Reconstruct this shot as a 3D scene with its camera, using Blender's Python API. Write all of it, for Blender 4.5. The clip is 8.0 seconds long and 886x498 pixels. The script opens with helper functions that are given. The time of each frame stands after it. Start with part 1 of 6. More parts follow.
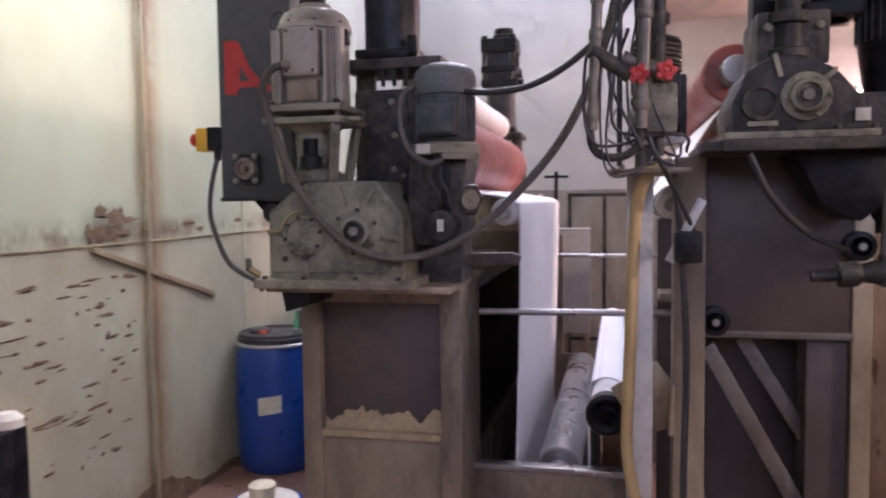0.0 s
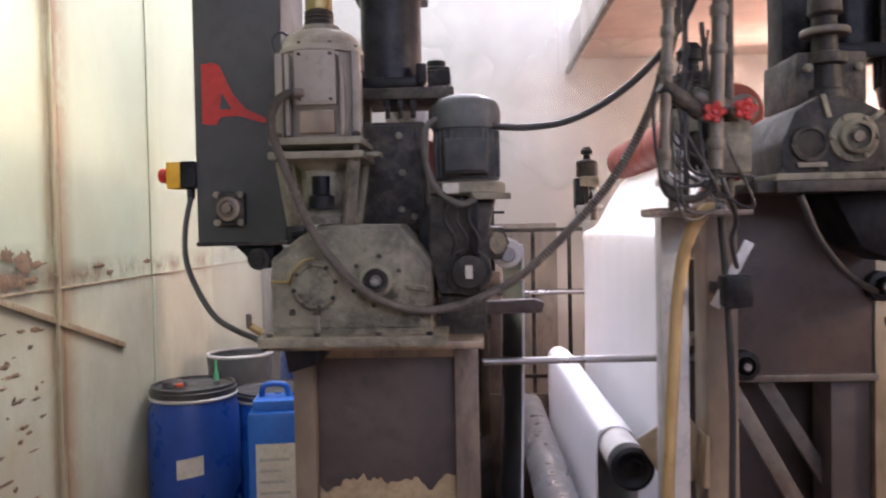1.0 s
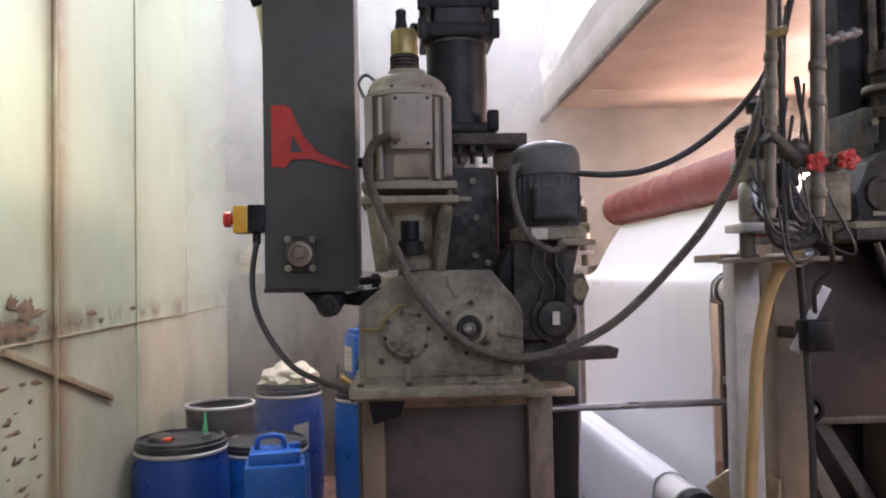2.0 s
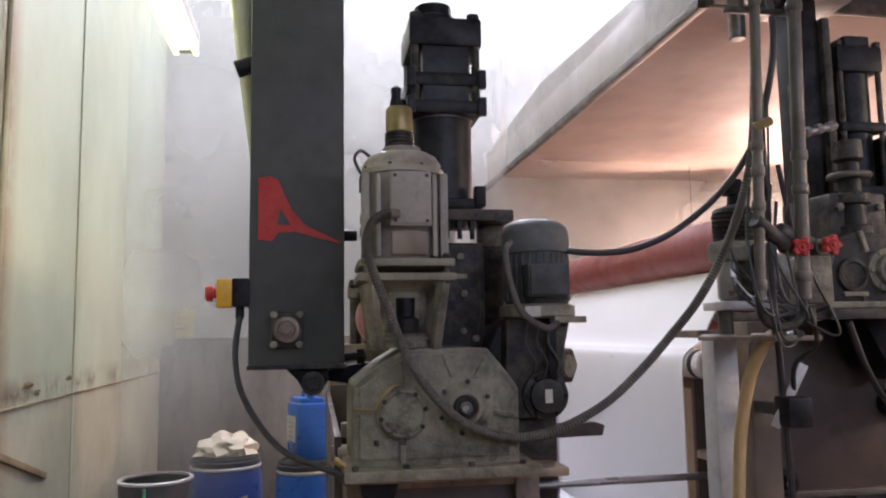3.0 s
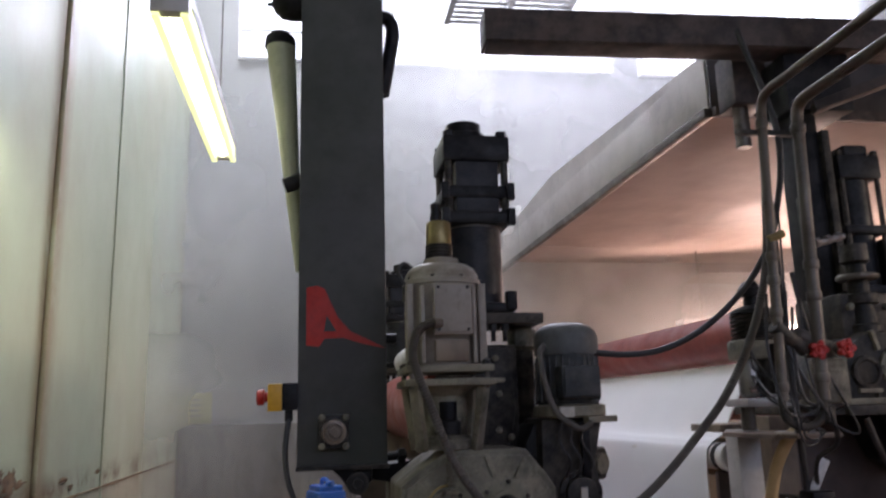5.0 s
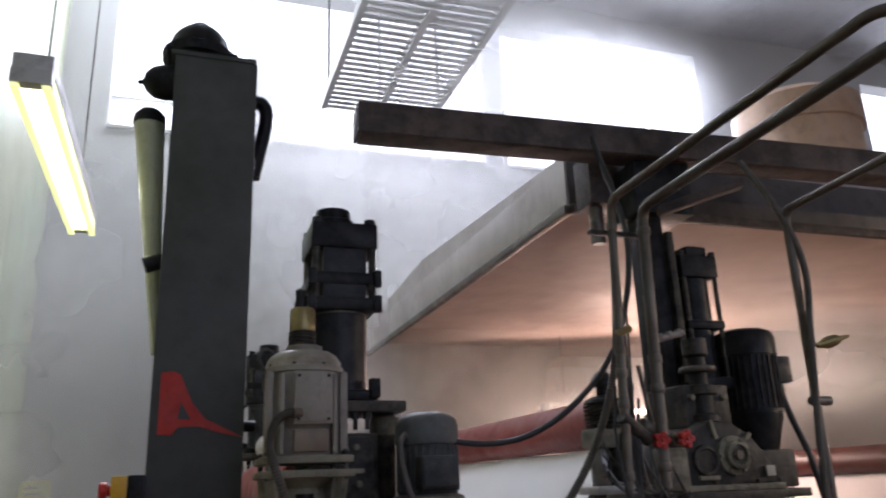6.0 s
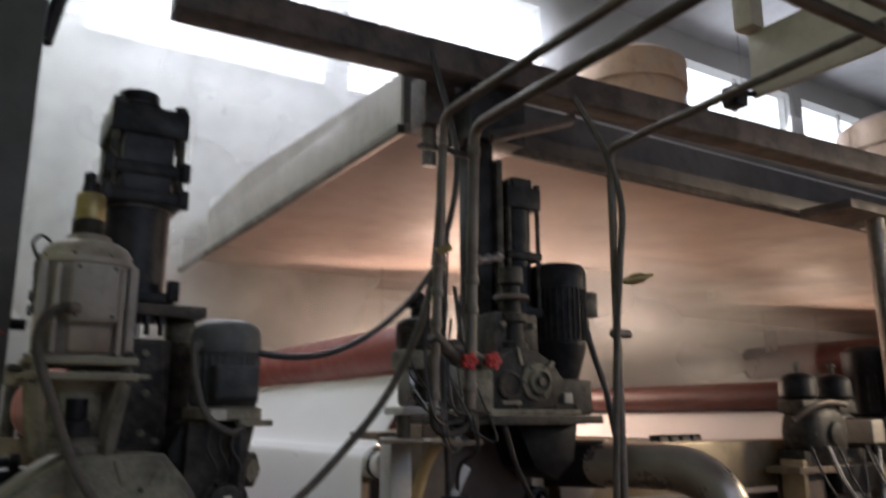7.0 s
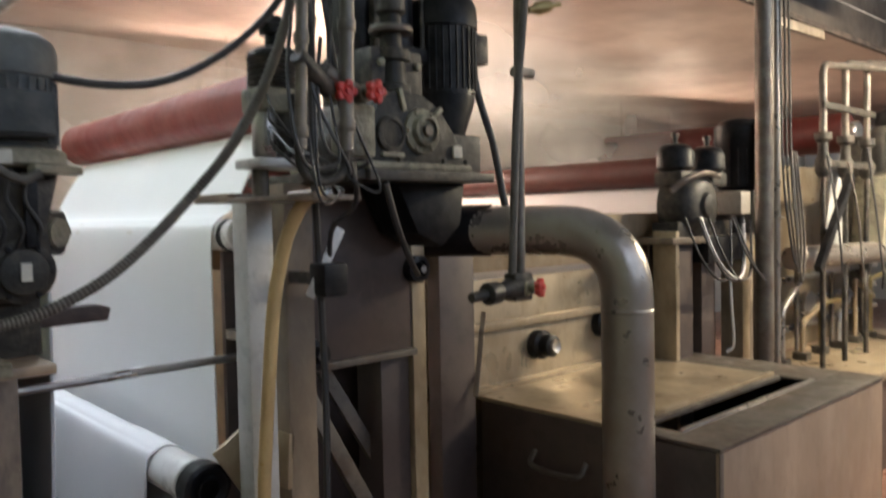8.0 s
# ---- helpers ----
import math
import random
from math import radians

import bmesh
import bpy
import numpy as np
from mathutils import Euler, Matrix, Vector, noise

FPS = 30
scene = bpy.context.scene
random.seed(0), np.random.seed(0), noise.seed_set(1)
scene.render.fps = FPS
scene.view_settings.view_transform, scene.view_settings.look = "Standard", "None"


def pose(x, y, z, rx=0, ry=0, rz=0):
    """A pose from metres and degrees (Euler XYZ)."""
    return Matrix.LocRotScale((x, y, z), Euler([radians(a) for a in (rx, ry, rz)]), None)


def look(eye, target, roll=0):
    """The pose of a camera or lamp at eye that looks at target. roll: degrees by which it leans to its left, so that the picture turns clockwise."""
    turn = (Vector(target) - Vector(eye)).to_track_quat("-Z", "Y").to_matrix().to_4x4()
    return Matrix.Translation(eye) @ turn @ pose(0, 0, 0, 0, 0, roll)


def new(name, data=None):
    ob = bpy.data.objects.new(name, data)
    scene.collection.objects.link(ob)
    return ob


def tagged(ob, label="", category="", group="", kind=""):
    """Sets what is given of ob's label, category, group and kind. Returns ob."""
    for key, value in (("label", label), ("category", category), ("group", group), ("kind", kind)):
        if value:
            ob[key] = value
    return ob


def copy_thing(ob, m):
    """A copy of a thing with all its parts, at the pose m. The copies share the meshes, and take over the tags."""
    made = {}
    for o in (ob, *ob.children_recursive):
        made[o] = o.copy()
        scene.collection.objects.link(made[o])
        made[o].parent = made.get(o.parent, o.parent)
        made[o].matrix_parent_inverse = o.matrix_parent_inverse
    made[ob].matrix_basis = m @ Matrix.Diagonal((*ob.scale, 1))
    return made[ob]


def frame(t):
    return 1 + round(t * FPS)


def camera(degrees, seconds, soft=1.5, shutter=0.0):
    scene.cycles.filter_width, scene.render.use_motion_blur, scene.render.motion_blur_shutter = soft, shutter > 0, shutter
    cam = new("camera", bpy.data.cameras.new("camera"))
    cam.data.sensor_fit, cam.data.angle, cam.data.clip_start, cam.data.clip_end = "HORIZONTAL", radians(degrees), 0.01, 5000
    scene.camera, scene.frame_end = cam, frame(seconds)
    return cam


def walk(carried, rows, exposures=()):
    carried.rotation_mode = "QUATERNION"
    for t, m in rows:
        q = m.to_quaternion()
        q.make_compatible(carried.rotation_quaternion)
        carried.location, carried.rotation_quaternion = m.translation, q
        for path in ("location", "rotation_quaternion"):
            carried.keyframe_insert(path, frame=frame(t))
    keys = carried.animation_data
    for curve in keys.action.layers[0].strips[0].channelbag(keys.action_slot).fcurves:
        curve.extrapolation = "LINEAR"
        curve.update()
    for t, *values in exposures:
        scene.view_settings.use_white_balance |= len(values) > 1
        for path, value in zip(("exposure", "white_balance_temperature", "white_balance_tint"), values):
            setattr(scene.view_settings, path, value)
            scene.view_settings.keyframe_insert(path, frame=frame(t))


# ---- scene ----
cam = camera(59.9, 8.0, 2.0, 0.4)
PATH = [
    (0, (-0.004, -0.036, 1.625), (-0.452, 1.909, 1.499), -0.7),
    (0.5, (-0.229, -0.003, 1.636), (-0.388, 1.988, 1.529), -1.2),
    (1, (-0.469, 0.102, 1.664), (-0.551, 2.1, 1.613), -1.1),
    (2.3, (-0.944, 0.15, 1.68), (-0.749, 2.137, 1.789), -1.0),
    (2.5, (-0.973, 0.179, 1.696), (-0.732, 2.159, 1.842), -0.9),
    (3, (-1.052, 0.158, 1.718), (-0.727, 2.12, 1.933), -0.9),
    (3.5, (-1.113, 0.089, 1.728), (-0.773, 2.046, 1.96), -0.7),
    (4, (-1.151, 0.074, 1.731), (-0.874, 2.041, 1.966), -1.4),
    (4.2, (-1.162, 0.068, 1.743), (-0.915, 2.038, 1.986), -1.7),
    (5.3, (-1.17, 0.004, 1.794), (-0.77, 1.904, 2.275), -1.8),
    (5.5, (-1.167, -0.008, 1.799), (-0.699, 1.864, 2.324), -2.1),
    (6, (-1.151, -0.017, 1.808), (-0.524, 1.788, 2.395), -2.2),
    (6.5, (-1.125, 0.001, 1.807), (-0.312, 1.741, 2.366), -1.4),
    (7, (-1.073, 0.092, 1.763), (-0.037, 1.75, 2.186), -0.1),
    (7.5, (-0.942, 0.276, 1.716), (0.28, 1.852, 1.87), 0.1),
    (8, (-0.877, 0.475, 1.643), (0.48, 1.942, 1.56), -1.1),
]
walk(cam, [(t, look(eye, target, roll)) for t, eye, target, roll in PATH],
     [(0, .84, 5900, 31), (.5, 1.14, 6200, 30), (1, 1.16, 6200, 26), (2.5, .7, 6100, 23), (4, .38, 6050, 22), (5.5, -.28, 5850, 20), (7, -.3, 6100, 12), (7.5, .28, 6150, 9), (8, .58, 6000, 6)])

# world, sun and exposure
world = bpy.data.worlds.new("sky")
scene.world = world
world.use_nodes = True
wn = world.node_tree.nodes
sky = wn.new("ShaderNodeTexSky")
sky.sky_type, sky.sun_disc = "NISHITA", False
sky.sun_elevation, sky.sun_rotation = radians(42), radians(20)
world.node_tree.links.new(sky.outputs[0], wn["Background"].inputs[0])
wn["Background"].inputs[1].default_value = 0.15


def area_lamp(name, m, sx, sy, watts, colour):
    data = bpy.data.lights.new(name, "AREA")
    data.shape, data.size, data.size_y, data.energy, data.color = "RECTANGLE", sx, sy, watts, colour
    ob = new(name, data)
    ob.matrix_world = m
    return ob


# daylight through the high windows, then added fills from the roof and behind the camera
area_lamp("window_daylight", look((1.2, 6.62, 5.6), (1.2, 0, 2.2)), 6.0, 1.6, 330, (0.94, 0.95, 1.0))
area_lamp("window_daylight", look((8.0, 6.62, 5.6), (8.0, 0, 2.6)), 2.6, 1.6, 120, (0.94, 0.95, 1.0))
# unseen roof opening, added to brighten the back wall
area_lamp("skylight_daylight", look((-0.2, 5.5, 6.74), (-0.2, 6.1, 0)), 3.8, 1.1, 130, (0.93, 0.95, 1.0))
# fill from behind the camera, as if through unseen windows
area_lamp("window_daylight", look((1.5, -3.7, 4.0), (0.6, 2, 1.2)), 9.0, 2.6, 78, (1.0, 0.95, 1.0))
# tube lamp beside the painted wall
area_lamp("tube_glow", look((-1.565, 2.62, 2.8), (-1.6, 2.62, 0)), 0.08, 1.2, 5.5, (1.0, 1.0, 0.7))
# warm tubes in the washing range; the last is a fill added out of view
area_lamp("tube_glow", look((2.1, 5.4, 2.27), (1.5, 3.2, 2.5)), 1.2, 0.1, 98, (1.0, 0.7, 0.52))
area_lamp("tube_glow", look((6.9, 5.4, 2.15), (6.0, 2.4, 0.9)), 1.4, 0.1, 85, (1.0, 0.72, 0.5))
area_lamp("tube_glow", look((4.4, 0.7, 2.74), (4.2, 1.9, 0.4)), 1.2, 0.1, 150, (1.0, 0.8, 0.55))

# ---- materials ----
FLOOR = 0.07


def rgb(c):
    return (*c, 1.0)


def material(name, base, rough=0.5, metal=0.0, spot=None, amount=0.5, scale=6.0, bump=0.15, fine=60.0, second=None, amount2=0.3, scale2=1.5, stretch=(1, 1, 1), wear=None, dust=None, streaks=False, speckle=0.6, gloss=0.5):
    """A worn surface: base colour, a fine mottling towards spot, larger stains towards second, relief."""
    m = bpy.data.materials.new(name)
    m.use_nodes = True
    nt = m.node_tree
    n, l = nt.nodes, nt.links
    bsdf = n["Principled BSDF"]
    co = n.new("ShaderNodeTexCoord")
    mp = n.new("ShaderNodeMapping")
    mp.inputs["Scale"].default_value = stretch
    l.new(co.outputs["Object"], mp.inputs["Vector"])

    def tex(s, detail, rough_, lo, hi):
        t = n.new("ShaderNodeTexNoise")
        t.inputs["Scale"].default_value, t.inputs["Detail"].default_value, t.inputs["Roughness"].default_value = s, detail, rough_
        l.new(mp.outputs[0], t.inputs["Vector"])
        r = n.new("ShaderNodeMapRange")
        r.inputs[1].default_value, r.inputs[2].default_value = lo, hi
        l.new(t.outputs["Fac"], r.inputs[0])
        return r.outputs[0]

    def mix(a, b, fac, k):
        x = n.new("ShaderNodeMix")
        x.data_type = "RGBA"
        mu = n.new("ShaderNodeMath")
        mu.operation = "MULTIPLY"
        mu.inputs[1].default_value = k
        l.new(fac, mu.inputs[0])
        l.new(mu.outputs[0], x.inputs["Factor"])
        if isinstance(a, tuple):
            x.inputs["A"].default_value = rgb(a)
        else:
            l.new(a, x.inputs["A"])
        x.inputs["B"].default_value = rgb(b)
        return x.outputs["Result"]

    def times(a, b):
        m_ = n.new("ShaderNodeMath")
        m_.operation = "MULTIPLY"
        l.new(a, m_.inputs[0])
        l.new(b, m_.inputs[1])
        return m_.outputs[0]

    spot = spot or tuple(v * 0.6 for v in base)
    hard = 0.5 if wear or dust else 1.0
    col = mix(base, spot, tex(scale, 6, 0.7, 0.52 - 0.12 * hard, 0.52 + 0.12 * hard), amount)
    col = mix(col, second or tuple(v * 0.75 for v in base), tex(scale2, 5, 0.65, 0.52 - 0.09 * hard, 0.52 + 0.1 * hard), amount2)
    if speckle:
        col = mix(col, tuple(v * 0.45 for v in base), tex(scale * 5, 4, 0.7, 0.5, 0.66), speckle * amount)
    if streaks:
        # rust running down beside the upright joint and along the level one
        sep = n.new("ShaderNodeSeparateXYZ")
        l.new(co.outputs["Object"], sep.inputs[0])

        def band(out, at, half):
            d = n.new("ShaderNodeMath")
            d.operation = "SUBTRACT"
            d.inputs[1].default_value = at
            l.new(sep.outputs[out], d.inputs[0])
            a = n.new("ShaderNodeMath")
            a.operation = "ABSOLUTE"
            l.new(d.outputs[0], a.inputs[0])
            r = n.new("ShaderNodeMapRange")
            r.inputs[1].default_value, r.inputs[2].default_value, r.inputs[3].default_value, r.inputs[4].default_value = 0, half, 1, 0
            l.new(a.outputs[0], r.inputs[0])
            return r.outputs[0]
        col = mix(col, (0.25, 0.13, 0.05), times(band("Y", 3.31, 0.15), tex(4, 6, 0.7, 0.26, 0.5)), 0.9)
        col = mix(col, (0.12, 0.065, 0.035), times(band("Y", 3.3, 0.05), tex(6, 6, 0.75, 0.3, 0.55)), 0.9)
        col = mix(col, (0.36, 0.29, 0.17), times(band("Y", 2.6, 1.3), times(band("Z", 0.9, 0.75), tex(1.7, 6, 0.7, 0.42, 0.62))), 0.7)
        col = mix(col, (0.16, 0.1, 0.06), times(band("Z", 1.49, 0.09), tex(5, 6, 0.75, 0.44, 0.62)), 0.95)
        col = mix(col, (0.06, 0.045, 0.035), times(band("Y", 3.0, 0.24), times(band("Z", 1.51, 0.14), tex(11, 6, 0.75, 0.34, 0.5))), 1.0)
        col = mix(col, (0.24, 0.15, 0.08), times(band("Z", 0.05, 0.42), tex(3.2, 6, 0.7, 0.42, 0.6)), 0.9)
    geo = n.new("ShaderNodeNewGeometry")
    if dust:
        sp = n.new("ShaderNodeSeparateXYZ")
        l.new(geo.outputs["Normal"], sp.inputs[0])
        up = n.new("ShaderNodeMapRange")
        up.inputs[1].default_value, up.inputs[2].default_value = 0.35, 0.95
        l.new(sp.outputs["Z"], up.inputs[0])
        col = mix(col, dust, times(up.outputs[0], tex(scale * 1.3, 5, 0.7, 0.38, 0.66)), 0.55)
    if wear:
        pt = n.new("ShaderNodeMapRange")
        pt.inputs[1].default_value, pt.inputs[2].default_value = 0.515, 0.6
        l.new(geo.outputs["Pointiness"], pt.inputs[0])
        col = mix(col, wear, times(pt.outputs[0], tex(scale * 2, 4, 0.7, 0.4, 0.62)), 0.6)
    l.new(col, bsdf.inputs["Base Color"])
    rr = n.new("ShaderNodeMapRange")
    rr.inputs[3].default_value, rr.inputs[4].default_value = max(0.05, rough - 0.14), min(1, rough + 0.16)
    g = tex(scale * 1.7, 5, 0.6, 0.3, 0.7)
    l.new(g, rr.inputs[0])
    l.new(rr.outputs[0], bsdf.inputs["Roughness"])
    bsdf.inputs["Metallic"].default_value = metal
    bsdf.inputs["Specular IOR Level"].default_value = gloss
    if bump:
        b = n.new("ShaderNodeBump")
        b.inputs["Strength"].default_value, b.inputs["Distance"].default_value = bump, 0.004
        l.new(tex(fine, 4, 0.6, 0.2, 0.8), b.inputs["Height"])
        l.new(b.outputs[0], bsdf.inputs["Normal"])
    return m


def glow(name, colour, strength):
    m = bpy.data.materials.new(name)
    m.use_nodes = True
    b = m.node_tree.nodes["Principled BSDF"]
    b.inputs["Base Color"].default_value = rgb((0.8, 0.8, 0.8))
    b.inputs["Emission Color"].default_value = rgb(colour)
    b.inputs["Emission Strength"].default_value = strength
    return m


RUST = (0.16, 0.075, 0.035)
M_WALL = material("green_white_panel_paint", (0.45, 0.51, 0.37), 0.45, spot=(0.385, 0.42, 0.295), amount=0.4, scale=1.6, second=(0.41, 0.395, 0.275), amount2=0.5, scale2=0.8, stretch=(1, 1, 0.75), bump=0.1, streaks=True, speckle=0.1)
M_WALL_LOW = material("stained_cream_panel_paint", (0.45, 0.455, 0.335), 0.5, spot=(0.35, 0.32, 0.225), amount=0.5, scale=2.5, second=(0.33, 0.27, 0.175), amount2=0.5, scale2=1.1, stretch=(1, 1, 0.8), bump=0.15, streaks=True, speckle=0.2)
M_WALL_RUST = material("rust_stain", (0.2, 0.12, 0.065), 0.8, spot=(0.05, 0.035, 0.03), amount=0.9, scale=16, bump=0.5, second=(0.36, 0.24, 0.13), scale2=6)
M_SEAM = material("seam_rust_paint", (0.24, 0.165, 0.09), 0.6, spot=(0.1, 0.05, 0.03), amount=0.8, scale=6, second=(0.42, 0.36, 0.22), amount2=0.6, scale2=2.0, stretch=(1, 1, 0.3))
M_BACK = material("back_wall_plaster", (0.46, 0.46, 0.45), 0.85, spot=(0.42, 0.415, 0.4), amount=0.25, scale=1.3, second=(0.41, 0.4, 0.38), amount2=0.2, scale2=0.5, bump=0.05, speckle=0)
M_CEIL = material("ceiling_grey", (0.42, 0.42, 0.43), 0.9, scale=1.0, amount=0.3)
M_FLOOR = material("wet_red_brown_floor", (0.2, 0.105, 0.075), 0.35, spot=(0.09, 0.05, 0.04), amount=0.7, scale=3, second=(0.3, 0.2, 0.16), bump=0.3)
M_COLUMN = material("dark_grey_paint", (0.075, 0.076, 0.076), 0.6, spot=(0.095, 0.098, 0.09), amount=0.6, scale=4, second=(0.05, 0.058, 0.048), amount2=0.75, scale2=2.2, bump=0.08, speckle=0.3, gloss=0.3)
M_RED = material("red_spray_paint", (0.5, 0.035, 0.025), 0.6, spot=(0.3, 0.03, 0.025), amount=0.6, scale=9, bump=0.05)
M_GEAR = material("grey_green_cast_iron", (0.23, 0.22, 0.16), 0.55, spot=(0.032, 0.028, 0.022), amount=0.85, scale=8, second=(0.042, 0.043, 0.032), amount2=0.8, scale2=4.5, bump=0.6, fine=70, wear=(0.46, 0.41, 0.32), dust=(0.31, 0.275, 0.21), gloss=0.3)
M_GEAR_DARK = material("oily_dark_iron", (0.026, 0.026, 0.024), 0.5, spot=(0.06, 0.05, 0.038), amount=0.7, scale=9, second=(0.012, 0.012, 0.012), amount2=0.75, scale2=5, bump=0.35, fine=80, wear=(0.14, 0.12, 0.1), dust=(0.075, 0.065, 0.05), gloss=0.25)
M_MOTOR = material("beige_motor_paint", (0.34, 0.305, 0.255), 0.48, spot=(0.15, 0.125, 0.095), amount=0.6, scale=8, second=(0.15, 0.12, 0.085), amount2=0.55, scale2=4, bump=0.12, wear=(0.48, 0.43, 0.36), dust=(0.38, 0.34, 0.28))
M_MOTOR_PLATE = material("motor_cover_grey", (0.3, 0.27, 0.235), 0.45, spot=(0.2, 0.175, 0.145), scale=6, amount=0.6, second=(0.14, 0.115, 0.09), amount2=0.5, scale2=4)
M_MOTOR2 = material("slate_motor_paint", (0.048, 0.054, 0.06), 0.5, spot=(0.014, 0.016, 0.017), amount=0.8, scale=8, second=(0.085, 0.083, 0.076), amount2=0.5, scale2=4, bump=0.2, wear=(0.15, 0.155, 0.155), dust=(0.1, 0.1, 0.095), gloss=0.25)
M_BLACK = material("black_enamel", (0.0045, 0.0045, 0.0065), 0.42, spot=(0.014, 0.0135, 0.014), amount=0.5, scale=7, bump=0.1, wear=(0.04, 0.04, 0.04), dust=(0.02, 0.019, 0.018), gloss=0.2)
M_PALE = material("pale_grey_sheet", (0.42, 0.42, 0.41), 0.5, spot=(0.32, 0.31, 0.3), amount=0.5, scale=3, second=(0.25, 0.23, 0.21), amount2=0.4, scale2=1.5, bump=0.06)
# tank front: stained sheet, its colour lightened in place of missing light
M_TANK_LIT = material("brown_stained_lit_tank_sheet", (0.36, 0.275, 0.205), 0.45, metal=0.1, spot=(0.25, 0.185, 0.135), amount=0.5, scale=4, second=(0.14, 0.1, 0.075), amount2=0.5, scale2=1.5, stretch=(1, 1, 0.5), bump=0.08)
M_NAVY = material("blue_black_enamel", (0.009, 0.0095, 0.015), 0.4, spot=(0.02, 0.02, 0.024), amount=0.5, scale=6, second=(0.004, 0.004, 0.007), amount2=0.5, scale2=3, bump=0.1, wear=(0.05, 0.05, 0.055), gloss=0.25)
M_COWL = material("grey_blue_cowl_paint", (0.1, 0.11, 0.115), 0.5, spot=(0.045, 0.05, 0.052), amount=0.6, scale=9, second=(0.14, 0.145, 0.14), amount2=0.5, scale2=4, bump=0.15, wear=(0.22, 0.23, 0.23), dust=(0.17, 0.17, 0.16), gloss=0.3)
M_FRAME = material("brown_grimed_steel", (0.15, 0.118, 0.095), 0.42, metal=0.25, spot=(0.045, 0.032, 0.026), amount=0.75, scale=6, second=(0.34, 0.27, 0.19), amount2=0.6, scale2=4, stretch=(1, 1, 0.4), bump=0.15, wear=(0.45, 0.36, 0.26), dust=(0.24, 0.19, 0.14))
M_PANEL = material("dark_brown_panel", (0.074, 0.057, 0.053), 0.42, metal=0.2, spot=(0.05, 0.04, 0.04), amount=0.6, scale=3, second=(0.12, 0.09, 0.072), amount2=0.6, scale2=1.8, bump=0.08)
M_TAN = material("tan_stained_sheet", (0.27, 0.215, 0.15), 0.5, spot=(0.15, 0.11, 0.075), amount=0.7, scale=5, second=(0.1, 0.07, 0.048), amount2=0.6, scale2=3, stretch=(1, 1, 0.5), bump=0.12)
M_PANEL_STAIN = material("yellow_scale_deposit", (0.4, 0.31, 0.18), 0.8, spot=(0.2, 0.145, 0.085), amount=0.7, scale=10, bump=0.4)
M_CREAM = material("stained_stainless", (0.37, 0.3, 0.2), 0.36, metal=0.45, spot=(0.25, 0.18, 0.105), amount=0.65, scale=3.5, second=(0.15, 0.105, 0.06), amount2=0.6, scale2=2, stretch=(1, 1, 0.6), bump=0.1, wear=(0.55, 0.47, 0.35))
M_STEEL = material("brushed_steel", (0.42, 0.41, 0.4), 0.32, metal=0.85, spot=(0.25, 0.24, 0.23), amount=0.5, scale=6, bump=0.05)
M_STEEL_DULL = material("dull_grey_pipe", (0.13, 0.118, 0.106), 0.45, metal=0.5, spot=(0.07, 0.06, 0.053), amount=0.75, scale=7, second=(0.11, 0.072, 0.048), amount2=0.5, scale2=4, bump=0.15, wear=(0.3, 0.275, 0.24), gloss=0.3)
M_PIPE = material("grey_steel_pipe", (0.34, 0.31, 0.28), 0.34, metal=0.7, spot=(0.25, 0.22, 0.19), amount=0.5, scale=5, second=(0.18, 0.145, 0.115), amount2=0.4, scale2=3, bump=0.1, speckle=0)
M_ALU = material("pale_aluminium", (0.55, 0.55, 0.54), 0.45, metal=0.3, spot=(0.4, 0.38, 0.35), amount=0.6, scale=5)
M_FABRIC = material("white_wet_cotton", (0.8, 0.8, 0.82), 0.7, spot=(0.75, 0.76, 0.79), amount=0.4, scale=1.5, second=(0.76, 0.77, 0.8), amount2=0.4, scale2=0.7, bump=0.2, fine=240, speckle=0)
M_ROLL_MAROON = material("maroon_rubber_roll", (0.065, 0.009, 0.008), 0.45, spot=(0.045, 0.007, 0.006), amount=0.6, scale=5, second=(0.085, 0.016, 0.013), amount2=0.5, scale2=2, bump=0.08)
M_ROLL_RED = material("red_rubber_roll", (0.27, 0.062, 0.048), 0.45, spot=(0.19, 0.04, 0.034), amount=0.6, scale=5, second=(0.33, 0.11, 0.09), amount2=0.5, scale2=2, bump=0.08)
M_ROLL_WHITE = material("white_guide_roll", (0.75, 0.74, 0.73), 0.35, spot=(0.62, 0.6, 0.58), amount=0.4, scale=5)
M_RUBBER = material("grey_ribbed_hose", (0.09, 0.082, 0.074), 0.6, spot=(0.16, 0.148, 0.13), amount=0.5, scale=18, bump=0.3, gloss=0.3)
M_RUBBER_BLACK = material("black_cable", (0.03, 0.03, 0.032), 0.5, spot=(0.07, 0.065, 0.06), amount=0.4, scale=14)
M_YELLOW_HOSE = material("amber_hose", (0.52, 0.37, 0.17), 0.4, spot=(0.36, 0.24, 0.1), amount=0.6, scale=8, second=(0.62, 0.5, 0.3), speckle=0.2)
M_YELLOW = material("yellow_plastic", (0.75, 0.42, 0.02), 0.4, scale=9, amount=0.3)
M_RED_PLASTIC = material("red_plastic", (0.5, 0.03, 0.022), 0.38, scale=9, amount=0.4)
M_BLUE = material("blue_plastic", (0.012, 0.06, 0.3), 0.35, spot=(0.01, 0.04, 0.2), amount=0.5, scale=4, second=(0.05, 0.1, 0.32), amount2=0.3)
M_BLUE_LIGHT = material("bright_blue_plastic", (0.015, 0.13, 0.52), 0.35, spot=(0.01, 0.08, 0.36), amount=0.5, scale=4)
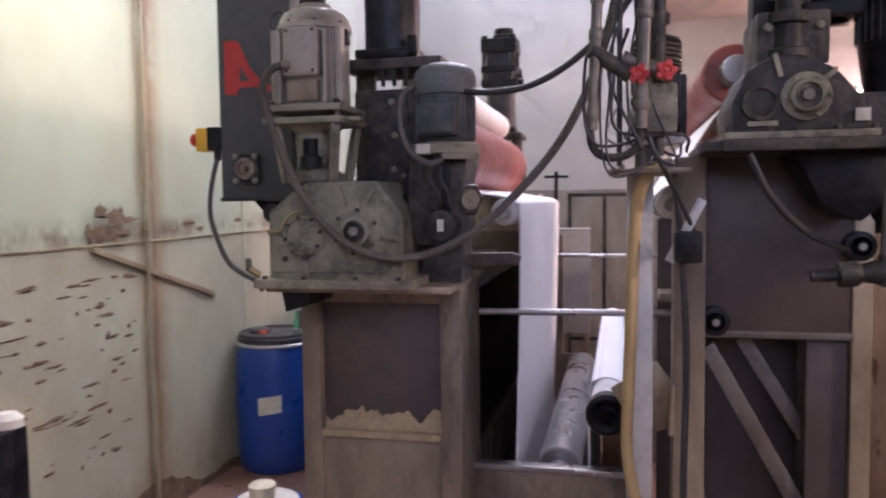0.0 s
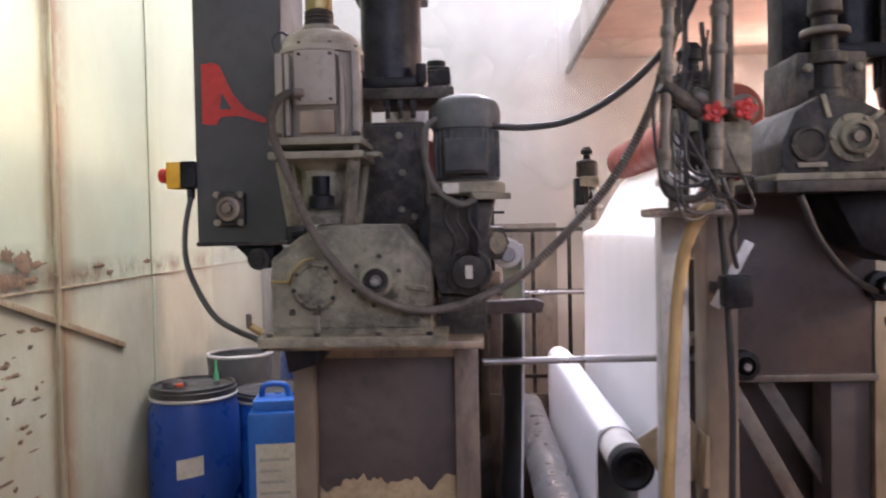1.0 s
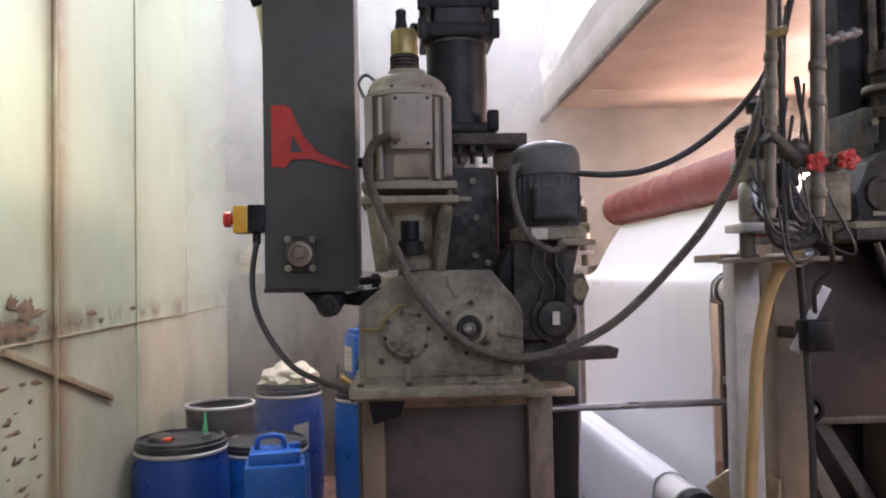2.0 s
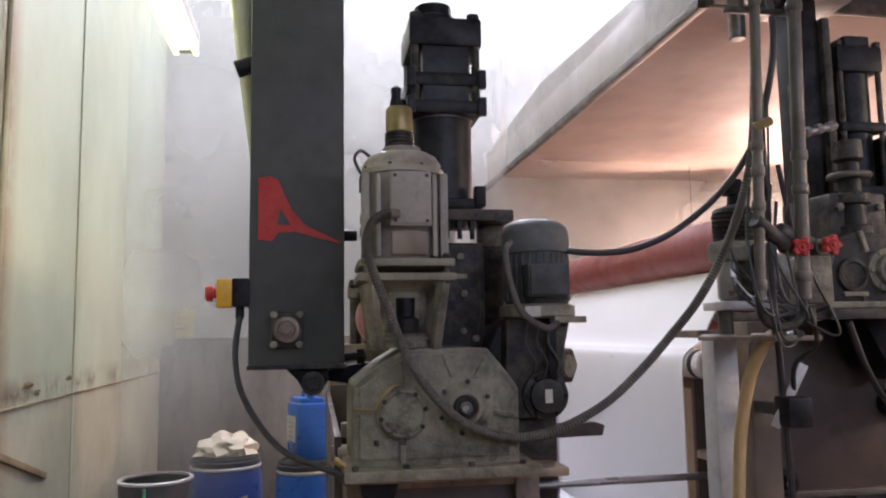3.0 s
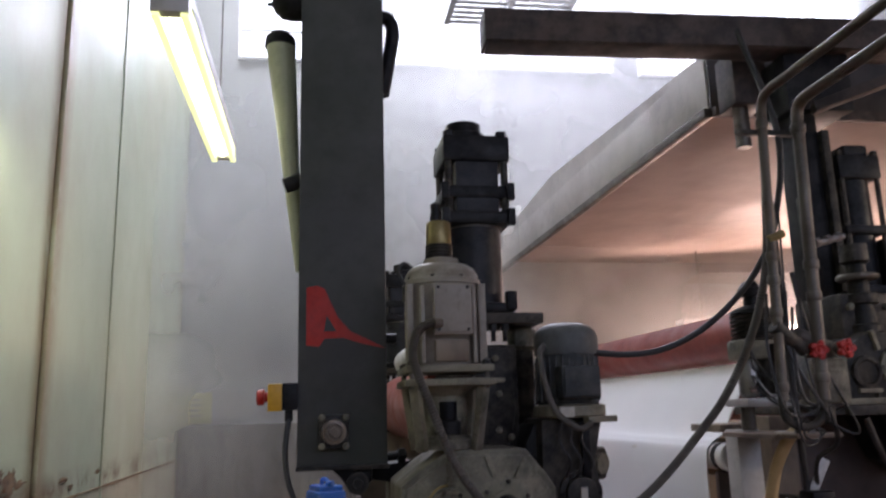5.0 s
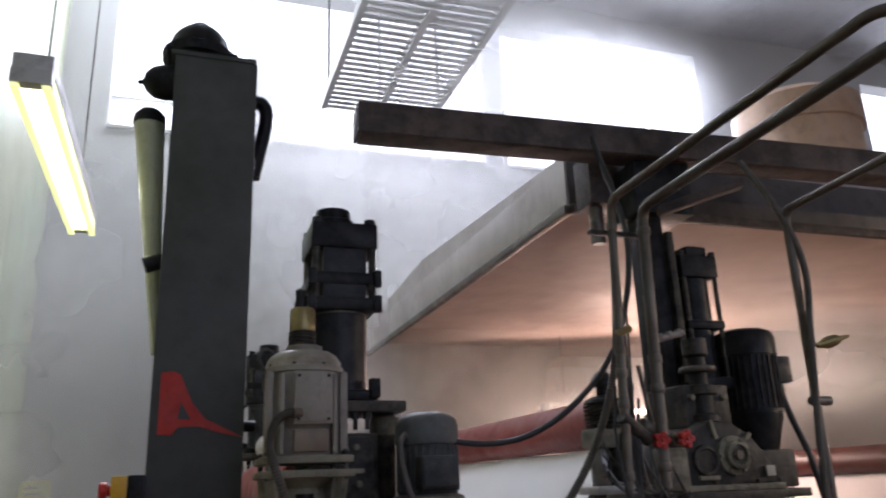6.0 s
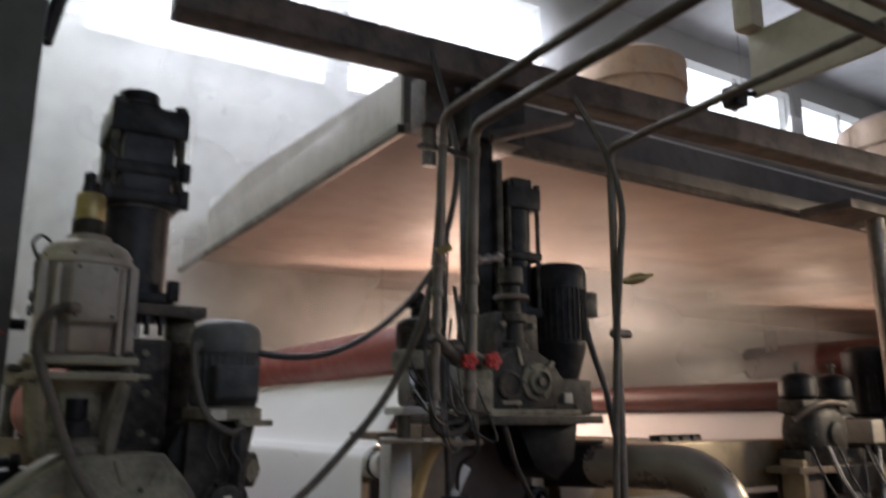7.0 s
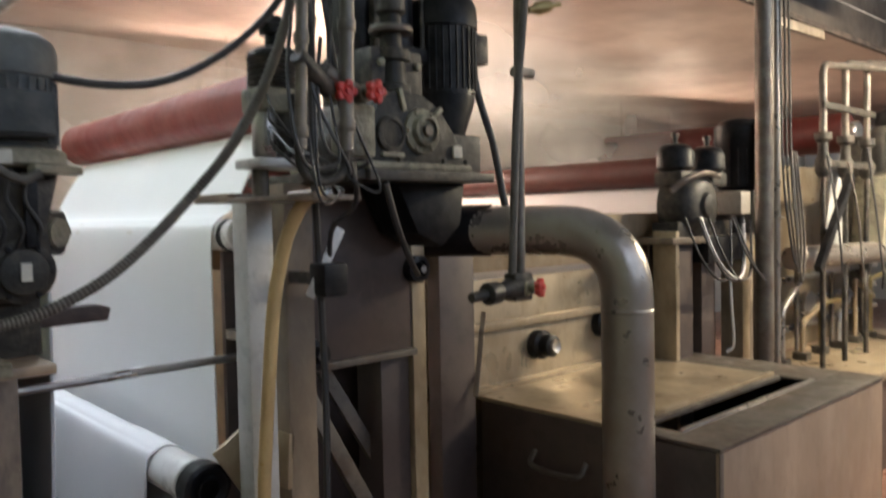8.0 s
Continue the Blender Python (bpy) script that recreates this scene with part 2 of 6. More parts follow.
M_LID = material("black_lid", (0.025, 0.025, 0.03), 0.4, spot=(0.12, 0.12, 0.11), amount=0.4, scale=9)
M_PAPER = material("grimy_paper", (0.6, 0.57, 0.5), 0.7, spot=(0.4, 0.37, 0.3), amount=0.5, scale=9)
M_SIGN = material("yellowed_notice_board", (0.62, 0.6, 0.36), 0.6, spot=(0.5, 0.47, 0.28), amount=0.4, scale=9)
M_INK = material("faded_print", (0.44, 0.42, 0.38), 0.7, scale=20)
M_CLOTH = material("cream_rags", (0.66, 0.6, 0.46), 0.9, spot=(0.5, 0.44, 0.32), amount=0.5, scale=12, bump=0.5)
M_BRASS = material("tarnished_brass", (0.34, 0.27, 0.12), 0.4, metal=0.7, scale=9)
M_BEAM = material("rusty_dark_beam", (0.045, 0.034, 0.032), 0.65, metal=0.1, spot=(0.1, 0.072, 0.06), amount=0.7, scale=5, second=(0.02, 0.016, 0.015), amount2=0.5, bump=0.3, wear=(0.15, 0.11, 0.09))
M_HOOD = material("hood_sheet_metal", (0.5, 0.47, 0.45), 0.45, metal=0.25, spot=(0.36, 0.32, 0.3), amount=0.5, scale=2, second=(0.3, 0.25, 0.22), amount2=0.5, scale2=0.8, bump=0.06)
M_FASCIA = material("dark_fascia_sheet", (0.06, 0.05, 0.046), 0.55, metal=0.15, spot=(0.02, 0.017, 0.016), amount=0.7, scale=2.5, second=(0.13, 0.105, 0.09), amount2=0.6, scale2=0.9, bump=0.1)
M_BACK_LOW = material("streaked_lower_plaster", (0.2, 0.18, 0.155), 0.8, spot=(0.12, 0.1, 0.08), amount=0.7, scale=3, second=(0.32, 0.31, 0.29), amount2=0.6, scale2=1.2, stretch=(1, 1, 0.3), bump=0.15)
# pink tint stands in for warm light, dark patches for smoky steam
M_HOOD_IN = material("warm_lit_hood_underside", (0.58, 0.47, 0.41), 0.65, spot=(0.42, 0.33, 0.28), amount=0.6, scale=1.2, second=(0.3, 0.23, 0.2), amount2=0.6, scale2=0.5, bump=0.06, speckle=0)
# tan base and orange spots stand in for orange light on the flue
M_FLUE = material("orange_lit_flue_sheet", (0.4, 0.29, 0.21), 0.5, metal=0.2, spot=(0.48, 0.24, 0.1), amount=0.6, scale=2, second=(0.3, 0.26, 0.23), amount2=0.6, scale2=1.0, bump=0.06)
M_DUCT = material("beige_duct_paint", (0.5, 0.45, 0.35), 0.55, scale=3, amount=0.5)
M_GREEN_TUBE = material("pale_green_tube", (0.5, 0.52, 0.36), 0.4, scale=4, amount=0.4)
M_GLASS_BOTTLE = material("green_plastic_cap", (0.08, 0.4, 0.2), 0.3, scale=9)
M_ORANGE = material("orange_cap", (0.7, 0.12, 0.04), 0.4, scale=9)
M_TUBE = glow("lit_fluorescent", (1.0, 1.0, 0.6), 7.0)
M_DIFFUSER = glow("yellowed_diffuser", (0.93, 0.96, 0.32), 1.3)
M_TUBE_WARM = glow("lit_warm_fluorescent", (1.0, 0.78, 0.55), 9.0)
M_SKY_GLOW = glow("overcast_sky", (0.95, 0.97, 1.0), 2.6)


def steam_material(name, density):
    """Thin drifting steam: white scatter, fading out towards the rim of its veil."""
    m = bpy.data.materials.new(name)
    m.use_nodes = True
    nt = m.node_tree
    n, l = nt.nodes, nt.links
    n.remove(n["Principled BSDF"])
    uv = n.new("ShaderNodeUVMap")
    mp = n.new("ShaderNodeMapping")
    mp.inputs["Location"].default_value, mp.inputs["Scale"].default_value = (-1, -1, 0), (2, 2, 2)
    gr = n.new("ShaderNodeTexGradient")
    gr.gradient_type = "SPHERICAL"
    l.new(uv.outputs[0], mp.inputs["Vector"])
    l.new(mp.outputs[0], gr.inputs["Vector"])
    ns = n.new("ShaderNodeTexNoise")
    ns.inputs["Scale"].default_value, ns.inputs["Detail"].default_value = 1.5, 3
    co = n.new("ShaderNodeTexCoord")
    l.new(co.outputs["Object"], ns.inputs["Vector"])
    mr = n.new("ShaderNodeMapRange")
    mr.inputs[1].default_value, mr.inputs[2].default_value, mr.inputs[3].default_value = 0.2, 0.8, 0.3
    l.new(ns.outputs["Fac"], mr.inputs[0])
    rim = n.new("ShaderNodeMapRange")
    rim.interpolation_type = "SMOOTHSTEP"
    rim.inputs[2].default_value, rim.inputs[4].default_value = 0.75, density
    l.new(gr.outputs["Fac"], rim.inputs[0])
    mu = n.new("ShaderNodeMath")
    mu.operation = "MULTIPLY"
    l.new(mr.outputs[0], mu.inputs[0])
    l.new(rim.outputs[0], mu.inputs[1])
    tr, di, tl = n.new("ShaderNodeBsdfTransparent"), n.new("ShaderNodeBsdfDiffuse"), n.new("ShaderNodeBsdfTranslucent")
    di.inputs[0].default_value = tl.inputs[0].default_value = (0.95, 0.95, 0.95, 1)
    half, out = n.new("ShaderNodeMixShader"), n.new("ShaderNodeMixShader")
    half.inputs[0].default_value = 0.5
    l.new(di.outputs[0], half.inputs[1])
    l.new(tl.outputs[0], half.inputs[2])
    l.new(mu.outputs[0], out.inputs[0])
    l.new(tr.outputs[0], out.inputs[1])
    l.new(half.outputs[0], out.inputs[2])
    l.new(out.outputs[0], n["Material Output"].inputs[0])
    return m


M_STEAM = steam_material("thick_steam", 0.75)
M_STEAM_THIN = steam_material("thin_steam", 0.4)
M_STEAM_FAINT = steam_material("faint_steam", 0.24)

# ---- mesh helpers ----
ORIGIN = {}


def thing(name, at, label, category, group="", kind=""):
    ob = new(name)
    ob.location = at
    ORIGIN[ob.name] = Vector(at)
    return tagged(ob, label, category, group, kind)


def smooth(me, angle=38):
    me.shade_smooth() if hasattr(me, "shade_smooth") else None
    bm = bmesh.new()
    bm.from_mesh(me)
    for e in bm.edges:
        e.smooth = len(e.link_faces) == 2 and e.calc_face_angle(0) < radians(angle)
    bm.to_mesh(me)
    bm.free()


def part(name, bm, mat, parent=None, label=""):
    """Links a bmesh, drawn in world metres, as one mesh under a thing or a part."""
    me = bpy.data.meshes.new(name)
    bmesh.ops.recalc_face_normals(bm, faces=bm.faces)
    at = ORIGIN.get(parent.name, Vector()) if parent else Vector()
    bmesh.ops.translate(bm, verts=bm.verts, vec=-at)
    bm.to_mesh(me)
    bm.free()
    smooth(me)
    me.materials.append(mat)
    ob = new(name, me)
    if parent:
        ob.parent = parent
        ORIGIN[ob.name] = at
    return tagged(ob, label)


def solo(name, bm, mat, label, category, kind="", group=""):
    return tagged(part(name, bm, mat), label, category, group, kind)


def box(x0, x1, y0, y1, z0, z1, bevel=0.003, bm=None, turn=None):
    own = bmesh.new()
    bmesh.ops.create_cube(own, size=1, matrix=Matrix.LocRotScale(((x0 + x1) / 2, (y0 + y1) / 2, (z0 + z1) / 2), None, (abs(x1 - x0), abs(y1 - y0), abs(z1 - z0))))
    if bevel:
        bmesh.ops.bevel(own, geom=own.edges[:], offset=min(bevel, 0.3 * min(abs(x1 - x0), abs(y1 - y0), abs(z1 - z0))), segments=2, affect="EDGES", profile=0.6)
    if turn:
        bmesh.ops.transform(own, matrix=turn, verts=own.verts)
    return join(bm, own)


def join(bm, own):
    if bm is None:
        return own
    me = bpy.data.meshes.new("tmp")
    own.to_mesh(me)
    own.free()
    bm.from_mesh(me)
    bpy.data.meshes.remove(me)
    return bm


def lathe(p0, p1, profile, seg=28, bm=None):
    """A turned body on the axis p0-p1: profile of (metres along it from p0, radius)."""
    own = bmesh.new()
    p0, p1 = Vector(p0), Vector(p1)
    q = (p1 - p0).to_track_quat("Z", "Y").to_matrix()
    rings = []
    for d, r in profile:
        r = max(r, 0.0004)
        rings.append([own.verts.new(p0 + q @ Vector((r * math.cos(a), r * math.sin(a), d))) for a in (i * math.tau / seg for i in range(seg))])
    for a, b in zip(rings, rings[1:]):
        for i in range(seg):
            own.faces.new((a[i], a[(i + 1) % seg], b[(i + 1) % seg], b[i]))
    own.faces.new(rings[0][::-1])
    own.faces.new(rings[-1])
    return join(bm, own)


def rod(p0, p1, r, r1=None, seg=20, edge=0.0, bm=None):
    d = (Vector(p1) - Vector(p0)).length
    r1 = r if r1 is None else r1
    e = edge or min(r, r1) * 0.12
    return lathe(p0, p1, [(0, r - e), (e, r), (d - e, r1), (d, r1 - e)], seg, bm)


def spline(pts, n=10):
    """A smooth run through the points."""
    p = [Vector(v) for v in pts]
    p = [2 * p[0] - p[1], *p, 2 * p[-1] - p[-2]]
    out = []
    for a, b, c, d in zip(p, p[1:], p[2:], p[3:]):
        for i in range(n):
            t = i / n
            out.append(0.5 * (2 * b + (c - a) * t + (2 * a - 5 * b + 4 * c - d) * t * t + (3 * b - a - 3 * c + d) * t ** 3))
    return out + [p[-2]]


def hose(pts, r, seg=12, n=10, rib=0.0, bm=None, curve=True):
    own = bmesh.new()
    run = spline(pts, n) if curve else [Vector(v) for v in pts]
    side, rings = None, []
    for i, p in enumerate(run):
        d = (run[min(i + 1, len(run) - 1)] - run[max(i - 1, 0)]).normalized()
        if side is None:
            side = d.orthogonal().normalized()
        side = (side - d * side.dot(d)).normalized()
        up = d.cross(side)
        rr = r * (1 + rib * (i % 2))
        rings.append([own.verts.new(p + rr * (math.cos(a) * side + math.sin(a) * up)) for a in (k * math.tau / seg for k in range(seg))])
    for a, b in zip(rings, rings[1:]):
        for i in range(seg):
            own.faces.new((a[i], a[(i + 1) % seg], b[(i + 1) % seg], b[i]))
    own.faces.new(rings[0][::-1])
    own.faces.new(rings[-1])
    return join(bm, own)


def bent_pipe(pts, r, bend, seg=20, bm=None):
    """A pipe with straight runs and round elbows of the given radius."""
    p = [Vector(v) for v in pts]
    run = [p[0]]
    for a, b, c in zip(p, p[1:], p[2:]):
        u, v = (a - b).normalized(), (c - b).normalized()
        s, e = b + u * bend, b + v * bend
        for i in range(9):
            t = i / 8
            run.append((1 - t) ** 2 * s + 2 * t * (1 - t) * b + t * t * e)
    run.append(p[-1])
    return hose(run, r, seg, bm=bm, curve=False)


def prism(outline, y0, y1, bevel=0.004, bm=None):
    """A plate of the xz outline, from y0 to y1."""
    own = bmesh.new()
    a = [own.verts.new((x, y0, z)) for x, z in outline]
    b = [own.verts.new((x, y1, z)) for x, z in outline]
    own.faces.new(a)
    own.faces.new(b[::-1])
    for i in range(len(a)):
        j = (i + 1) % len(a)
        own.faces.new((a[j], a[i], b[i], b[j]))
    if bevel:
        bmesh.ops.recalc_face_normals(own, faces=own.faces)
        bmesh.ops.bevel(own, geom=own.edges[:], offset=bevel, segments=2, affect="EDGES", profile=0.6)
    return join(bm, own)


def bar(p0, p1, w, h, bm=None, bevel=0.002):
    """A flat bar between two points: w across, h upright."""
    p0, p1 = Vector(p0), Vector(p1)
    d = (p1 - p0).length
    own = box(-w / 2, w / 2, -h / 2, h / 2, 0, d, bevel)
    bmesh.ops.transform(own, matrix=Matrix.Translation(p0) @ (p1 - p0).to_track_quat("Z", "Y").to_matrix().to_4x4(), verts=own.verts)
    return join(bm, own)


def bolt(p, d, r=0.008, h=0.008, bm=None):
    p, d = Vector(p), Vector(d).normalized()
    return lathe(p, p + d, [(0, r), (h, r), (h + 0.001, r * 0.85)], 6, bm)


def web(profile, y0, y1, wave=0.004, thick=0.003, ny=36, bm=None):
    """A cloth sheet: xz run, spread from y0 to y1, with slight ripples."""
    run = spline([(x, 0, z) for x, z in profile], 8)
    own = bmesh.new()
    grid = []
    for i, p in enumerate(run):
        d = (run[min(i + 1, len(run) - 1)] - run[max(i - 1, 0)]).normalized()
        nrm = Vector((-d.z, 0, d.x))
        row = []
        for j in range(ny + 1):
            y = y0 + (y1 - y0) * j / ny
            k = noise.noise(Vector((p.x * 1.5, y * 5.0, p.z * 1.2))) + 0.5 * noise.noise(Vector((p.x * 4, y * 14.0, p.z * 2)))
            row.append(own.verts.new(Vector((p.x, y, p.z)) + nrm * wave * k))
        grid.append(row)
    for a, b in zip(grid, grid[1:]):
        for j in range(ny):
            own.faces.new((a[j], a[j + 1], b[j + 1], b[j]))
    bmesh.ops.recalc_face_normals(own, faces=own.faces)
    bmesh.ops.solidify(own, geom=own.faces[:], thickness=thick)
    return join(bm, own)


# ---- the hall ----
FAR = 14.0
floor = solo("floor", box(-2.4, FAR, -4, 7, FLOOR - 0.2, FLOOR, 0), M_FLOOR, "wet red-brown factory floor", "floor", "structure")
# ceiling with an added, unseen opening by the back wall for extra light
bm = box(-2.6, FAR, -4, 4.9, 6.75, 6.9, 0)
box(-2.6, FAR, 6.1, 7, 6.75, 6.9, 0, bm)
box(-2.6, -2.2, 4.9, 6.1, 6.75, 6.9, 0, bm)
box(1.8, FAR, 4.9, 6.1, 6.75, 6.9, 0, bm)
ceiling = solo("ceiling", bm, M_CEIL, "grey concrete ceiling of the hall", "ceiling", "structure")
wall_west = solo("wall_west", box(-2.44, -2.24, -3.8, 6.4, FLOOR, 6.75, 0), M_WALL, "pale green painted steel panel wall with rust streaks", "wall", "structure")
solo("wall_east", box(FAR - 0.2, FAR, -3.8, 6.4, FLOOR, 6.75, 0), M_BACK, "grey plaster wall", "wall", "structure")


def pierced_wall(name, y0, y1, spans, z0, z1, label):
    """A wall along x with a band of openings from z0 to z1."""
    bm = box(-2.44, FAR, y0, y1, FLOOR, z0, 0)
    box(-2.44, FAR, y0, y1, z1, 6.75, 0, bm)
    x = -2.44
    for a, b in spans + [(FAR, FAR)]:
        if a > x:
            box(x, a, y0, y1, z0, z1, 0, bm)
        x = b
    return solo(name, bm, M_BACK, label, "wall", "structure")


BACK = [(-1.86, -0.72), (-0.5, 1.55), (1.8, 4.2), (6.65, 8.9), (9.2, 11.4)]
pierced_wall("wall_north", 6.4, 6.6, BACK, 4.8, 6.4, "grey plaster back wall with a high band of windows")
# the wall behind the camera and its openings are added for the fill
pierced_wall("wall_south", -3.8, -3.6, [(-1.5, 1.5), (2.0, 5.0), (5.5, 8.5)], 2.6, 5.4, "unseen grey plaster wall with added window openings")
for i, (a, b) in enumerate(BACK):
    w = thing("window_%d" % (i + 1), (a, 6.5, 4.8), "bright steamed-up window high in the back wall", "window", "", "structure")
    n_panes = max(1, round((b - a) / 1.2))
    part("window_sill", box(a, b, 6.36, 6.6, 4.77, 4.8, 0.004), M_BACK, w)
    for k in range(n_panes + 1):
        x = a + (b - a) * k / n_panes
        part("mullion", box(x - 0.012, x + 0.012, 6.47, 6.53, 4.8, 6.4, 0.003), M_ALU, w)
    part("transom", box(a, b, 6.47, 6.53, 5.1, 5.118, 0.003), M_ALU, w)

solo("backdrop", box(-6, 18, 8.4, 8.42, 2, 11, 0), M_SKY_GLOW, "bright overcast sky outside the windows", "sky", "structure")
solo("backdrop", box(-5, 7, 4.2, 6.8, 8.2, 8.22, 0), M_SKY_GLOW, "glowing sheet above the added roof opening", "sky", "structure")
# painted panel wall: seams, ledge, rib and brace
wx = -2.24
for y, wd in ((1.1, 0.05), (3.29, 0.06), (4.25, 0.05)):
    solo("trim", box(wx, wx + 0.008, y - wd / 3, y + wd / 3, FLOOR, 6.7, 0.003), M_SEAM if y == 3.29 else M_WALL, "rusted vertical joint strip of the panel wall", "trim", "structure")
solo("wall_panel", box(wx, wx + 0.004, -3.6, 6.38, FLOOR, 1.44, 0), M_WALL_LOW, "stained cream lower panel of the painted wall", "wall", "structure")
bm = bmesh.new()
rnd = random.Random(12)
base, top = [], []
for k in range(70):
    y = 1.6 + k * 0.05
    hgt = 0.03 + 0.22 * max(0, noise.noise(Vector((y * 1.4, 3, 0))) + 0.25) + rnd.uniform(0, 0.025)
    base.append(bm.verts.new((wx + 0.0055, y, FLOOR)))
    top.append(bm.verts.new((wx + 0.0055, y, FLOOR + hgt)))
for k in range(69):
    bm.faces.new((base[k], base[k + 1], top[k + 1], top[k]))
solo("trim", bm, M_WALL_RUST, "rust bleeding up from the foot of the painted wall", "stain", "structure")
solo("trim", rod((wx + 0.02, 3.25, FLOOR), (wx + 0.02, 3.25, 6.6), 0.009), M_WALL, "painted conduit running up the panel wall", "conduit", "structure")
solo("trim", box(wx, wx + 0.009, -3.5, 6.3, 1.44, 1.45, 0.002), M_SEAM, "rusted horizontal joint of the panel wall", "trim", "structure")
brace = solo("wall_brace", bar((wx + 0.012, 2.86, 1.43), (wx + 0.012, 3.87, 1.115), 0.016, 0.026), M_SEAM, "diagonal rusty flat bar on the painted wall", "brace")


def stain_patch(y, z, sy, sz, seed, mat):
    """An uneven crust on the wall, a few millimetres thick."""
    rnd = random.Random(seed)
    bm = bmesh.new()
    n = 22
    ring = []
    for i in range(n):
        a = i * math.tau / n
        k = rnd.uniform(0.5, 1.1)
        ring.append((y + sy * k * math.cos(a), z + sz * k * math.sin(a)))
    c = bm.verts.new((wx + 0.0085, y, z))
    v = [bm.verts.new((wx + 0.005, p, q)) for p, q in ring]
    for i in range(n):
        bm.faces.new((c, v[i], v[(i + 1) % n]))
    return bm


rnd = random.Random(5)
for i in range(92):
    if i < 9:
        y, z, sy, sz = rnd.uniform(2.85, 3.15), rnd.uniform(1.47, 1.6), rnd.uniform(0.02, 0.08), rnd.uniform(0.012, 0.05)
    elif i < 12:
        y, z, sy, sz = rnd.uniform(3.5, 4.2), rnd.uniform(1.48, 1.53), rnd.uniform(0.04, 0.09), 0.015
    else:
        y, z, sy, sz = rnd.uniform(2.2, 3.15), rnd.uniform(0.5, 1.32), rnd.uniform(0.015, 0.1) * rnd.uniform(0.4, 1.2), rnd.uniform(0.003, 0.013)
    solo("trim", stain_patch(y, z, sy, sz, i, M_WALL_RUST), M_WALL_RUST, "rust blister on the painted wall", "stain", "structure")

solo("wall_panel", box(-2.235, 0.2, 6.385, 6.399, FLOOR, 1.7, 0.002), M_BACK_LOW, "streaked grey-brown lower strip of the back wall", "wall", "structure")
sign = thing("wall_sign", (-2.1, 6.39, 1.65), "small faded square notice on the back wall", "sign")
part("board", box(-2.225, -1.985, 6.385, 6.4, 1.71, 1.95, 0.002), M_SIGN, sign)
for k in range(4):
    part("text_bar", box(-2.16, -2.05 - 0.02 * (k % 2), 6.38, 6.385, 1.77 + 0.04 * k, 1.782 + 0.04 * k, 0), M_INK, sign)


def tube_lamp(at, length, mat, along="y"):
    x, y, z = at
    t = thing("tube_lamp", at, "lit fluorescent tube lamp with a shallow reflector", "lamp", "tube lamps")
    dx, dy = (0, length / 2) if along == "y" else (length / 2, 0)
    sx, sy = (0.05, 0) if along == "y" else (0, 0.07)
    part("housing", box(x - dx - sx, x + dx + sx, y - dy - sy, y + dy + sy, z, z + 0.05, 0.006), M_ALU, t)
    for s in ((0,) if mat is M_TUBE else (-0.035, 0.035)):
        ox, oy = (s, 0) if along == "y" else (0, s)
        part("tube", rod((x - dx * 0.96 + ox, y - dy * 0.96 + oy, z - 0.02), (x + dx * 0.96 + ox, y + dy * 0.96 + oy, z - 0.02), 0.016), mat, t)
    if mat is M_TUBE:
        for s in (-1, 1):
            part("diffuser", bar((x + s * 0.038, y - dy, z - 0.025), (x + s * 0.038, y + dy, z - 0.025), 0.02, 0.05), M_DIFFUSER, t, "yellowed glowing diffuser side")
    for s in (-1, 1):
        part("socket", box(x + s * dx * 0.98 - 0.05, x + s * dx * 0.98 + 0.05, y + s * dy * 0.98 - 0.02 - sy * 0.4, y + s * dy * 0.98 + 0.02 + sy * 0.4, z - 0.04, z + 0.002, 0.003), M_ALU, t)
        part("hanger", rod((x + s * dx * 0.7, y + s * dy * 0.7, z + 0.05), (x + s * dx * 0.7, y + s * dy * 0.7, 6.75), 0.003, seg=6), M_STEEL_DULL, t)
    return t


tube_lamp((-1.565, 2.62, 2.88), 1.25, M_TUBE)
tube_lamp((2.1, 5.4, 2.33), 1.2, M_TUBE_WARM, "x")
tube_lamp((6.9, 5.4, 2.21), 1.4, M_TUBE_WARM, "x")
# unseen fixture, added for the warm fill over the tank
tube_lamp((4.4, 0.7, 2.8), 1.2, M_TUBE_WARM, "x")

# slatted walkway under the ceiling
g = thing("grating_walkway", (-0.18, 3.2, 3.8), "slatted metal walkway hanging under the ceiling", "walkway")
for x in (-0.5, -0.2, 0.11):
    part("bearer", box(x - 0.015, x + 0.015, 1.2, 3.75, 3.79, 3.85, 0.003), M_ALU, g)
for k in range(50):
    y = 1.22 + k * 0.0515
    # slats are kept pale in place of the haze in front of them
    part("slat", box(-0.49, 0.1, y, y + 0.022, 3.81, 3.82, 0), M_ALU, g)
for x in (-0.5, 0.11):
    for y in (1.3, 3.6):
        part("hanger", rod((x, y, 3.84), (x, y, 6.75), 0.008, seg=8), M_ALU, g)


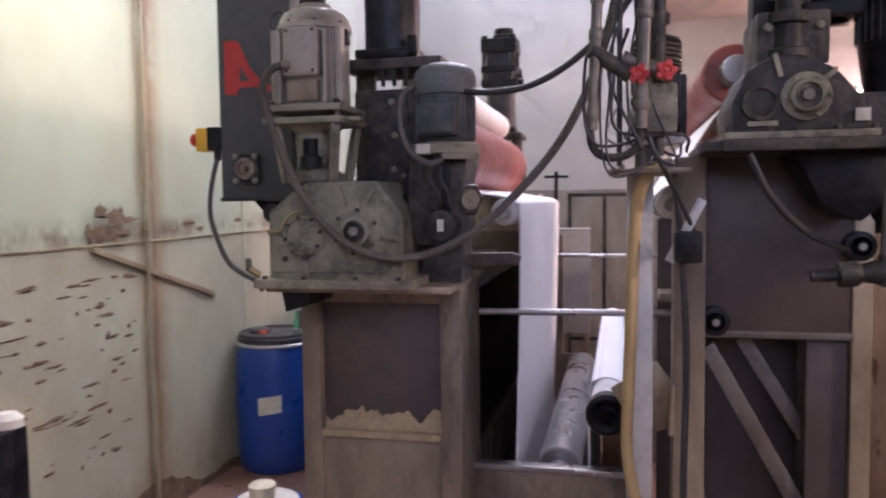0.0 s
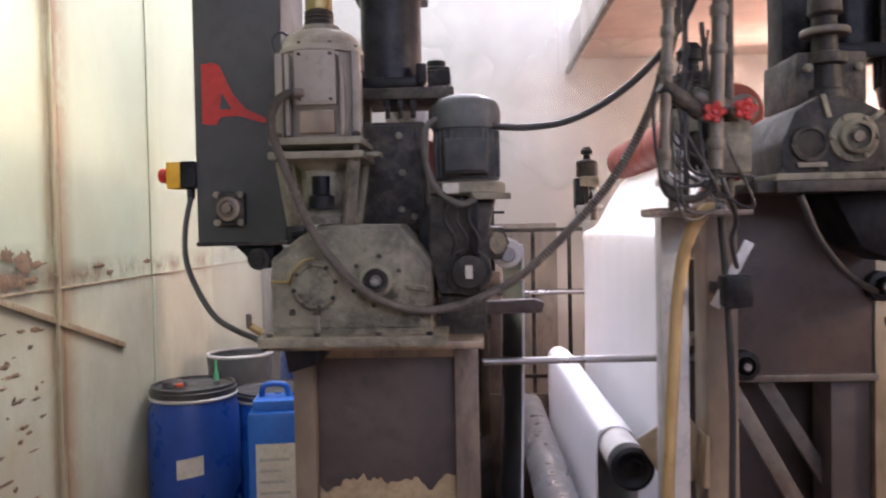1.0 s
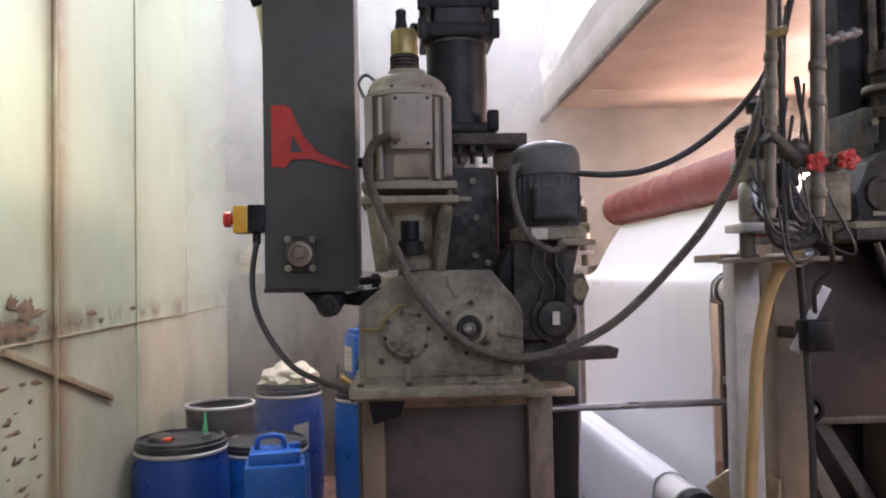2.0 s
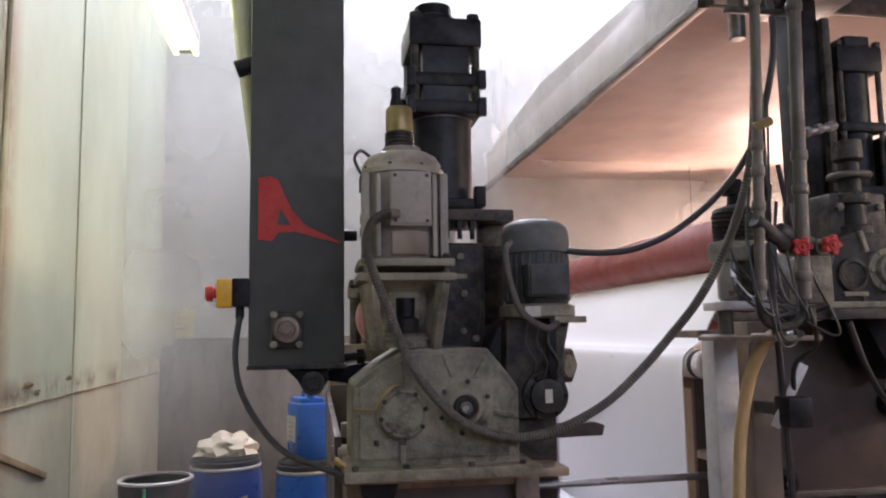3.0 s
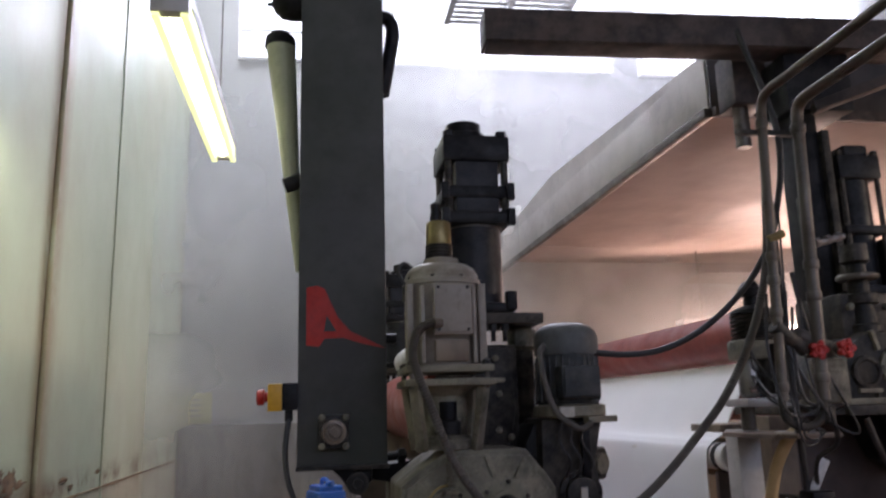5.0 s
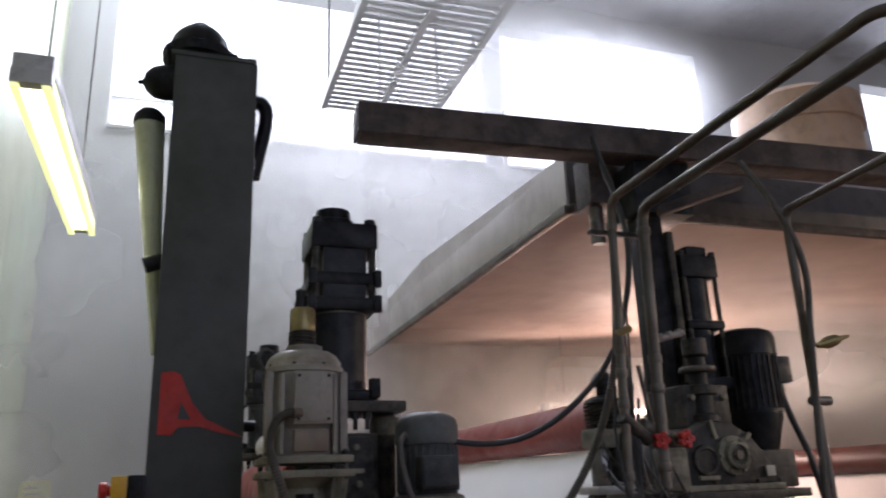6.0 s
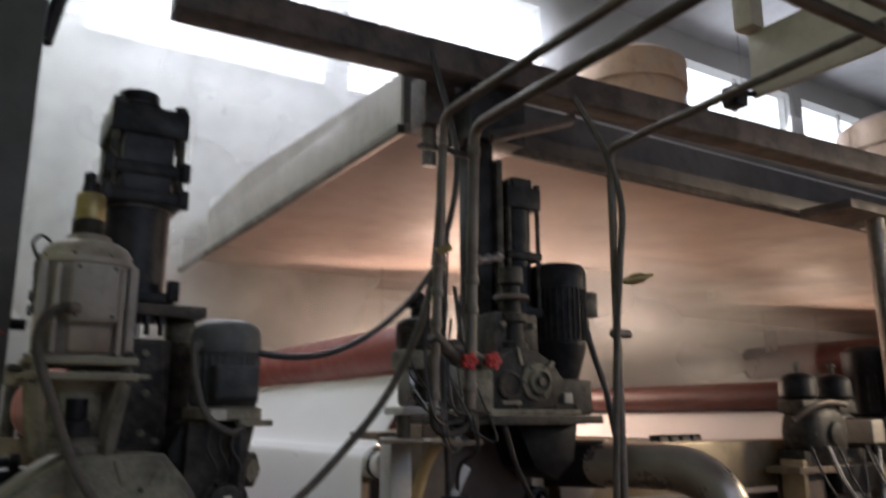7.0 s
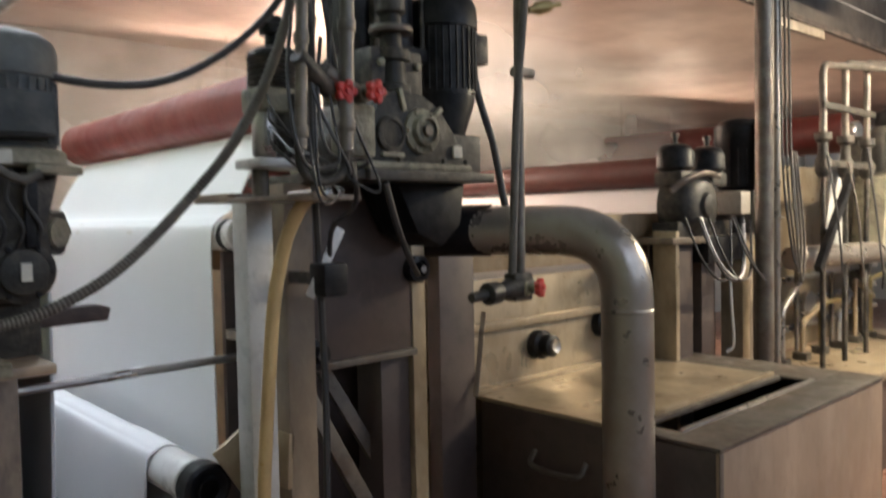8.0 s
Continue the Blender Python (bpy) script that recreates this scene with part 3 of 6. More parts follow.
# ---- left squeeze stand ----
def pedestal():
    t = thing("pedestal", (-0.72, 2.3, FLOOR), "brown grimy steel pedestal with a recessed front panel", "pedestal")
    for x0, x1 in ((-0.975, -0.915), (-0.53, -0.464)):
        # left post takes the lighter tan, for the light falling on it
        part("post", box(x0, x1, 2.19, 2.5, FLOOR, 1.37, 0.005), M_TAN if x0 < -0.9 else M_FRAME, t)
    part("panel", box(-0.915, -0.53, 2.225, 2.235, 0.35, 1.32, 0.002), M_PANEL, t)
    part("rail", box(-0.915, -0.53, 2.195, 2.235, 0.89, 0.912, 0.004), M_PANEL_STAIN, t)
    part("rail", box(-0.915, -0.53, 2.195, 2.235, 1.315, 1.37, 0.004), M_FRAME, t)
    part("lower_panel", box(-0.915, -0.53, 2.21, 2.225, 0.3, 0.89, 0.003), M_TAN, t)
    part("top_plate", box(-0.99, -0.45, 1.98, 2.52, 1.37, 1.39, 0.004), M_FRAME, t)
    part("bracket", prism([(-0.95, 1.37), (-0.86, 1.37), (-0.87, 1.33), (-0.94, 1.31)], 2.0, 2.19, 0.004), M_BLACK, t)
    bm = bmesh.new()
    low, up = [], []
    for k in range(41):
        x = -0.913 + k * 0.0095
        hgt = 0.02 + 0.11 * abs(noise.noise(Vector((x * 9, 1.3, 0)))) + 0.02 * noise.noise(Vector((x * 60, 0, 2)))
        low.append(bm.verts.new((x, 2.2225, 0.912)))
        up.append(bm.verts.new((x, 2.2225, 0.915 + max(0.004, hgt))))
    for k in range(40):
        bm.faces.new((low[k], low[k + 1], up[k + 1], up[k]))
    part("scale_crust", bm, M_PANEL_STAIN, t, "yellowish dried deposit")
    return t


def gearbox_left():
    t = thing("gearbox", (-0.77, 2.05, 1.39), "grey-green cast iron gearbox with round covers", "gearbox")
    out = [(-0.97, 1.41), (-0.575, 1.41), (-0.575, 1.583), (-0.6, 1.62), (-0.65, 1.68), (-0.845, 1.683), (-0.9, 1.65), (-0.968, 1.598)]
    part("housing", prism(out, 1.965, 2.24, 0.008), M_GEAR, t)
    inner = [(-0.955, 1.43), (-0.59, 1.43), (-0.59, 1.575), (-0.66, 1.665), (-0.84, 1.668), (-0.953, 1.592)]
    part("face_plate", prism(inner, 1.958, 1.966, 0.003), M_GEAR, t)
    part("base_flange", box(-0.99, -0.54, 1.905, 2.26, 1.388, 1.413, 0.004), M_GEAR, t)
    for x in (-0.965, -0.85, -0.7, -0.58):
        part("bolt", bolt((x, 1.925, 1.413), (0, 0, 1)), M_GEAR_DARK, t)
    part("cover", lathe((-0.855, 1.96, 1.533), (-0.855, 1.92, 1.533), [(0, 0.06), (0.012, 0.06), (0.016, 0.055), (0.022, 0.055), (0.025, 0.05), (0.02, 0.046), (0.021, 0.01)], 36), M_GEAR, t, "round cover with a rough rim")
    for k in range(8):
        a = k * math.tau / 8 + 0.2
        part("bolt", bolt((-0.855 + 0.052 * math.cos(a), 1.939, 1.533 + 0.052 * math.sin(a)), (0, -1, 0), 0.006, 0.007), M_GEAR_DARK, t)
    for x, w in ((-0.855, 0.008), (-0.915, 0.006)):
        part("drain_lip", box(x - w, x + w, 1.945, 1.96, 1.462, 1.476, 0.003), M_GEAR_DARK, t)
    hub = part("hub", lathe((-0.708, 1.966, 1.543), (-0.708, 1.91, 1.543), [(0, 0.07), (0.008, 0.068), (0.012, 0.05), (0.016, 0.046), (0.019, 0.04), (0.024, 0.04), (0.025, 0.031), (0.014, 0.03), (0.014, 0.02)], 36), M_GEAR, t)
    part("bearing_ring", lathe((-0.708, 1.955, 1.543), (-0.708, 1.9, 1.543), [(0, 0.028), (0.018, 0.028), (0.02, 0.024), (0.014, 0.022), (0.014, 0.013)], 28), M_GEAR_DARK, hub)
    part("shaft_end", lathe((-0.708, 1.95, 1.543), (-0.708, 1.9, 1.543), [(0, 0.014), (0.018, 0.014), (0.021, 0.011), (0.012, 0.006), (0.012, 0.002)], 18), M_STEEL, hub)
    for k in range(6):
        a = k * math.tau / 6 + 0.4
        part("bolt", bolt((-0.708 + 0.06 * math.cos(a), 1.958, 1.543 + 0.06 * math.sin(a)), (0, -1, 0), 0.006, 0.008), M_GEAR_DARK, hub)
    for a, b in (((-0.845, 1.6), (-0.845, 1.665)), ((-0.735, 1.615), (-0.755, 1.668)), ((-0.68, 1.61), (-0.655, 1.655)), ((-0.855, 1.42), (-0.855, 1.472)), ((-0.638, 1.53), (-0.585, 1.52)), ((-0.965, 1.54), (-0.918, 1.538)), ((-0.655, 1.495), (-0.6, 1.44))):
        part("rib", bar((a[0], 1.957, a[1]), (b[0], 1.957, b[1]), 0.012, 0.012), M_GEAR, t)
    part("filler_plug", lathe((-0.78, 2.05, 1.68), (-0.78, 2.05, 2), [(0, 0.014), (0.01, 0.014), (0.011, 0.009), (0.02, 0.009)], 6), M_GEAR_DARK, t)
    part("oil_line", hose([(-0.965, 1.95, 1.545), (-0.92, 1.938, 1.545), (-0.905, 1.932, 1.57), (-0.88, 1.934, 1.595), (-0.855, 1.945, 1.6)], 0.0035, 8), M_BRASS, t, "thin bent oil line")
    part("drain_cock", rod((-0.99, 1.95, 1.42), (-1.015, 1.935, 1.44), 0.009), M_BRASS, t)
    part("cock_lever", box(-1.02, -1.012, 1.92, 1.945, 1.435, 1.47, 0.002), M_STEEL_DULL, t)
    return t


def motor_upright():
    cx, cy = -0.843, 2.03
    t = thing("electric_motor", (cx, cy, 1.69), "beige upright electric motor with a brass-coloured encoder cap", "motor")
    part("body", lathe((cx, cy, 1.89), (cx, cy, 3), [(0, 0.098), (0.012, 0.1), (0.205, 0.1), (0.218, 0.096)], 10), M_MOTOR, t)
    part("end_bell", lathe((cx, cy, 2.1), (cx, cy, 3), [(0, 0.104), (0.012, 0.104), (0.016, 0.1), (0.03, 0.097), (0.046, 0.086), (0.056, 0.07), (0.06, 0.05), (0.074, 0.047), (0.077, 0.035)], 32), M_MOTOR, t)
    for k in range(8):
        a = k * math.tau / 8 + 0.39
        part("bolt", bolt((cx + 0.096 * math.cos(a), cy + 0.096 * math.sin(a), 2.112), (0, 0, 1), 0.006, 0.008), M_GEAR_DARK, t)
    for s in (-1, 1):
        part("rib", box(cx + s * 0.094 - 0.01, cx + s * 0.094 + 0.01, cy - 0.07, cy - 0.04, 1.895, 2.1, 0.005), M_MOTOR, t)
        part("rib", box(cx + s * 0.066 - 0.005, cx + s * 0.066 + 0.005, cy - 0.102, cy - 0.07, 1.895, 2.09, 0.003), M_MOTOR, t)
        part("lifting_lug", box(cx + s * 0.098 - 0.008, cx + s * 0.098 + 0.008, cy - 0.03, cy + 0.0, 2.06, 2.1, 0.003), M_GEAR_DARK, t)
    bx = part("terminal_box", box(-0.882, -0.79, 1.9, 1.95, 1.968, 2.088, 0.004), M_MOTOR_PLATE, t)
    part("cover_edge", box(-0.884, -0.788, 1.903, 1.909, 1.964, 2.092, 0.002), M_MOTOR, bx)
    for x in (-0.873, -0.799):
        for z in (1.975, 2.081):
            part("screw", bolt((x, 1.9, z), (0, -1, 0), 0.004, 0.003), M_BLACK, bx)
    part("foot_plate", box(-0.88, -0.795, 1.92, 1.95, 1.898, 1.952, 0.004), M_TAN, t, "warm stained lower plate")
    bm = bmesh.new()
    for k in range(5):
        lathe((cx - 0.005, cy, 2.17 + k * 0.009), (cx - 0.005, cy, 3), [(0, 0.036), (0.005, 0.037), (0.006, 0.029), (0.009, 0.029)], 24, bm)
    part("encoder", bm, M_GEAR_DARK, t)
    part("encoder_cap", lathe((cx - 0.005, cy, 2.215), (cx - 0.005, cy, 3), [(0, 0.033), (0.006, 0.034), (0.058, 0.033), (0.063, 0.029)], 28), M_BRASS, t, "dull brass-coloured cap")
    part("cable_tip", lathe((cx - 0.012, cy, 2.277), (cx - 0.012, cy, 3), [(0, 0.014), (0.012, 0.016), (0.03, 0.012), (0.05, 0.014), (0.056, 0.008)], 14), M_BLACK, t)
    part("flange", box(cx - 0.112, cx + 0.112, cy - 0.11, cy + 0.11, 1.872, 1.89, 0.005), M_GEAR, t)
    part("flange", box(cx - 0.115, cx + 0.115, cy - 0.113, cy + 0.1, 1.838, 1.856, 0.005), M_GEAR, t)
    part("lug", box(cx + 0.115, cx + 0.15, cy - 0.06, cy - 0.02, 1.845, 1.857, 0.003), M_GEAR, t)
    for s in (-1, 1):
        for u in (-1, 1):
            part("stud", rod((cx + s * 0.095, cy + u * 0.09, 1.832), (cx + s * 0.095, cy + u * 0.09, 1.905), 0.007, seg=8), M_STEEL_DULL, t)
            part("nut", bolt((cx + s * 0.095, cy + u * 0.09, 1.89), (0, 0, 1), 0.011, 0.01), M_GEAR_DARK, t)
            part("leg", bar((cx + s * 0.068, cy + u * 0.06, 1.68), (cx + s * 0.088, cy + u * 0.085, 1.84), 0.026, 0.02), M_GEAR, t)
    part("lantern", lathe((cx, cy, 1.683), (cx, cy, 3), [(0, 0.08), (0.02, 0.076), (0.035, 0.058), (0.13, 0.056), (0.155, 0.078)], 24), M_GEAR, t)
    part("coupling", lathe((cx, cy - 0.04, 1.72), (cx, cy - 0.03, 3), [(0, 0.034), (0.03, 0.034), (0.035, 0.026), (0.08, 0.026)], 18), M_BLACK, t)
    part("cable_stub", hose([(cx - 0.07, 2.03, 2.145), (cx - 0.1, 2.02, 2.165), (cx - 0.118, 2.0, 2.14), (cx - 0.105, 1.98, 2.1)], 0.004, 8), M_RUBBER_BLACK, t)
    return t


def cylinder_tower():
    cx, cy = -0.696, 2.304
    t = thing("hydraulic_cylinder", (cx, cy, 1.66), "black upright hydraulic cylinder with square end blocks", "cylinder")
    part("barrel", rod((cx, cy, 2.33), (cx, cy, 2.52), 0.086, seg=36), M_NAVY, t)
    part("shell_plate", box(cx - 0.066, cx + 0.066, cy - 0.094, cy + 0.094, 2.335, 2.52, 0.006), M_NAVY, t)
    part("lower_barrel", rod((cx, cy, 2.06), (cx, cy, 2.33), 0.086, seg=36), M_NAVY, t)
    part("end_block", box(cx - 0.104, cx + 0.104, cy - 0.104, cy + 0.104, 2.515, 2.598, 0.012), M_BLACK, t)
    for z0, z1 in ((2.4, 2.44), (2.322, 2.362)):
        part("clamp_block", box(cx - 0.104, cx + 0.104, cy - 0.1, cy + 0.1, z0, z1, 0.01), M_BLACK, t)
        for s in (-1, 1):
            part("clamp_lug", box(cx + s * 0.1 - 0.012, cx + s * 0.1 + 0.012, cy - 0.112, cy - 0.085, z0 - 0.006, z1 + 0.006, 0.005), M_BLACK, t)
    part("foot_block", box(cx - 0.094, cx + 0.1, cy - 0.095, cy + 0.095, 2.055, 2.085, 0.008), M_BLACK, t)
    part("foot_lug", box(cx + 0.075, cx + 0.106, cy - 0.105, cy - 0.07, 2.06, 2.118, 0.006), M_BLACK, t)
    part("cap", lathe((cx - 0.02, cy, 2.598), (cx - 0.02, cy, 3), [(0, 0.07), (0.024, 0.069), (0.03, 0.057), (0.062, 0.055), (0.068, 0.042)], 28), M_BLACK, t)
    part("port", rod((cx - 0.1, cy - 0.02, 2.36), (cx - 0.128, cy - 0.03, 2.36), 0.02, seg=12), M_BLACK, t)
    for s in (-1, 1):
        for u in (-1, 1):
            part("tie_rod", rod((cx + s * 0.086, cy + u * 0.086, 2.33), (cx + s * 0.086, cy + u * 0.086, 2.53), 0.012, seg=10), M_GEAR_DARK, t)
            part("nut", bolt((cx + s * 0.082, cy + u * 0.082, 2.597), (0, 0, 1), 0.018, 0.016), M_BLACK, t)
    part("ring", lathe((cx, cy, 2.316), (cx, cy, 3), [(0, 0.091), (0.004, 0.091)], 36), M_STEEL_DULL, t)
    part("flange", box(-0.83, -0.516, cy - 0.114, cy + 0.12, 2.02, 2.052, 0.006), M_GEAR_DARK, t)
    for x in (-0.7, -0.665, -0.63):
        part("stud", rod((x, 2.21, 1.97), (x, 2.21, 2.03), 0.007, seg=8), M_BLACK, t)
        part("stud_nut", bolt((x, 2.21, 2.0), (0, 0, 1), 0.012, 0.02), M_BLACK, t)
    part("yoke", box(-0.79, -0.6, 2.2, 2.42, 1.66, 1.96, 0.01), M_GEAR_DARK, t)
    part("yoke_face", prism([(-0.765, 1.68), (-0.63, 1.68), (-0.61, 1.78), (-0.625, 1.95), (-0.765, 1.95)], 2.19, 2.202, 0.006), M_GEAR_DARK, t)
    for x, z in ((-0.665, 1.72), (-0.66, 1.82), (-0.668, 1.92), (-0.63, 1.7)):
        part("bolt", bolt((x, 2.19, z), (0, -1, 0), 0.01, 0.01), M_GEAR, t)
    for x in (-0.79, -0.55):
        part("leg", rod((x, 2.32, 1.66), (x, 2.32, 2.02), 0.032, seg=18), M_GEAR_DARK, t)
    part("leg_collar", lathe((-0.55, 2.32, 1.95), (-0.55, 2.32, 3), [(0, 0.034), (0.01, 0.045), (0.06, 0.045), (0.07, 0.034)], 18), M_GEAR, t)
    return t


def motor_slate():
    cx, cy = -0.485, 2.1
    t = thing("electric_motor", (cx, cy, 1.4), "dark slate upright electric motor on a worm gear", "motor")
    part("fan_cowl", lathe((cx, cy, 1.918), (cx, cy, 3), [(0, 0.088), (0.004, 0.089), (0.05, 0.088), (0.068, 0.082), (0.08, 0.068), (0.088, 0.045), (0.09, 0.02)], 32), M_COWL, t, "lighter grey-blue fan cowl")
    part("body", lathe((cx, cy, 1.785), (cx, cy, 3), [(0, 0.08), (0.005, 0.082), (0.135, 0.082)], 32), M_MOTOR2, t)
    for k in range(28):
        a = k * math.tau / 28
        part("fin", bar((cx + 0.084 * math.cos(a), cy + 0.084 * math.sin(a), 1.795), (cx + 0.084 * math.cos(a), cy + 0.084 * math.sin(a), 1.912), 0.004, 0.005, bevel=0), M_MOTOR2, t)
    bx = part("terminal_box", box(cx - 0.055, cx + 0.052, cy - 0.12, cy - 0.06, 1.8, 1.885, 0.008), M_MOTOR2, t)
    part("box_lid", box(cx - 0.05, cx + 0.047, cy - 0.128, cy - 0.12, 1.806, 1.879, 0.003), M_MOTOR2, bx)
    part("flange", lathe((cx, cy, 1.75), (cx, cy, 3), [(0, 0.09), (0.006, 0.098), (0.03, 0.098), (0.036, 0.084)], 28), M_GEAR, t)
    part("bracket", bar((cx + 0.01, 2.0, 1.745), (cx + 0.105, 2.04, 1.745), 0.022, 0.016), M_GEAR, t)
    part("rating_plate", box(cx - 0.06, cx - 0.02, cy - 0.104, cy - 0.098, 1.752, 1.778, 0.001), M_PAPER, t)
    part("gear_case", prism([(cx - 0.075, 1.5), (cx + 0.03, 1.5), (cx + 0.06, 1.55), (cx + 0.05, 1.64), (cx + 0.075, 1.75), (cx - 0.095, 1.75), (cx - 0.1, 1.6)], 2.05, 2.24, 0.01), M_GEAR_DARK, t)
    part("gear_case_shoulder", prism([(cx - 0.13, 1.52), (cx - 0.06, 1.5), (cx - 0.06, 1.72), (cx - 0.1, 1.74), (cx - 0.13, 1.68)], 2.1, 2.26, 0.012), M_BLACK, t)
    part("shaft_guard", bar((cx + 0.015, 2.03, 1.6), (cx + 0.015, 2.03, 1.74), 0.022, 0.016), M_BLACK, t)
    part("worm_cover", lathe((cx, 2.06, 1.556), (cx, 1.9, 1.556), [(0, 0.06), (0.02, 0.058), (0.024, 0.045), (0.034, 0.042), (0.037, 0.034)], 28), M_GEAR_DARK, t)
    for k in range(6):
        a = k * math.tau / 6
        part("bolt", bolt((cx + 0.05 * math.cos(a), 2.038, 1.556 + 0.05 * math.sin(a)), (0, -1, 0), 0.006, 0.007), M_BLACK, t)
    part("sticker", box(cx - 0.008, cx + 0.01, 2.017, 2.022, 1.54, 1.573, 0), M_PAPER, t)
    part("hex_boss", lathe((-0.46, 2.14, 1.63), (-0.4, 2.06, 1.626), [(0, 0.05), (0.07, 0.05), (0.078, 0.044)], 6), M_GEAR_DARK, t)
    part("boss_face", lathe((-0.42, 2.087, 1.627), (-0.4, 2.06, 1.626), [(0, 0.03), (0.02, 0.028)], 16), M_GEAR, t)
    part("conduit", hose([(cx - 0.075, 2.06, 1.945), (cx - 0.1, 2.02, 1.915), (cx - 0.1, 1.985, 1.84), (cx - 0.075, 1.975, 1.765), (cx - 0.02, 1.97, 1.725), (cx + 0.02, 1.985, 1.735)], 0.0085, 10), M_RUBBER, t)
    part("lever", prism([(-0.6, 1.43), (-0.29, 1.435), (-0.283, 1.462), (-0.31, 1.472), (-0.6, 1.462)], 2.17, 2.21, 0.005), M_BEAM, t)
    part("support", box(-0.56, -0.44, 2.1, 2.26, 1.39, 1.51, 0.006), M_GEAR_DARK, t)
    for k in range(3):
        x = cx - 0.045 + 0.03 * k
        part("oil_line", hose([(x, 2.03, 1.745), (x - 0.012, 2.02, 1.69), (x + 0.012, 2.015, 1.64), (x + 0.005, 2.035, 1.6)], 0.004, 8), M_RUBBER_BLACK, t)
    return t


def column():
    t = thing("lift_column", (-1.1, 2.3, 1.63), "dark grey box column with a red painted mark", "column")
    part("casing", box(-1.222, -0.98, 2.17, 2.45, 1.64, 3.085, 0.004), M_COLUMN, t)
    part("bottom_lip", box(-1.225, -0.975, 2.165, 2.455, 1.63, 1.642, 0.002), M_GEAR_DARK, t)
    mark = [(-1.2, 1.962), (-1.165, 1.958), (-1.15, 1.98), (-1.1, 1.982), (-1.05, 1.966), (-0.985, 1.952), (-1.03, 1.976), (-1.08, 2.0), (-1.115, 2.04), (-1.138, 2.09), (-1.15, 2.118), (-1.17, 2.127), (-1.2, 2.122)]
    part("painted_mark", prism(mark, 2.1675, 2.1698, 0), M_RED, t, "red sprayed mark")
    part("mark_gap", prism([(-1.152, 2.0), (-1.118, 2.0), (-1.145, 2.045)], 2.1665, 2.1676, 0), M_COLUMN, t)
    b = part("flange_bearing", box(-1.165, -1.085, 2.145, 2.17, 1.685, 1.775, 0.01), M_GEAR_DARK, t, "rusty square flange bearing")
    part("bearing_ring", lathe((-1.125, 2.146, 1.73), (-1.125, 2.0, 1.73), [(0, 0.034), (0.014, 0.032), (0.016, 0.022), (0.01, 0.02), (0.01, 0.012), (0.026, 0.011)], 24), M_FRAME, b)
    for x in (-1.157, -1.093):
        for z in (1.693, 1.768):
            part("bolt", bolt((x, 2.145, z), (0, -1, 0), 0.01, 0.01), M_GEAR, b)
    part("hub_bracket", prism([(-1.13, 1.63), (-1.02, 1.63), (-1.02, 1.6), (-1.04, 1.565), (-1.08, 1.565), (-1.1, 1.6)], 2.2, 2.3, 0.005), M_BLACK, t)
    part("hub", lathe((-1.06, 2.2, 1.592), (-1.06, 2.1, 1.592), [(0, 0.03), (0.02, 0.03), (0.022, 0.014), (0.03, 0.013)], 20), M_GEAR_DARK, t)
    part("stud", rod((-0.98, 2.25, 1.655), (-0.92, 2.25, 1.66), 0.012, seg=10), M_BLACK, t)
    part("nut", bolt((-0.945, 2.25, 1.657), (1, 0, 0), 0.022, 0.02), M_BLACK, t)
    part("stud", rod((-0.98, 2.3, 1.99), (-0.94, 2.3, 1.99), 0.016, seg=10), M_BLACK, t)
    part("top_motor", lathe((-1.155, 2.27, 3.115), (-1.155, 2.27, 4), [(0, 0.11), (0.03, 0.112), (0.04, 0.096), (0.075, 0.088), (0.105, 0.068), (0.12, 0.05), (0.125, 0.03), (0.14, 0.028), (0.145, 0.015)], 14), M_BLACK, t)
    part("top_cap", box(-1.235, -0.985, 2.165, 2.455, 3.085, 3.1, 0.003), M_COLUMN, t)
    part("motor_foot", box(-1.25, -1.04, 2.18, 2.4, 3.1, 3.12, 0.01), M_BLACK, t)
    part("lug", lathe((-1.215, 2.25, 3.03), (-1.4, 2.25, 3.012), [(0, 0.055), (0.04, 0.055), (0.07, 0.048), (0.09, 0.03), (0.1, 0.008), (0.115, 0.006)], 16), M_BLACK, t)
    part("side_tube", rod((-1.292, 2.36, 2.95), (-1.226, 2.36, 2.2), 0.047, 0.01, 20), M_GREEN_TUBE, t, "pale green tapering tube")
    part("side_tube_cap", lathe((-1.292, 2.36, 2.93), (-1.292, 2.36, 4), [(0, 0.05), (0.03, 0.048), (0.05, 0.03)], 20), M_BLACK, t)
    part("clip", rod((-1.27, 2.26, 2.44), (-1.22, 2.26, 2.46), 0.024, seg=12), M_BLACK, t)
    part("hook", hose([(-0.985, 2.26, 3.0), (-0.955, 2.26, 2.995), (-0.94, 2.26, 2.95), (-0.955, 2.26, 2.85), (-0.975, 2.26, 2.74)], 0.022, 10), M_BLACK, t)
    return t


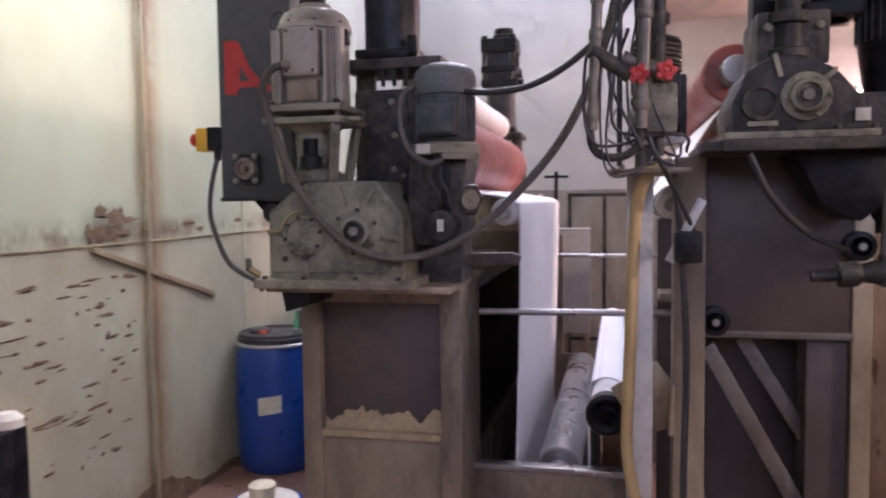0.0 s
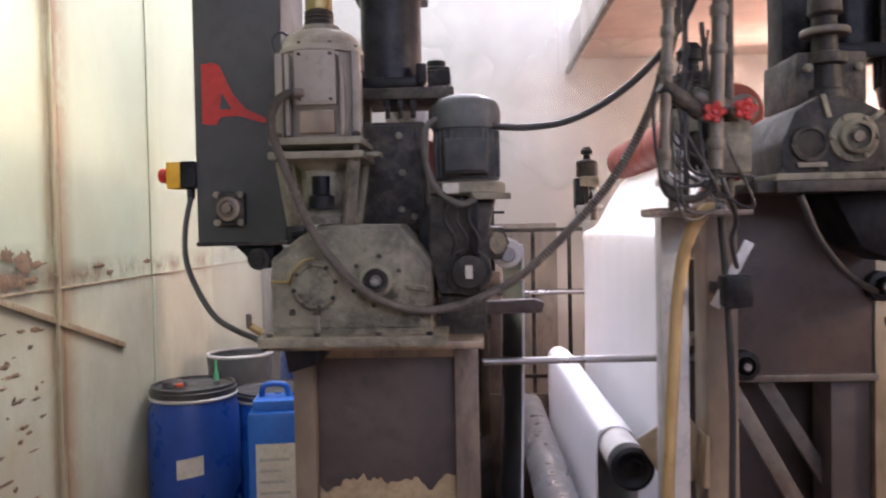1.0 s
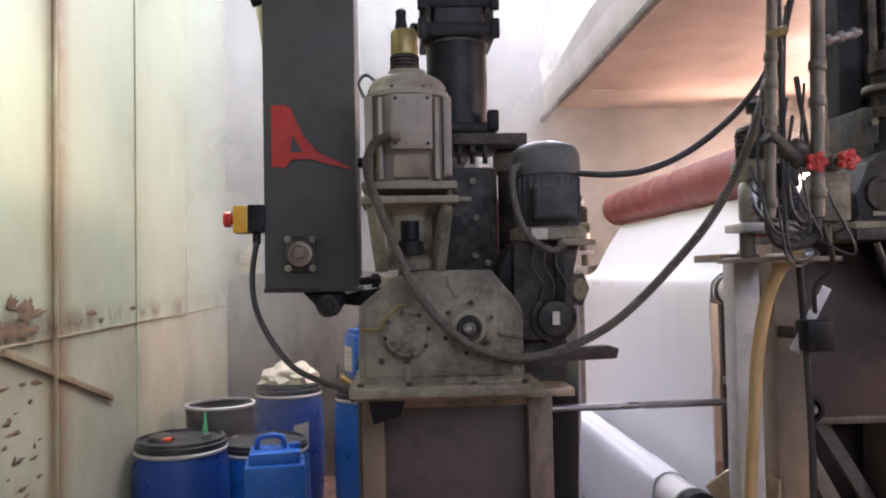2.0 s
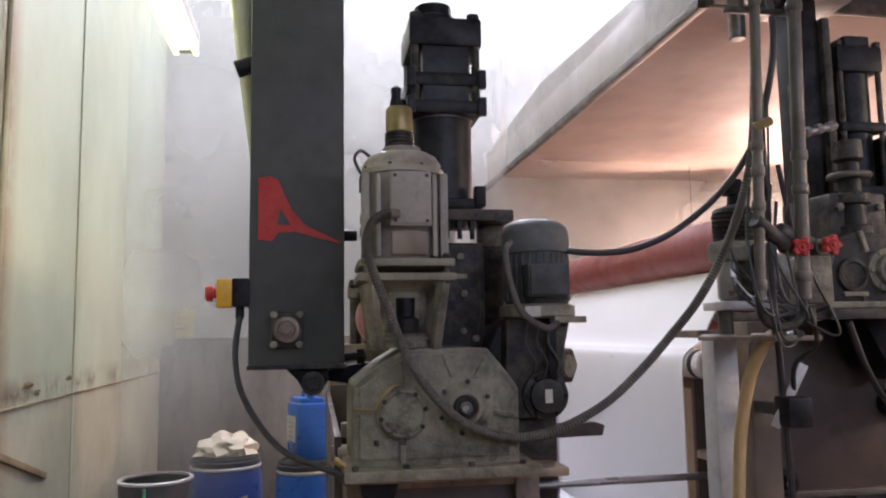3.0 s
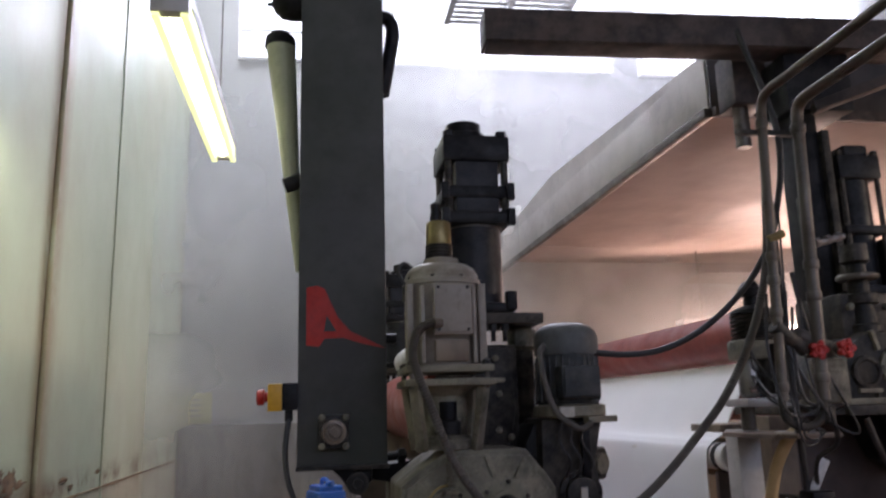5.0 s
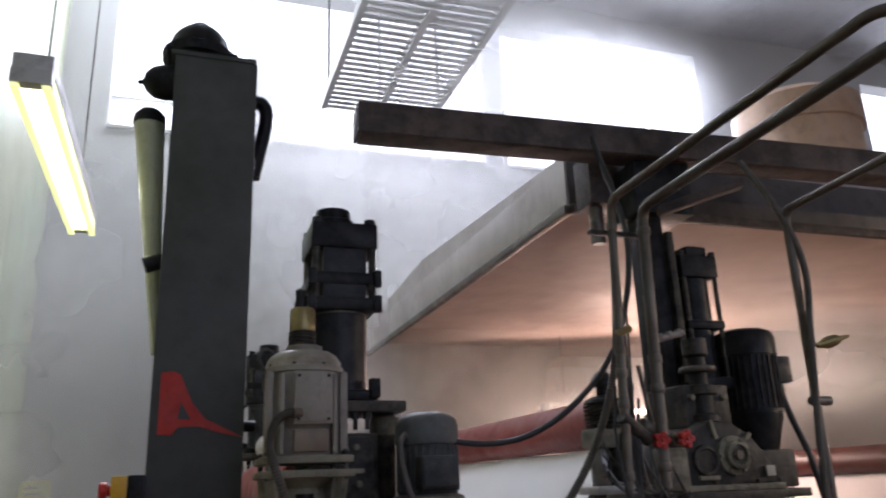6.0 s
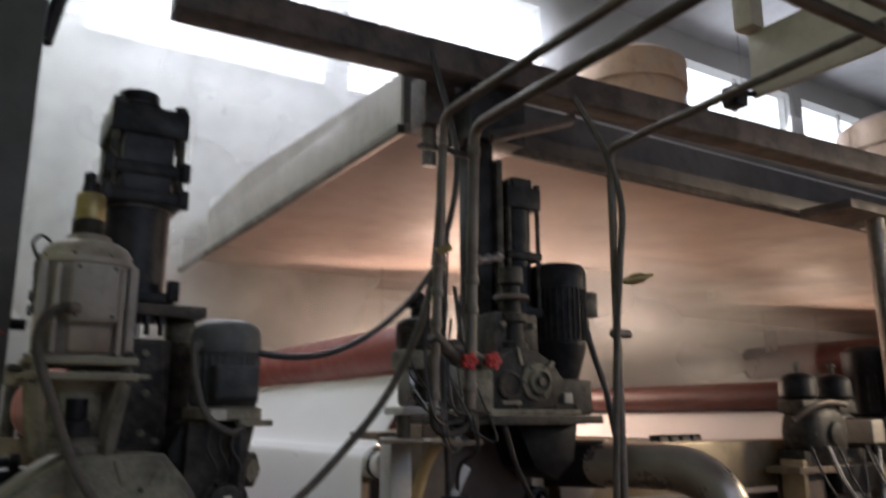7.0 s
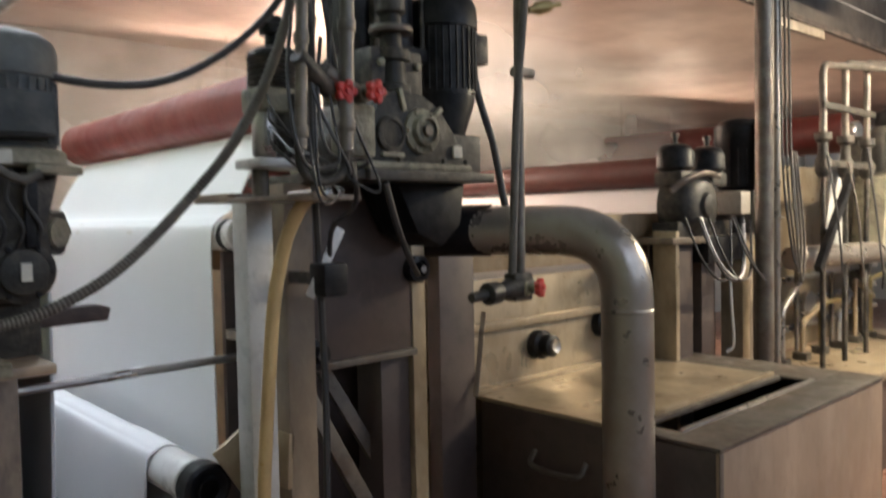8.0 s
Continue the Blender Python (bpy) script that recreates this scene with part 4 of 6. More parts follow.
def stop_button():
    t = thing("emergency_stop", (-1.25, 2.19, 1.79), "yellow emergency stop box with a red push button", "switch")
    part("back_box", box(-1.262, -1.22, 2.155, 2.225, 1.79, 1.862, 0.004), M_BLACK, t)
    part("front_box", box(-1.3, -1.262, 2.155, 2.225, 1.788, 1.86, 0.004), M_YELLOW, t)
    part("button", lathe((-1.3, 2.19, 1.826), (-2, 2.19, 1.826), [(0, 0.014), (0.01, 0.014), (0.011, 0.021), (0.026, 0.021), (0.03, 0.017)], 24), M_RED_PLASTIC, t)
    part("gland", rod((-1.245, 2.19, 1.79), (-1.245, 2.19, 1.76), 0.011, seg=10), M_BLACK, t)
    part("cable", hose([(-1.243, 2.19, 1.778), (-1.252, 2.16, 1.68), (-1.236, 2.12, 1.59), (-1.19, 2.08, 1.51), (-1.13, 2.03, 1.45), (-1.06, 1.98, 1.422), (-1.0, 1.95, 1.403), (-0.98, 1.94, 1.38)], 0.0075, 10), M_RUBBER_BLACK, t)
    return t


def carrier_bracket():
    """The dark arm that carries the column, from the pedestal."""
    t = thing("column_bracket", (-1.0, 2.38, FLOOR), "black tapering bracket under the lift column", "bracket")
    part("arm", prism([(-1.09, 1.6), (-0.98, 1.63), (-0.9, 1.64), (-0.9, 1.56), (-0.98, 1.585)], 2.3, 2.4, 0.006), M_BLACK, t)
    part("post", box(-0.965, -0.9, 2.32, 2.42, FLOOR, 1.6, 0.005), M_GEAR, t)
    return t


pedestal()
gearbox_left()
motor_upright()
near_tower = cylinder_tower()
copy_thing(near_tower, pose(-0.69, 4.52, 1.62, 0, 0, 180))
motor_slate()
column()
stop_button()
carrier_bracket()

# ribbed hose from the beige motor to the pipe stand, and a cable from the slate motor
ribbed = thing("ribbed_hose", (-0.9, 1.92, 2.0), "grey ribbed flexible hose hanging in a long sag", "hose")
part("hose", hose([(-0.872, 1.908, 1.99), (-0.895, 1.9, 1.99), (-0.924, 1.895, 1.972), (-0.94, 1.892, 1.93), (-0.934, 1.892, 1.882), (-0.894, 1.89, 1.774), (-0.848, 1.9, 1.663), (-0.785, 1.91, 1.571), (-0.707, 1.92, 1.505), (-0.608, 1.93, 1.473), (-0.5, 1.935, 1.484), (-0.388, 1.93, 1.534), (-0.298, 1.925, 1.605), (-0.204, 1.92, 1.701), (-0.135, 1.9, 1.79), (-0.076, 1.88, 1.9), (-0.03, 1.86, 2.03), (-0.008, 1.84, 2.16), (0.005, 1.83, 2.36), (0.01, 1.82, 2.5)], 0.0098, 12, 30, 0.16), M_RUBBER, ribbed)
part("fitting", rod((-0.865, 1.91, 1.99), (-0.888, 1.902, 1.99), 0.014), M_STEEL_DULL, ribbed)
cable = thing("power_cable", (-0.46, 2.0, 1.92), "black power cable slung between the machines", "cable")
part("cable", hose([(-0.45, 2.05, 1.93), (-0.415, 2.05, 1.922), (-0.33, 2.03, 1.914), (-0.235, 2.02, 1.926), (-0.138, 2.0, 1.97), (-0.04, 1.98, 2.048), (0.03, 1.95, 2.14), (0.062, 1.9, 2.25), (0.085, 1.87, 2.5), (0.08, 2.0, 2.88)], 0.0088, 12), M_RUBBER_BLACK, cable)

# ---- washing section between the stands ----
W0, W1 = 2.47, 4.1


def guide_roll(name, x, z, r, y0, y1, mat, label, cat="roller", group=""):
    t = thing(name, (x, y0, z), label, cat, group)
    part("barrel", rod((x, y0 + 0.06, z), (x, y1, z), r, seg=36, edge=0.006), mat, t)
    part("journal", rod((x, y0 - 0.02, z), (x, y0 + 0.06, z), r * 0.5), M_STEEL, t)
    part("journal", rod((x, y1, z), (x, y1 + 0.12, z), r * 0.5), M_STEEL, t)
    return t


guide_roll("guide_roller", 0.145, 1.605, 0.045, 2.32, 4.2, M_ROLL_WHITE, "white guide roller with a dark ring near its end", group="guide rollers")
part("ring", rod((0.145, 2.42, 1.605), (0.145, 2.455, 1.605), 0.047), M_BLACK, bpy.data.objects["guide_roller"])
low = guide_roll("guide_roller", -0.04, 0.985, 0.055, 2.26, 4.15, M_ROLL_WHITE, "white low guide roller with a black end bearing", group="guide rollers")
part("bearing", lathe((-0.04, 2.3, 0.985), (-0.04, 2, 0.985), [(0, 0.062), (0.05, 0.062), (0.055, 0.05), (0.045, 0.03), (0.06, 0.028)], 28), M_BLACK, low)
guide_roll("guide_roller", -0.37, 1.585, 0.045, 2.4, 4.2, M_ROLL_WHITE, "white guide roller carrying the cloth", group="guide rollers")
guide_roll("guide_roller", -0.2, 0.72, 0.075, 2.45, 4.15, M_STEEL, "polished steel roller low in the trough", group="guide rollers")
guide_roll("squeeze_roller", 0.335, 2.005, 0.09, 2.44, 4.25, M_ROLL_RED, "large red rubber squeeze roller over white cloth", group="squeeze rollers")
guide_roll("press_roller", -0.68, 1.8, 0.165, 2.48, 4.32, M_ROLL_RED, "thick red rubber press roller in the first stand", group="squeeze rollers")
guide_roll("press_roller", -0.68, 2.035, 0.07, 2.5, 4.3, M_ROLL_WHITE, "pale upper press roller in the first stand", group="squeeze rollers")
guide_roll("squeeze_roller", 0.41, 1.8, 0.09, 2.44, 4.25, M_ROLL_RED, "red rubber squeeze roller under the cloth", group="squeeze rollers")
cloth = thing("cloth_web", (0.1, 3.2, 0.2), "wide white wet cloth running down over a roller", "cloth", "cloth webs")
part("sheet", web([(0.44, 1.905), (0.375, 1.905), (0.31, 1.905), (0.24, 1.81), (0.165, 1.68), (0.12, 1.645), (0.098, 1.6), (0.096, 1.4), (0.095, 0.9), (0.095, 0.25)], W0, W1), M_FABRIC, cloth)
part("selvedge", web([(0.24, 1.813), (0.165, 1.683), (0.12, 1.648), (0.095, 1.6), (0.093, 1.4), (0.092, 0.9), (0.092, 0.25)], W0 - 0.003, W0 + 0.018, 0.002, 0.004, 2), M_FABRIC, cloth, "thicker woven edge")
cloth2 = thing("cloth_web", (-0.1, 3.2, 0.2), "white wet cloth hanging over the low roller", "cloth", "cloth webs")
part("sheet", web([(-0.1, 0.25), (-0.1, 0.7), (-0.098, 0.985), (-0.07, 1.035), (-0.03, 1.042), (0.01, 1.02), (0.02, 0.96), (0.03, 0.6), (0.03, 0.25)], W0 + 0.02, W1), M_FABRIC, cloth2)
part("selvedge", web([(-0.103, 0.25), (-0.103, 0.7), (-0.101, 0.985), (-0.072, 1.038), (-0.03, 1.045)], W0 + 0.017, W0 + 0.036, 0.002, 0.004, 2), M_FABRIC, cloth2, "thicker woven edge")
cloth3 = thing("cloth_web", (-0.33, 3.2, 0.3), "white wet cloth falling in a narrow-looking fold", "cloth", "cloth webs")
part("sheet", web([(-0.75, 1.72), (-0.6, 1.675), (-0.45, 1.645), (-0.37, 1.633), (-0.335, 1.615), (-0.322, 1.57), (-0.325, 1.2), (-0.34, 0.7), (-0.35, 0.3)], W0, W1), M_FABRIC, cloth3)
part("selvedge", web([(-0.45, 1.648), (-0.37, 1.636), (-0.332, 1.616), (-0.319, 1.57), (-0.322, 1.2), (-0.337, 0.7), (-0.347, 0.3)], W0 - 0.003, W0 + 0.016, 0.002, 0.004, 2), M_FABRIC, cloth3, "thicker woven edge")
rail = solo("tie_rod", rod((-0.45, 2.42, 1.262), (0.2, 2.42, 1.268), 0.011), M_STEEL, "polished steel tie rod between the stands", "rod")
solo("tie_rod", rod((-0.45, 4.3, 1.31), (0.2, 4.3, 1.31), 0.011), M_STEEL, "polished steel tie rod between the stands", "rod")
tr = thing("trough", (-0.25, 3.2, FLOOR), "dark stained steel liquor trough under the rollers", "trough")
part("front_wall", box(-0.5, 0.08, 2.38, 2.4, FLOOR, 0.76, 0.004), M_FRAME, tr)
part("rim", box(-0.5, 0.08, 2.365, 2.415, 0.755, 0.775, 0.004), M_STEEL, tr)
part("back_wall", box(-0.5, 0.08, 4.28, 4.3, FLOOR, 0.76, 0.004), M_FRAME, tr)
part("side_wall", box(-0.5, -0.48, 2.4, 4.28, FLOOR, 0.76, 0.004), M_FRAME, tr)
part("bottom", box(-0.48, 0.08, 2.4, 4.28, FLOOR + 0.02, FLOOR + 0.04, 0), M_PANEL, tr)
hp = thing("machine_side", (-0.65, 3.2, FLOOR), "dark sloping sheet-metal side of the washing bath", "machine")
part("sloped_plate", prism([(-0.95, 0.3), (-0.4, 0.55), (-0.4, 0.57), (-0.95, 0.33)], 2.42, 4.3, 0.002), M_PANEL, hp)
part("sloped_plate", prism([(-0.98, 1.0), (-0.42, 1.36), (-0.42, 1.38), (-0.98, 1.03)], 2.46, 4.3, 0.002), M_PANEL, hp)
part("back_plate", box(-0.98, -0.4, 4.3, 4.32, FLOOR, 1.45, 0.002), M_PANEL, hp)
part("side_plate", box(-1.0, -0.98, 2.46, 4.3, FLOOR, 1.42, 0.002), M_PANEL, hp)
part("rail", box(-0.98, -0.4, 2.44, 2.48, 1.42, 1.46, 0.004), M_FRAME, hp)
part("leg", box(-0.45, -0.4, 4.2, 4.3, FLOOR, 1.45, 0.004), M_FRAME, hp)

gd = thing("roller_guard", (0.06, 2.25, 0.95), "bent pale sheet guard beside the low roller", "guard")
part("plate", prism([(-0.03, 1.07), (0.1, 1.155), (0.14, 1.1), (0.13, 0.96), (0.06, 0.93)], 2.235, 2.245, 0.002), M_CREAM, gd)
part("flange", prism([(0.13, 0.96), (0.145, 0.96), (0.155, 1.1), (0.14, 1.1)], 2.16, 2.245, 0.002), M_CREAM, gd)
# far-side drive: finned motor, handwheel and frame
fd = thing("far_side_stand", (-0.72, 4.5, FLOOR), "brown far-side machine stand under a black cylinder", "stand")
part("block", box(-0.98, -0.46, 4.38, 4.66, FLOOR, 1.66, 0.006), M_FRAME, fd)
part("post", box(0.22, 0.3, 4.42, 4.5, FLOOR, 1.7, 0.004), M_FRAME, fd)
part("tie", box(-0.46, 0.22, 4.44, 4.48, 0.5, 0.56, 0.004), M_FRAME, fd)
hw = thing("handwheel", (-0.365, 4.5, 1.7), "small dark cross-handled handwheel on its spindle", "handwheel")
part("spindle", rod((-0.365, 4.5, 1.42), (-0.365, 4.5, 1.785), 0.012), M_BLACK, hw)
part("handle", bar((-0.435, 4.5, 1.755), (-0.295, 4.5, 1.755), 0.016, 0.016), M_BLACK, hw)
part("bracket", box(-0.405, -0.325, 4.46, 4.54, FLOOR, 1.42, 0.004), M_FRAME, hw)
fr = thing("far_rack", (0.1, 5.0, FLOOR), "thin brown steel frame behind the washing bath", "frame")
for x in (-0.32, -0.1, 0.13, 0.36):
    part("upright", box(x - 0.012, x + 0.012, 4.99, 5.01, FLOOR, 1.66, 0.002), M_GEAR_DARK, fr)
for z in (0.72, 1.26, 1.65):
    part("bar", box(-0.33, 0.37, 4.985, 5.005, z - 0.012, z + 0.012, 0.002), M_GEAR_DARK, fr)


cab = thing("sheet_screen", (-0.33, 4.75, FLOOR), "pale grey sheet metal screen on legs behind the bath", "screen")
part("sheet", box(-0.47, -0.18, 4.72, 4.74, 0.8, 1.43, 0.004), M_PALE, cab)
part("top_fold", box(-0.47, -0.18, 4.72, 4.8, 1.43, 1.445, 0.004), M_PALE, cab)
for x in (-0.46, -0.2):
    part("leg", box(x - 0.015, x + 0.015, 4.745, 4.775, FLOOR, 1.42, 0.003), M_FRAME, cab)

# ---- right squeeze stand ----
def right_stand():
    t = thing("squeeze_stand", (0.4, 2.2, FLOOR), "dark grimy squeeze stand frame with a plain front plate", "stand")
    part("post", box(0.142, 0.225, 2.16, 2.28, FLOOR, 1.735, 0.005), M_TAN, t)
    part("post", box(0.609, 0.661, 2.22, 2.32, FLOOR, 1.735, 0.005), M_CREAM, t)
    part("front_plate", box(0.225, 0.609, 2.225, 2.24, 1.25, 1.735, 0.003), M_PANEL, t)
    part("ledge", box(0.222, 0.609, 2.2, 2.25, 1.235, 1.255, 0.003), M_STEEL_DULL, t)
    part("top_plate", box(0.2, 0.69, 1.95, 2.45, 1.737, 1.762, 0.004), M_GEAR_DARK, t)
    part("edge_strip", box(0.24, 0.6, 1.93, 1.949, 1.735, 1.762, 0.003), M_GEAR_DARK, t)
    part("rear_post", box(0.91, 1.08, 2.43, 2.496, FLOOR, 1.58, 0.005), M_PANEL, t)
    # black tapered block fills the dark area under the gearbox
    part("under_housing", prism([(0.42, 1.737), (0.67, 1.737), (0.65, 1.62), (0.58, 1.56), (0.49, 1.6)], 2.05, 2.222, 0.008), M_BLACK, t)
    part("side_plate", box(0.645, 0.66, 2.32, 2.46, 0.3, 1.735, 0.003), M_PANEL, t)
    part("inner_leg", box(0.5, 0.607, 2.24, 2.36, FLOOR, 1.235, 0.005), M_PANEL, t)
    part("diagonal", bar((0.24, 2.27, 1.2), (0.56, 2.27, 0.62), 0.03, 0.045), M_STEEL_DULL, t)
    part("diagonal", bar((0.34, 2.31, 1.22), (0.66, 2.31, 0.7), 0.02, 0.04), M_STEEL_DULL, t)
    part("diagonal", bar((0.16, 2.3, 0.95), (0.36, 2.3, 0.3), 0.02, 0.04), M_STEEL_DULL, t)
    part("back_plate", box(0.11, 0.645, 2.43, 2.45, FLOOR, 1.56, 0.002), M_PANEL, t)
    part("inner_ledge", box(0.11, 0.225, 2.3, 2.43, 1.32, 1.345, 0.003), M_FRAME, t)
    part("roller_shelf", box(0.03, 0.225, 2.24, 2.43, 1.69, 1.712, 0.003), M_FRAME, t)
    part("stay", box(0.36, 0.41, 2.24, 2.3, 1.762, 2.0, 0.004), M_GEAR_DARK, t)
    for x, z in ((0.255, 1.28), (0.62, 1.49)):
        b = part("bearing", lathe((x, 2.23, z), (x, 2, z), [(0, 0.042), (0.035, 0.04), (0.039, 0.026), (0.03, 0.022), (0.05, 0.014)], 24), M_BLACK, t)
        part("shaft_end", rod((x, 2.19, z), (x, 2.175, z), 0.01), M_STEEL, b)
    lev = part("lever", bar((0.2, 2.0, 1.62), (0.12, 2.02, 1.46), 0.006, 0.024), M_ALU, t, "pale flat lever")
    part("lever_block", box(0.13, 0.2, 1.97, 2.04, 1.46, 1.54, 0.012), M_BLACK, lev)
    part("arm", bar((0.165, 2.02, 1.5), (0.165, 2.17, 1.5), 0.03, 0.03), M_GEAR_DARK, t)
    part("cable", hose([(0.3, 1.95, 1.73), (0.36, 1.98, 1.62), (0.46, 2.05, 1.53), (0.58, 2.16, 1.48)], 0.009, 8), M_RUBBER_BLACK, t)
    return t


def gearbox_right():
    t = thing("gearbox", (0.415, 2.055, 1.762), "dark oily gearbox with a round hub on its stand", "gearbox")
    out = [(x - 0.105, z) for x, z in [(0.37, 1.764), (0.67, 1.764), (0.678, 1.81), (0.655, 1.86), (0.6, 1.925), (0.545, 1.955), (0.46, 1.965), (0.4, 1.93), (0.365, 1.85)]]
    part("housing", prism(out, 1.96, 2.26, 0.008), M_GEAR_DARK, t)
    part("base_flange", box(0.24, 0.585, 1.935, 2.285, 1.763, 1.78, 0.003), M_GEAR, t)
    hub = part("hub", lathe((0.427, 1.96, 1.862), (0.427, 1.405, 1.862), [(0, 0.058), (0.01, 0.057), (0.014, 0.042), (0.028, 0.038), (0.031, 0.03), (0.024, 0.028), (0.024, 0.018)], 28), M_GEAR, t)
    part("shaft_end", rod((0.427, 1.94, 1.862), (0.427, 1.925, 1.862), 0.014, seg=16), M_STEEL_DULL, hub)
    part("cover", lathe((0.325, 1.96, 1.85), (0.325, 1.405, 1.85), [(0, 0.045), (0.012, 0.043), (0.014, 0.034), (0.01, 0.03)], 24), M_GEAR_DARK, t)
    part("name_plate", box(0.535, 0.567, 1.952, 1.959, 1.8, 1.83, 0.001), M_PAPER, t)
    for k in range(6):
        a = k * math.tau / 6
        part("bolt", bolt((0.427 + 0.05 * math.cos(a), 1.951, 1.862 + 0.05 * math.sin(a)), (0, -1, 0), 0.006, 0.007), M_GEAR, t)
    for x in (0.36, 0.45, 0.6, 0.68):
        part("bolt", bolt((x - 0.105, 1.947, 1.78), (0, 0, 1), 0.008, 0.012), M_GEAR_DARK, t)
    for a, b in (((0.6, 1.925), (0.57, 1.9)), ((0.46, 1.965), (0.475, 1.91)), ((0.4, 1.8), (0.47, 1.8))):
        part("rib", bar((a[0] - 0.105, 1.956, a[1]), (b[0] - 0.105, 1.956, b[1]), 0.012, 0.012), M_GEAR, t)
    part("yoke", box(0.325, 0.495, 2.025, 2.245, 1.95, 2.08, 0.01), M_GEAR_DARK, t)
    for x in (0.455, 0.575):
        part("bolt", bolt((x - 0.105, 2.025, 2.04), (0, -1, 0), 0.011, 0.012), M_GEAR, t)
    return t


def motor_black():
    cx, cy = 0.685, 2.15
    t = thing("electric_motor", (cx, cy, 1.77), "black upright electric motor with a terminal box", "motor")
    part("fan_cowl", lathe((cx, cy, 2.19), (cx, cy, 3), [(0, 0.104), (0.06, 0.103), (0.08, 0.094), (0.09, 0.07), (0.092, 0.03)], 32), M_BLACK, t)
    part("body", lathe((cx, cy, 2.0), (cx, cy, 3), [(0, 0.096), (0.19, 0.096)], 32), M_BLACK, t)
    for k in range(30):
        a = k * math.tau / 30
        part("fin", bar((cx + 0.099 * math.cos(a), cy + 0.099 * math.sin(a), 2.01), (cx + 0.099 * math.cos(a), cy + 0.099 * math.sin(a), 2.185), 0.004, 0.005, bevel=0), M_BLACK, t)
    part("cone", lathe((cx - 0.01, cy, 1.86), (cx, cy, 2.0), [(0, 0.065), (0.13, 0.094), (0.14, 0.094)], 28), M_BLACK, t)
    bx = part("terminal_box", box(cx + 0.092, cx + 0.145, cy - 0.05, cy + 0.04, 2.1, 2.19, 0.006), M_GEAR_DARK, t)
    part("gland", rod((cx + 0.13, cy, 2.1), (cx + 0.13, cy, 2.06), 0.014, seg=12), M_GEAR, bx)
    part("cable", hose([(cx + 0.13, cy, 2.07), (cx + 0.14, cy - 0.02, 1.98), (cx + 0.17, cy - 0.04, 1.86), (cx + 0.19, cy - 0.06, 1.7), (cx + 0.18, cy - 0.1, 1.6)], 0.012, 10), M_RUBBER_BLACK, t)
    part("adapter", box(0.57, 0.76, 2.07, 2.27, 1.763, 1.88, 0.01), M_GEAR_DARK, t)
    return t


def actuator_right():
    cx, cy = 0.525, 2.19
    t = thing("hydraulic_cylinder", (cx, cy, 2.08), "black upright hydraulic cylinder under the beam", "cylinder")
    part("barrel", rod((cx, cy, 2.08), (cx, cy, 2.5), 0.062, seg=28), M_BLACK, t)
    for z0, z1, w in ((2.08, 2.12, 0.078), (2.28, 2.31, 0.074), (2.46, 2.54, 0.074)):
        part("block", box(cx - w, cx + w, cy - w, cy + w, z0, z1, 0.01), M_BLACK, t)
    part("cap", box(cx - 0.03, cx + 0.055, cy - 0.05, cy + 0.05, 2.54, 2.58, 0.01), M_BLACK, t)
    for s in (-1, 1):
        part("tie_rod", rod((cx + s * 0.062, cy - 0.062, 2.1), (cx + s * 0.062, cy - 0.062, 2.555), 0.008, seg=8), M_GEAR_DARK, t)
        part("nut", bolt((cx + s * 0.062, cy - 0.062, 2.54), (0, 0, 1), 0.013, 0.012), M_GEAR_DARK, t)
    part("guide", box(0.335, 0.41, 2.14, 2.24, 1.99, 2.857, 0.006), M_BLACK, t)
    part("guide_rib", box(0.41, 0.435, 2.12, 2.16, 2.1, 2.62, 0.004), M_GEAR_DARK, t)
    part("spindle", lathe((0.4, 2.04, 1.965), (0.4, 2.04, 3), [(0, 0.05), (0.02, 0.05), (0.025, 0.038), (0.08, 0.036), (0.085, 0.05), (0.11, 0.05), (0.115, 0.03), (0.2, 0.028), (0.21, 0.04), (0.26, 0.038)], 20), M_GEAR_DARK, t)
    part("collar", lathe((0.4, 2.04, 2.12), (0.4, 2.04, 3), [(0, 0.055), (0.004, 0.058), (0.012, 0.058), (0.016, 0.055)], 20), M_STEEL_DULL, t)
    return t


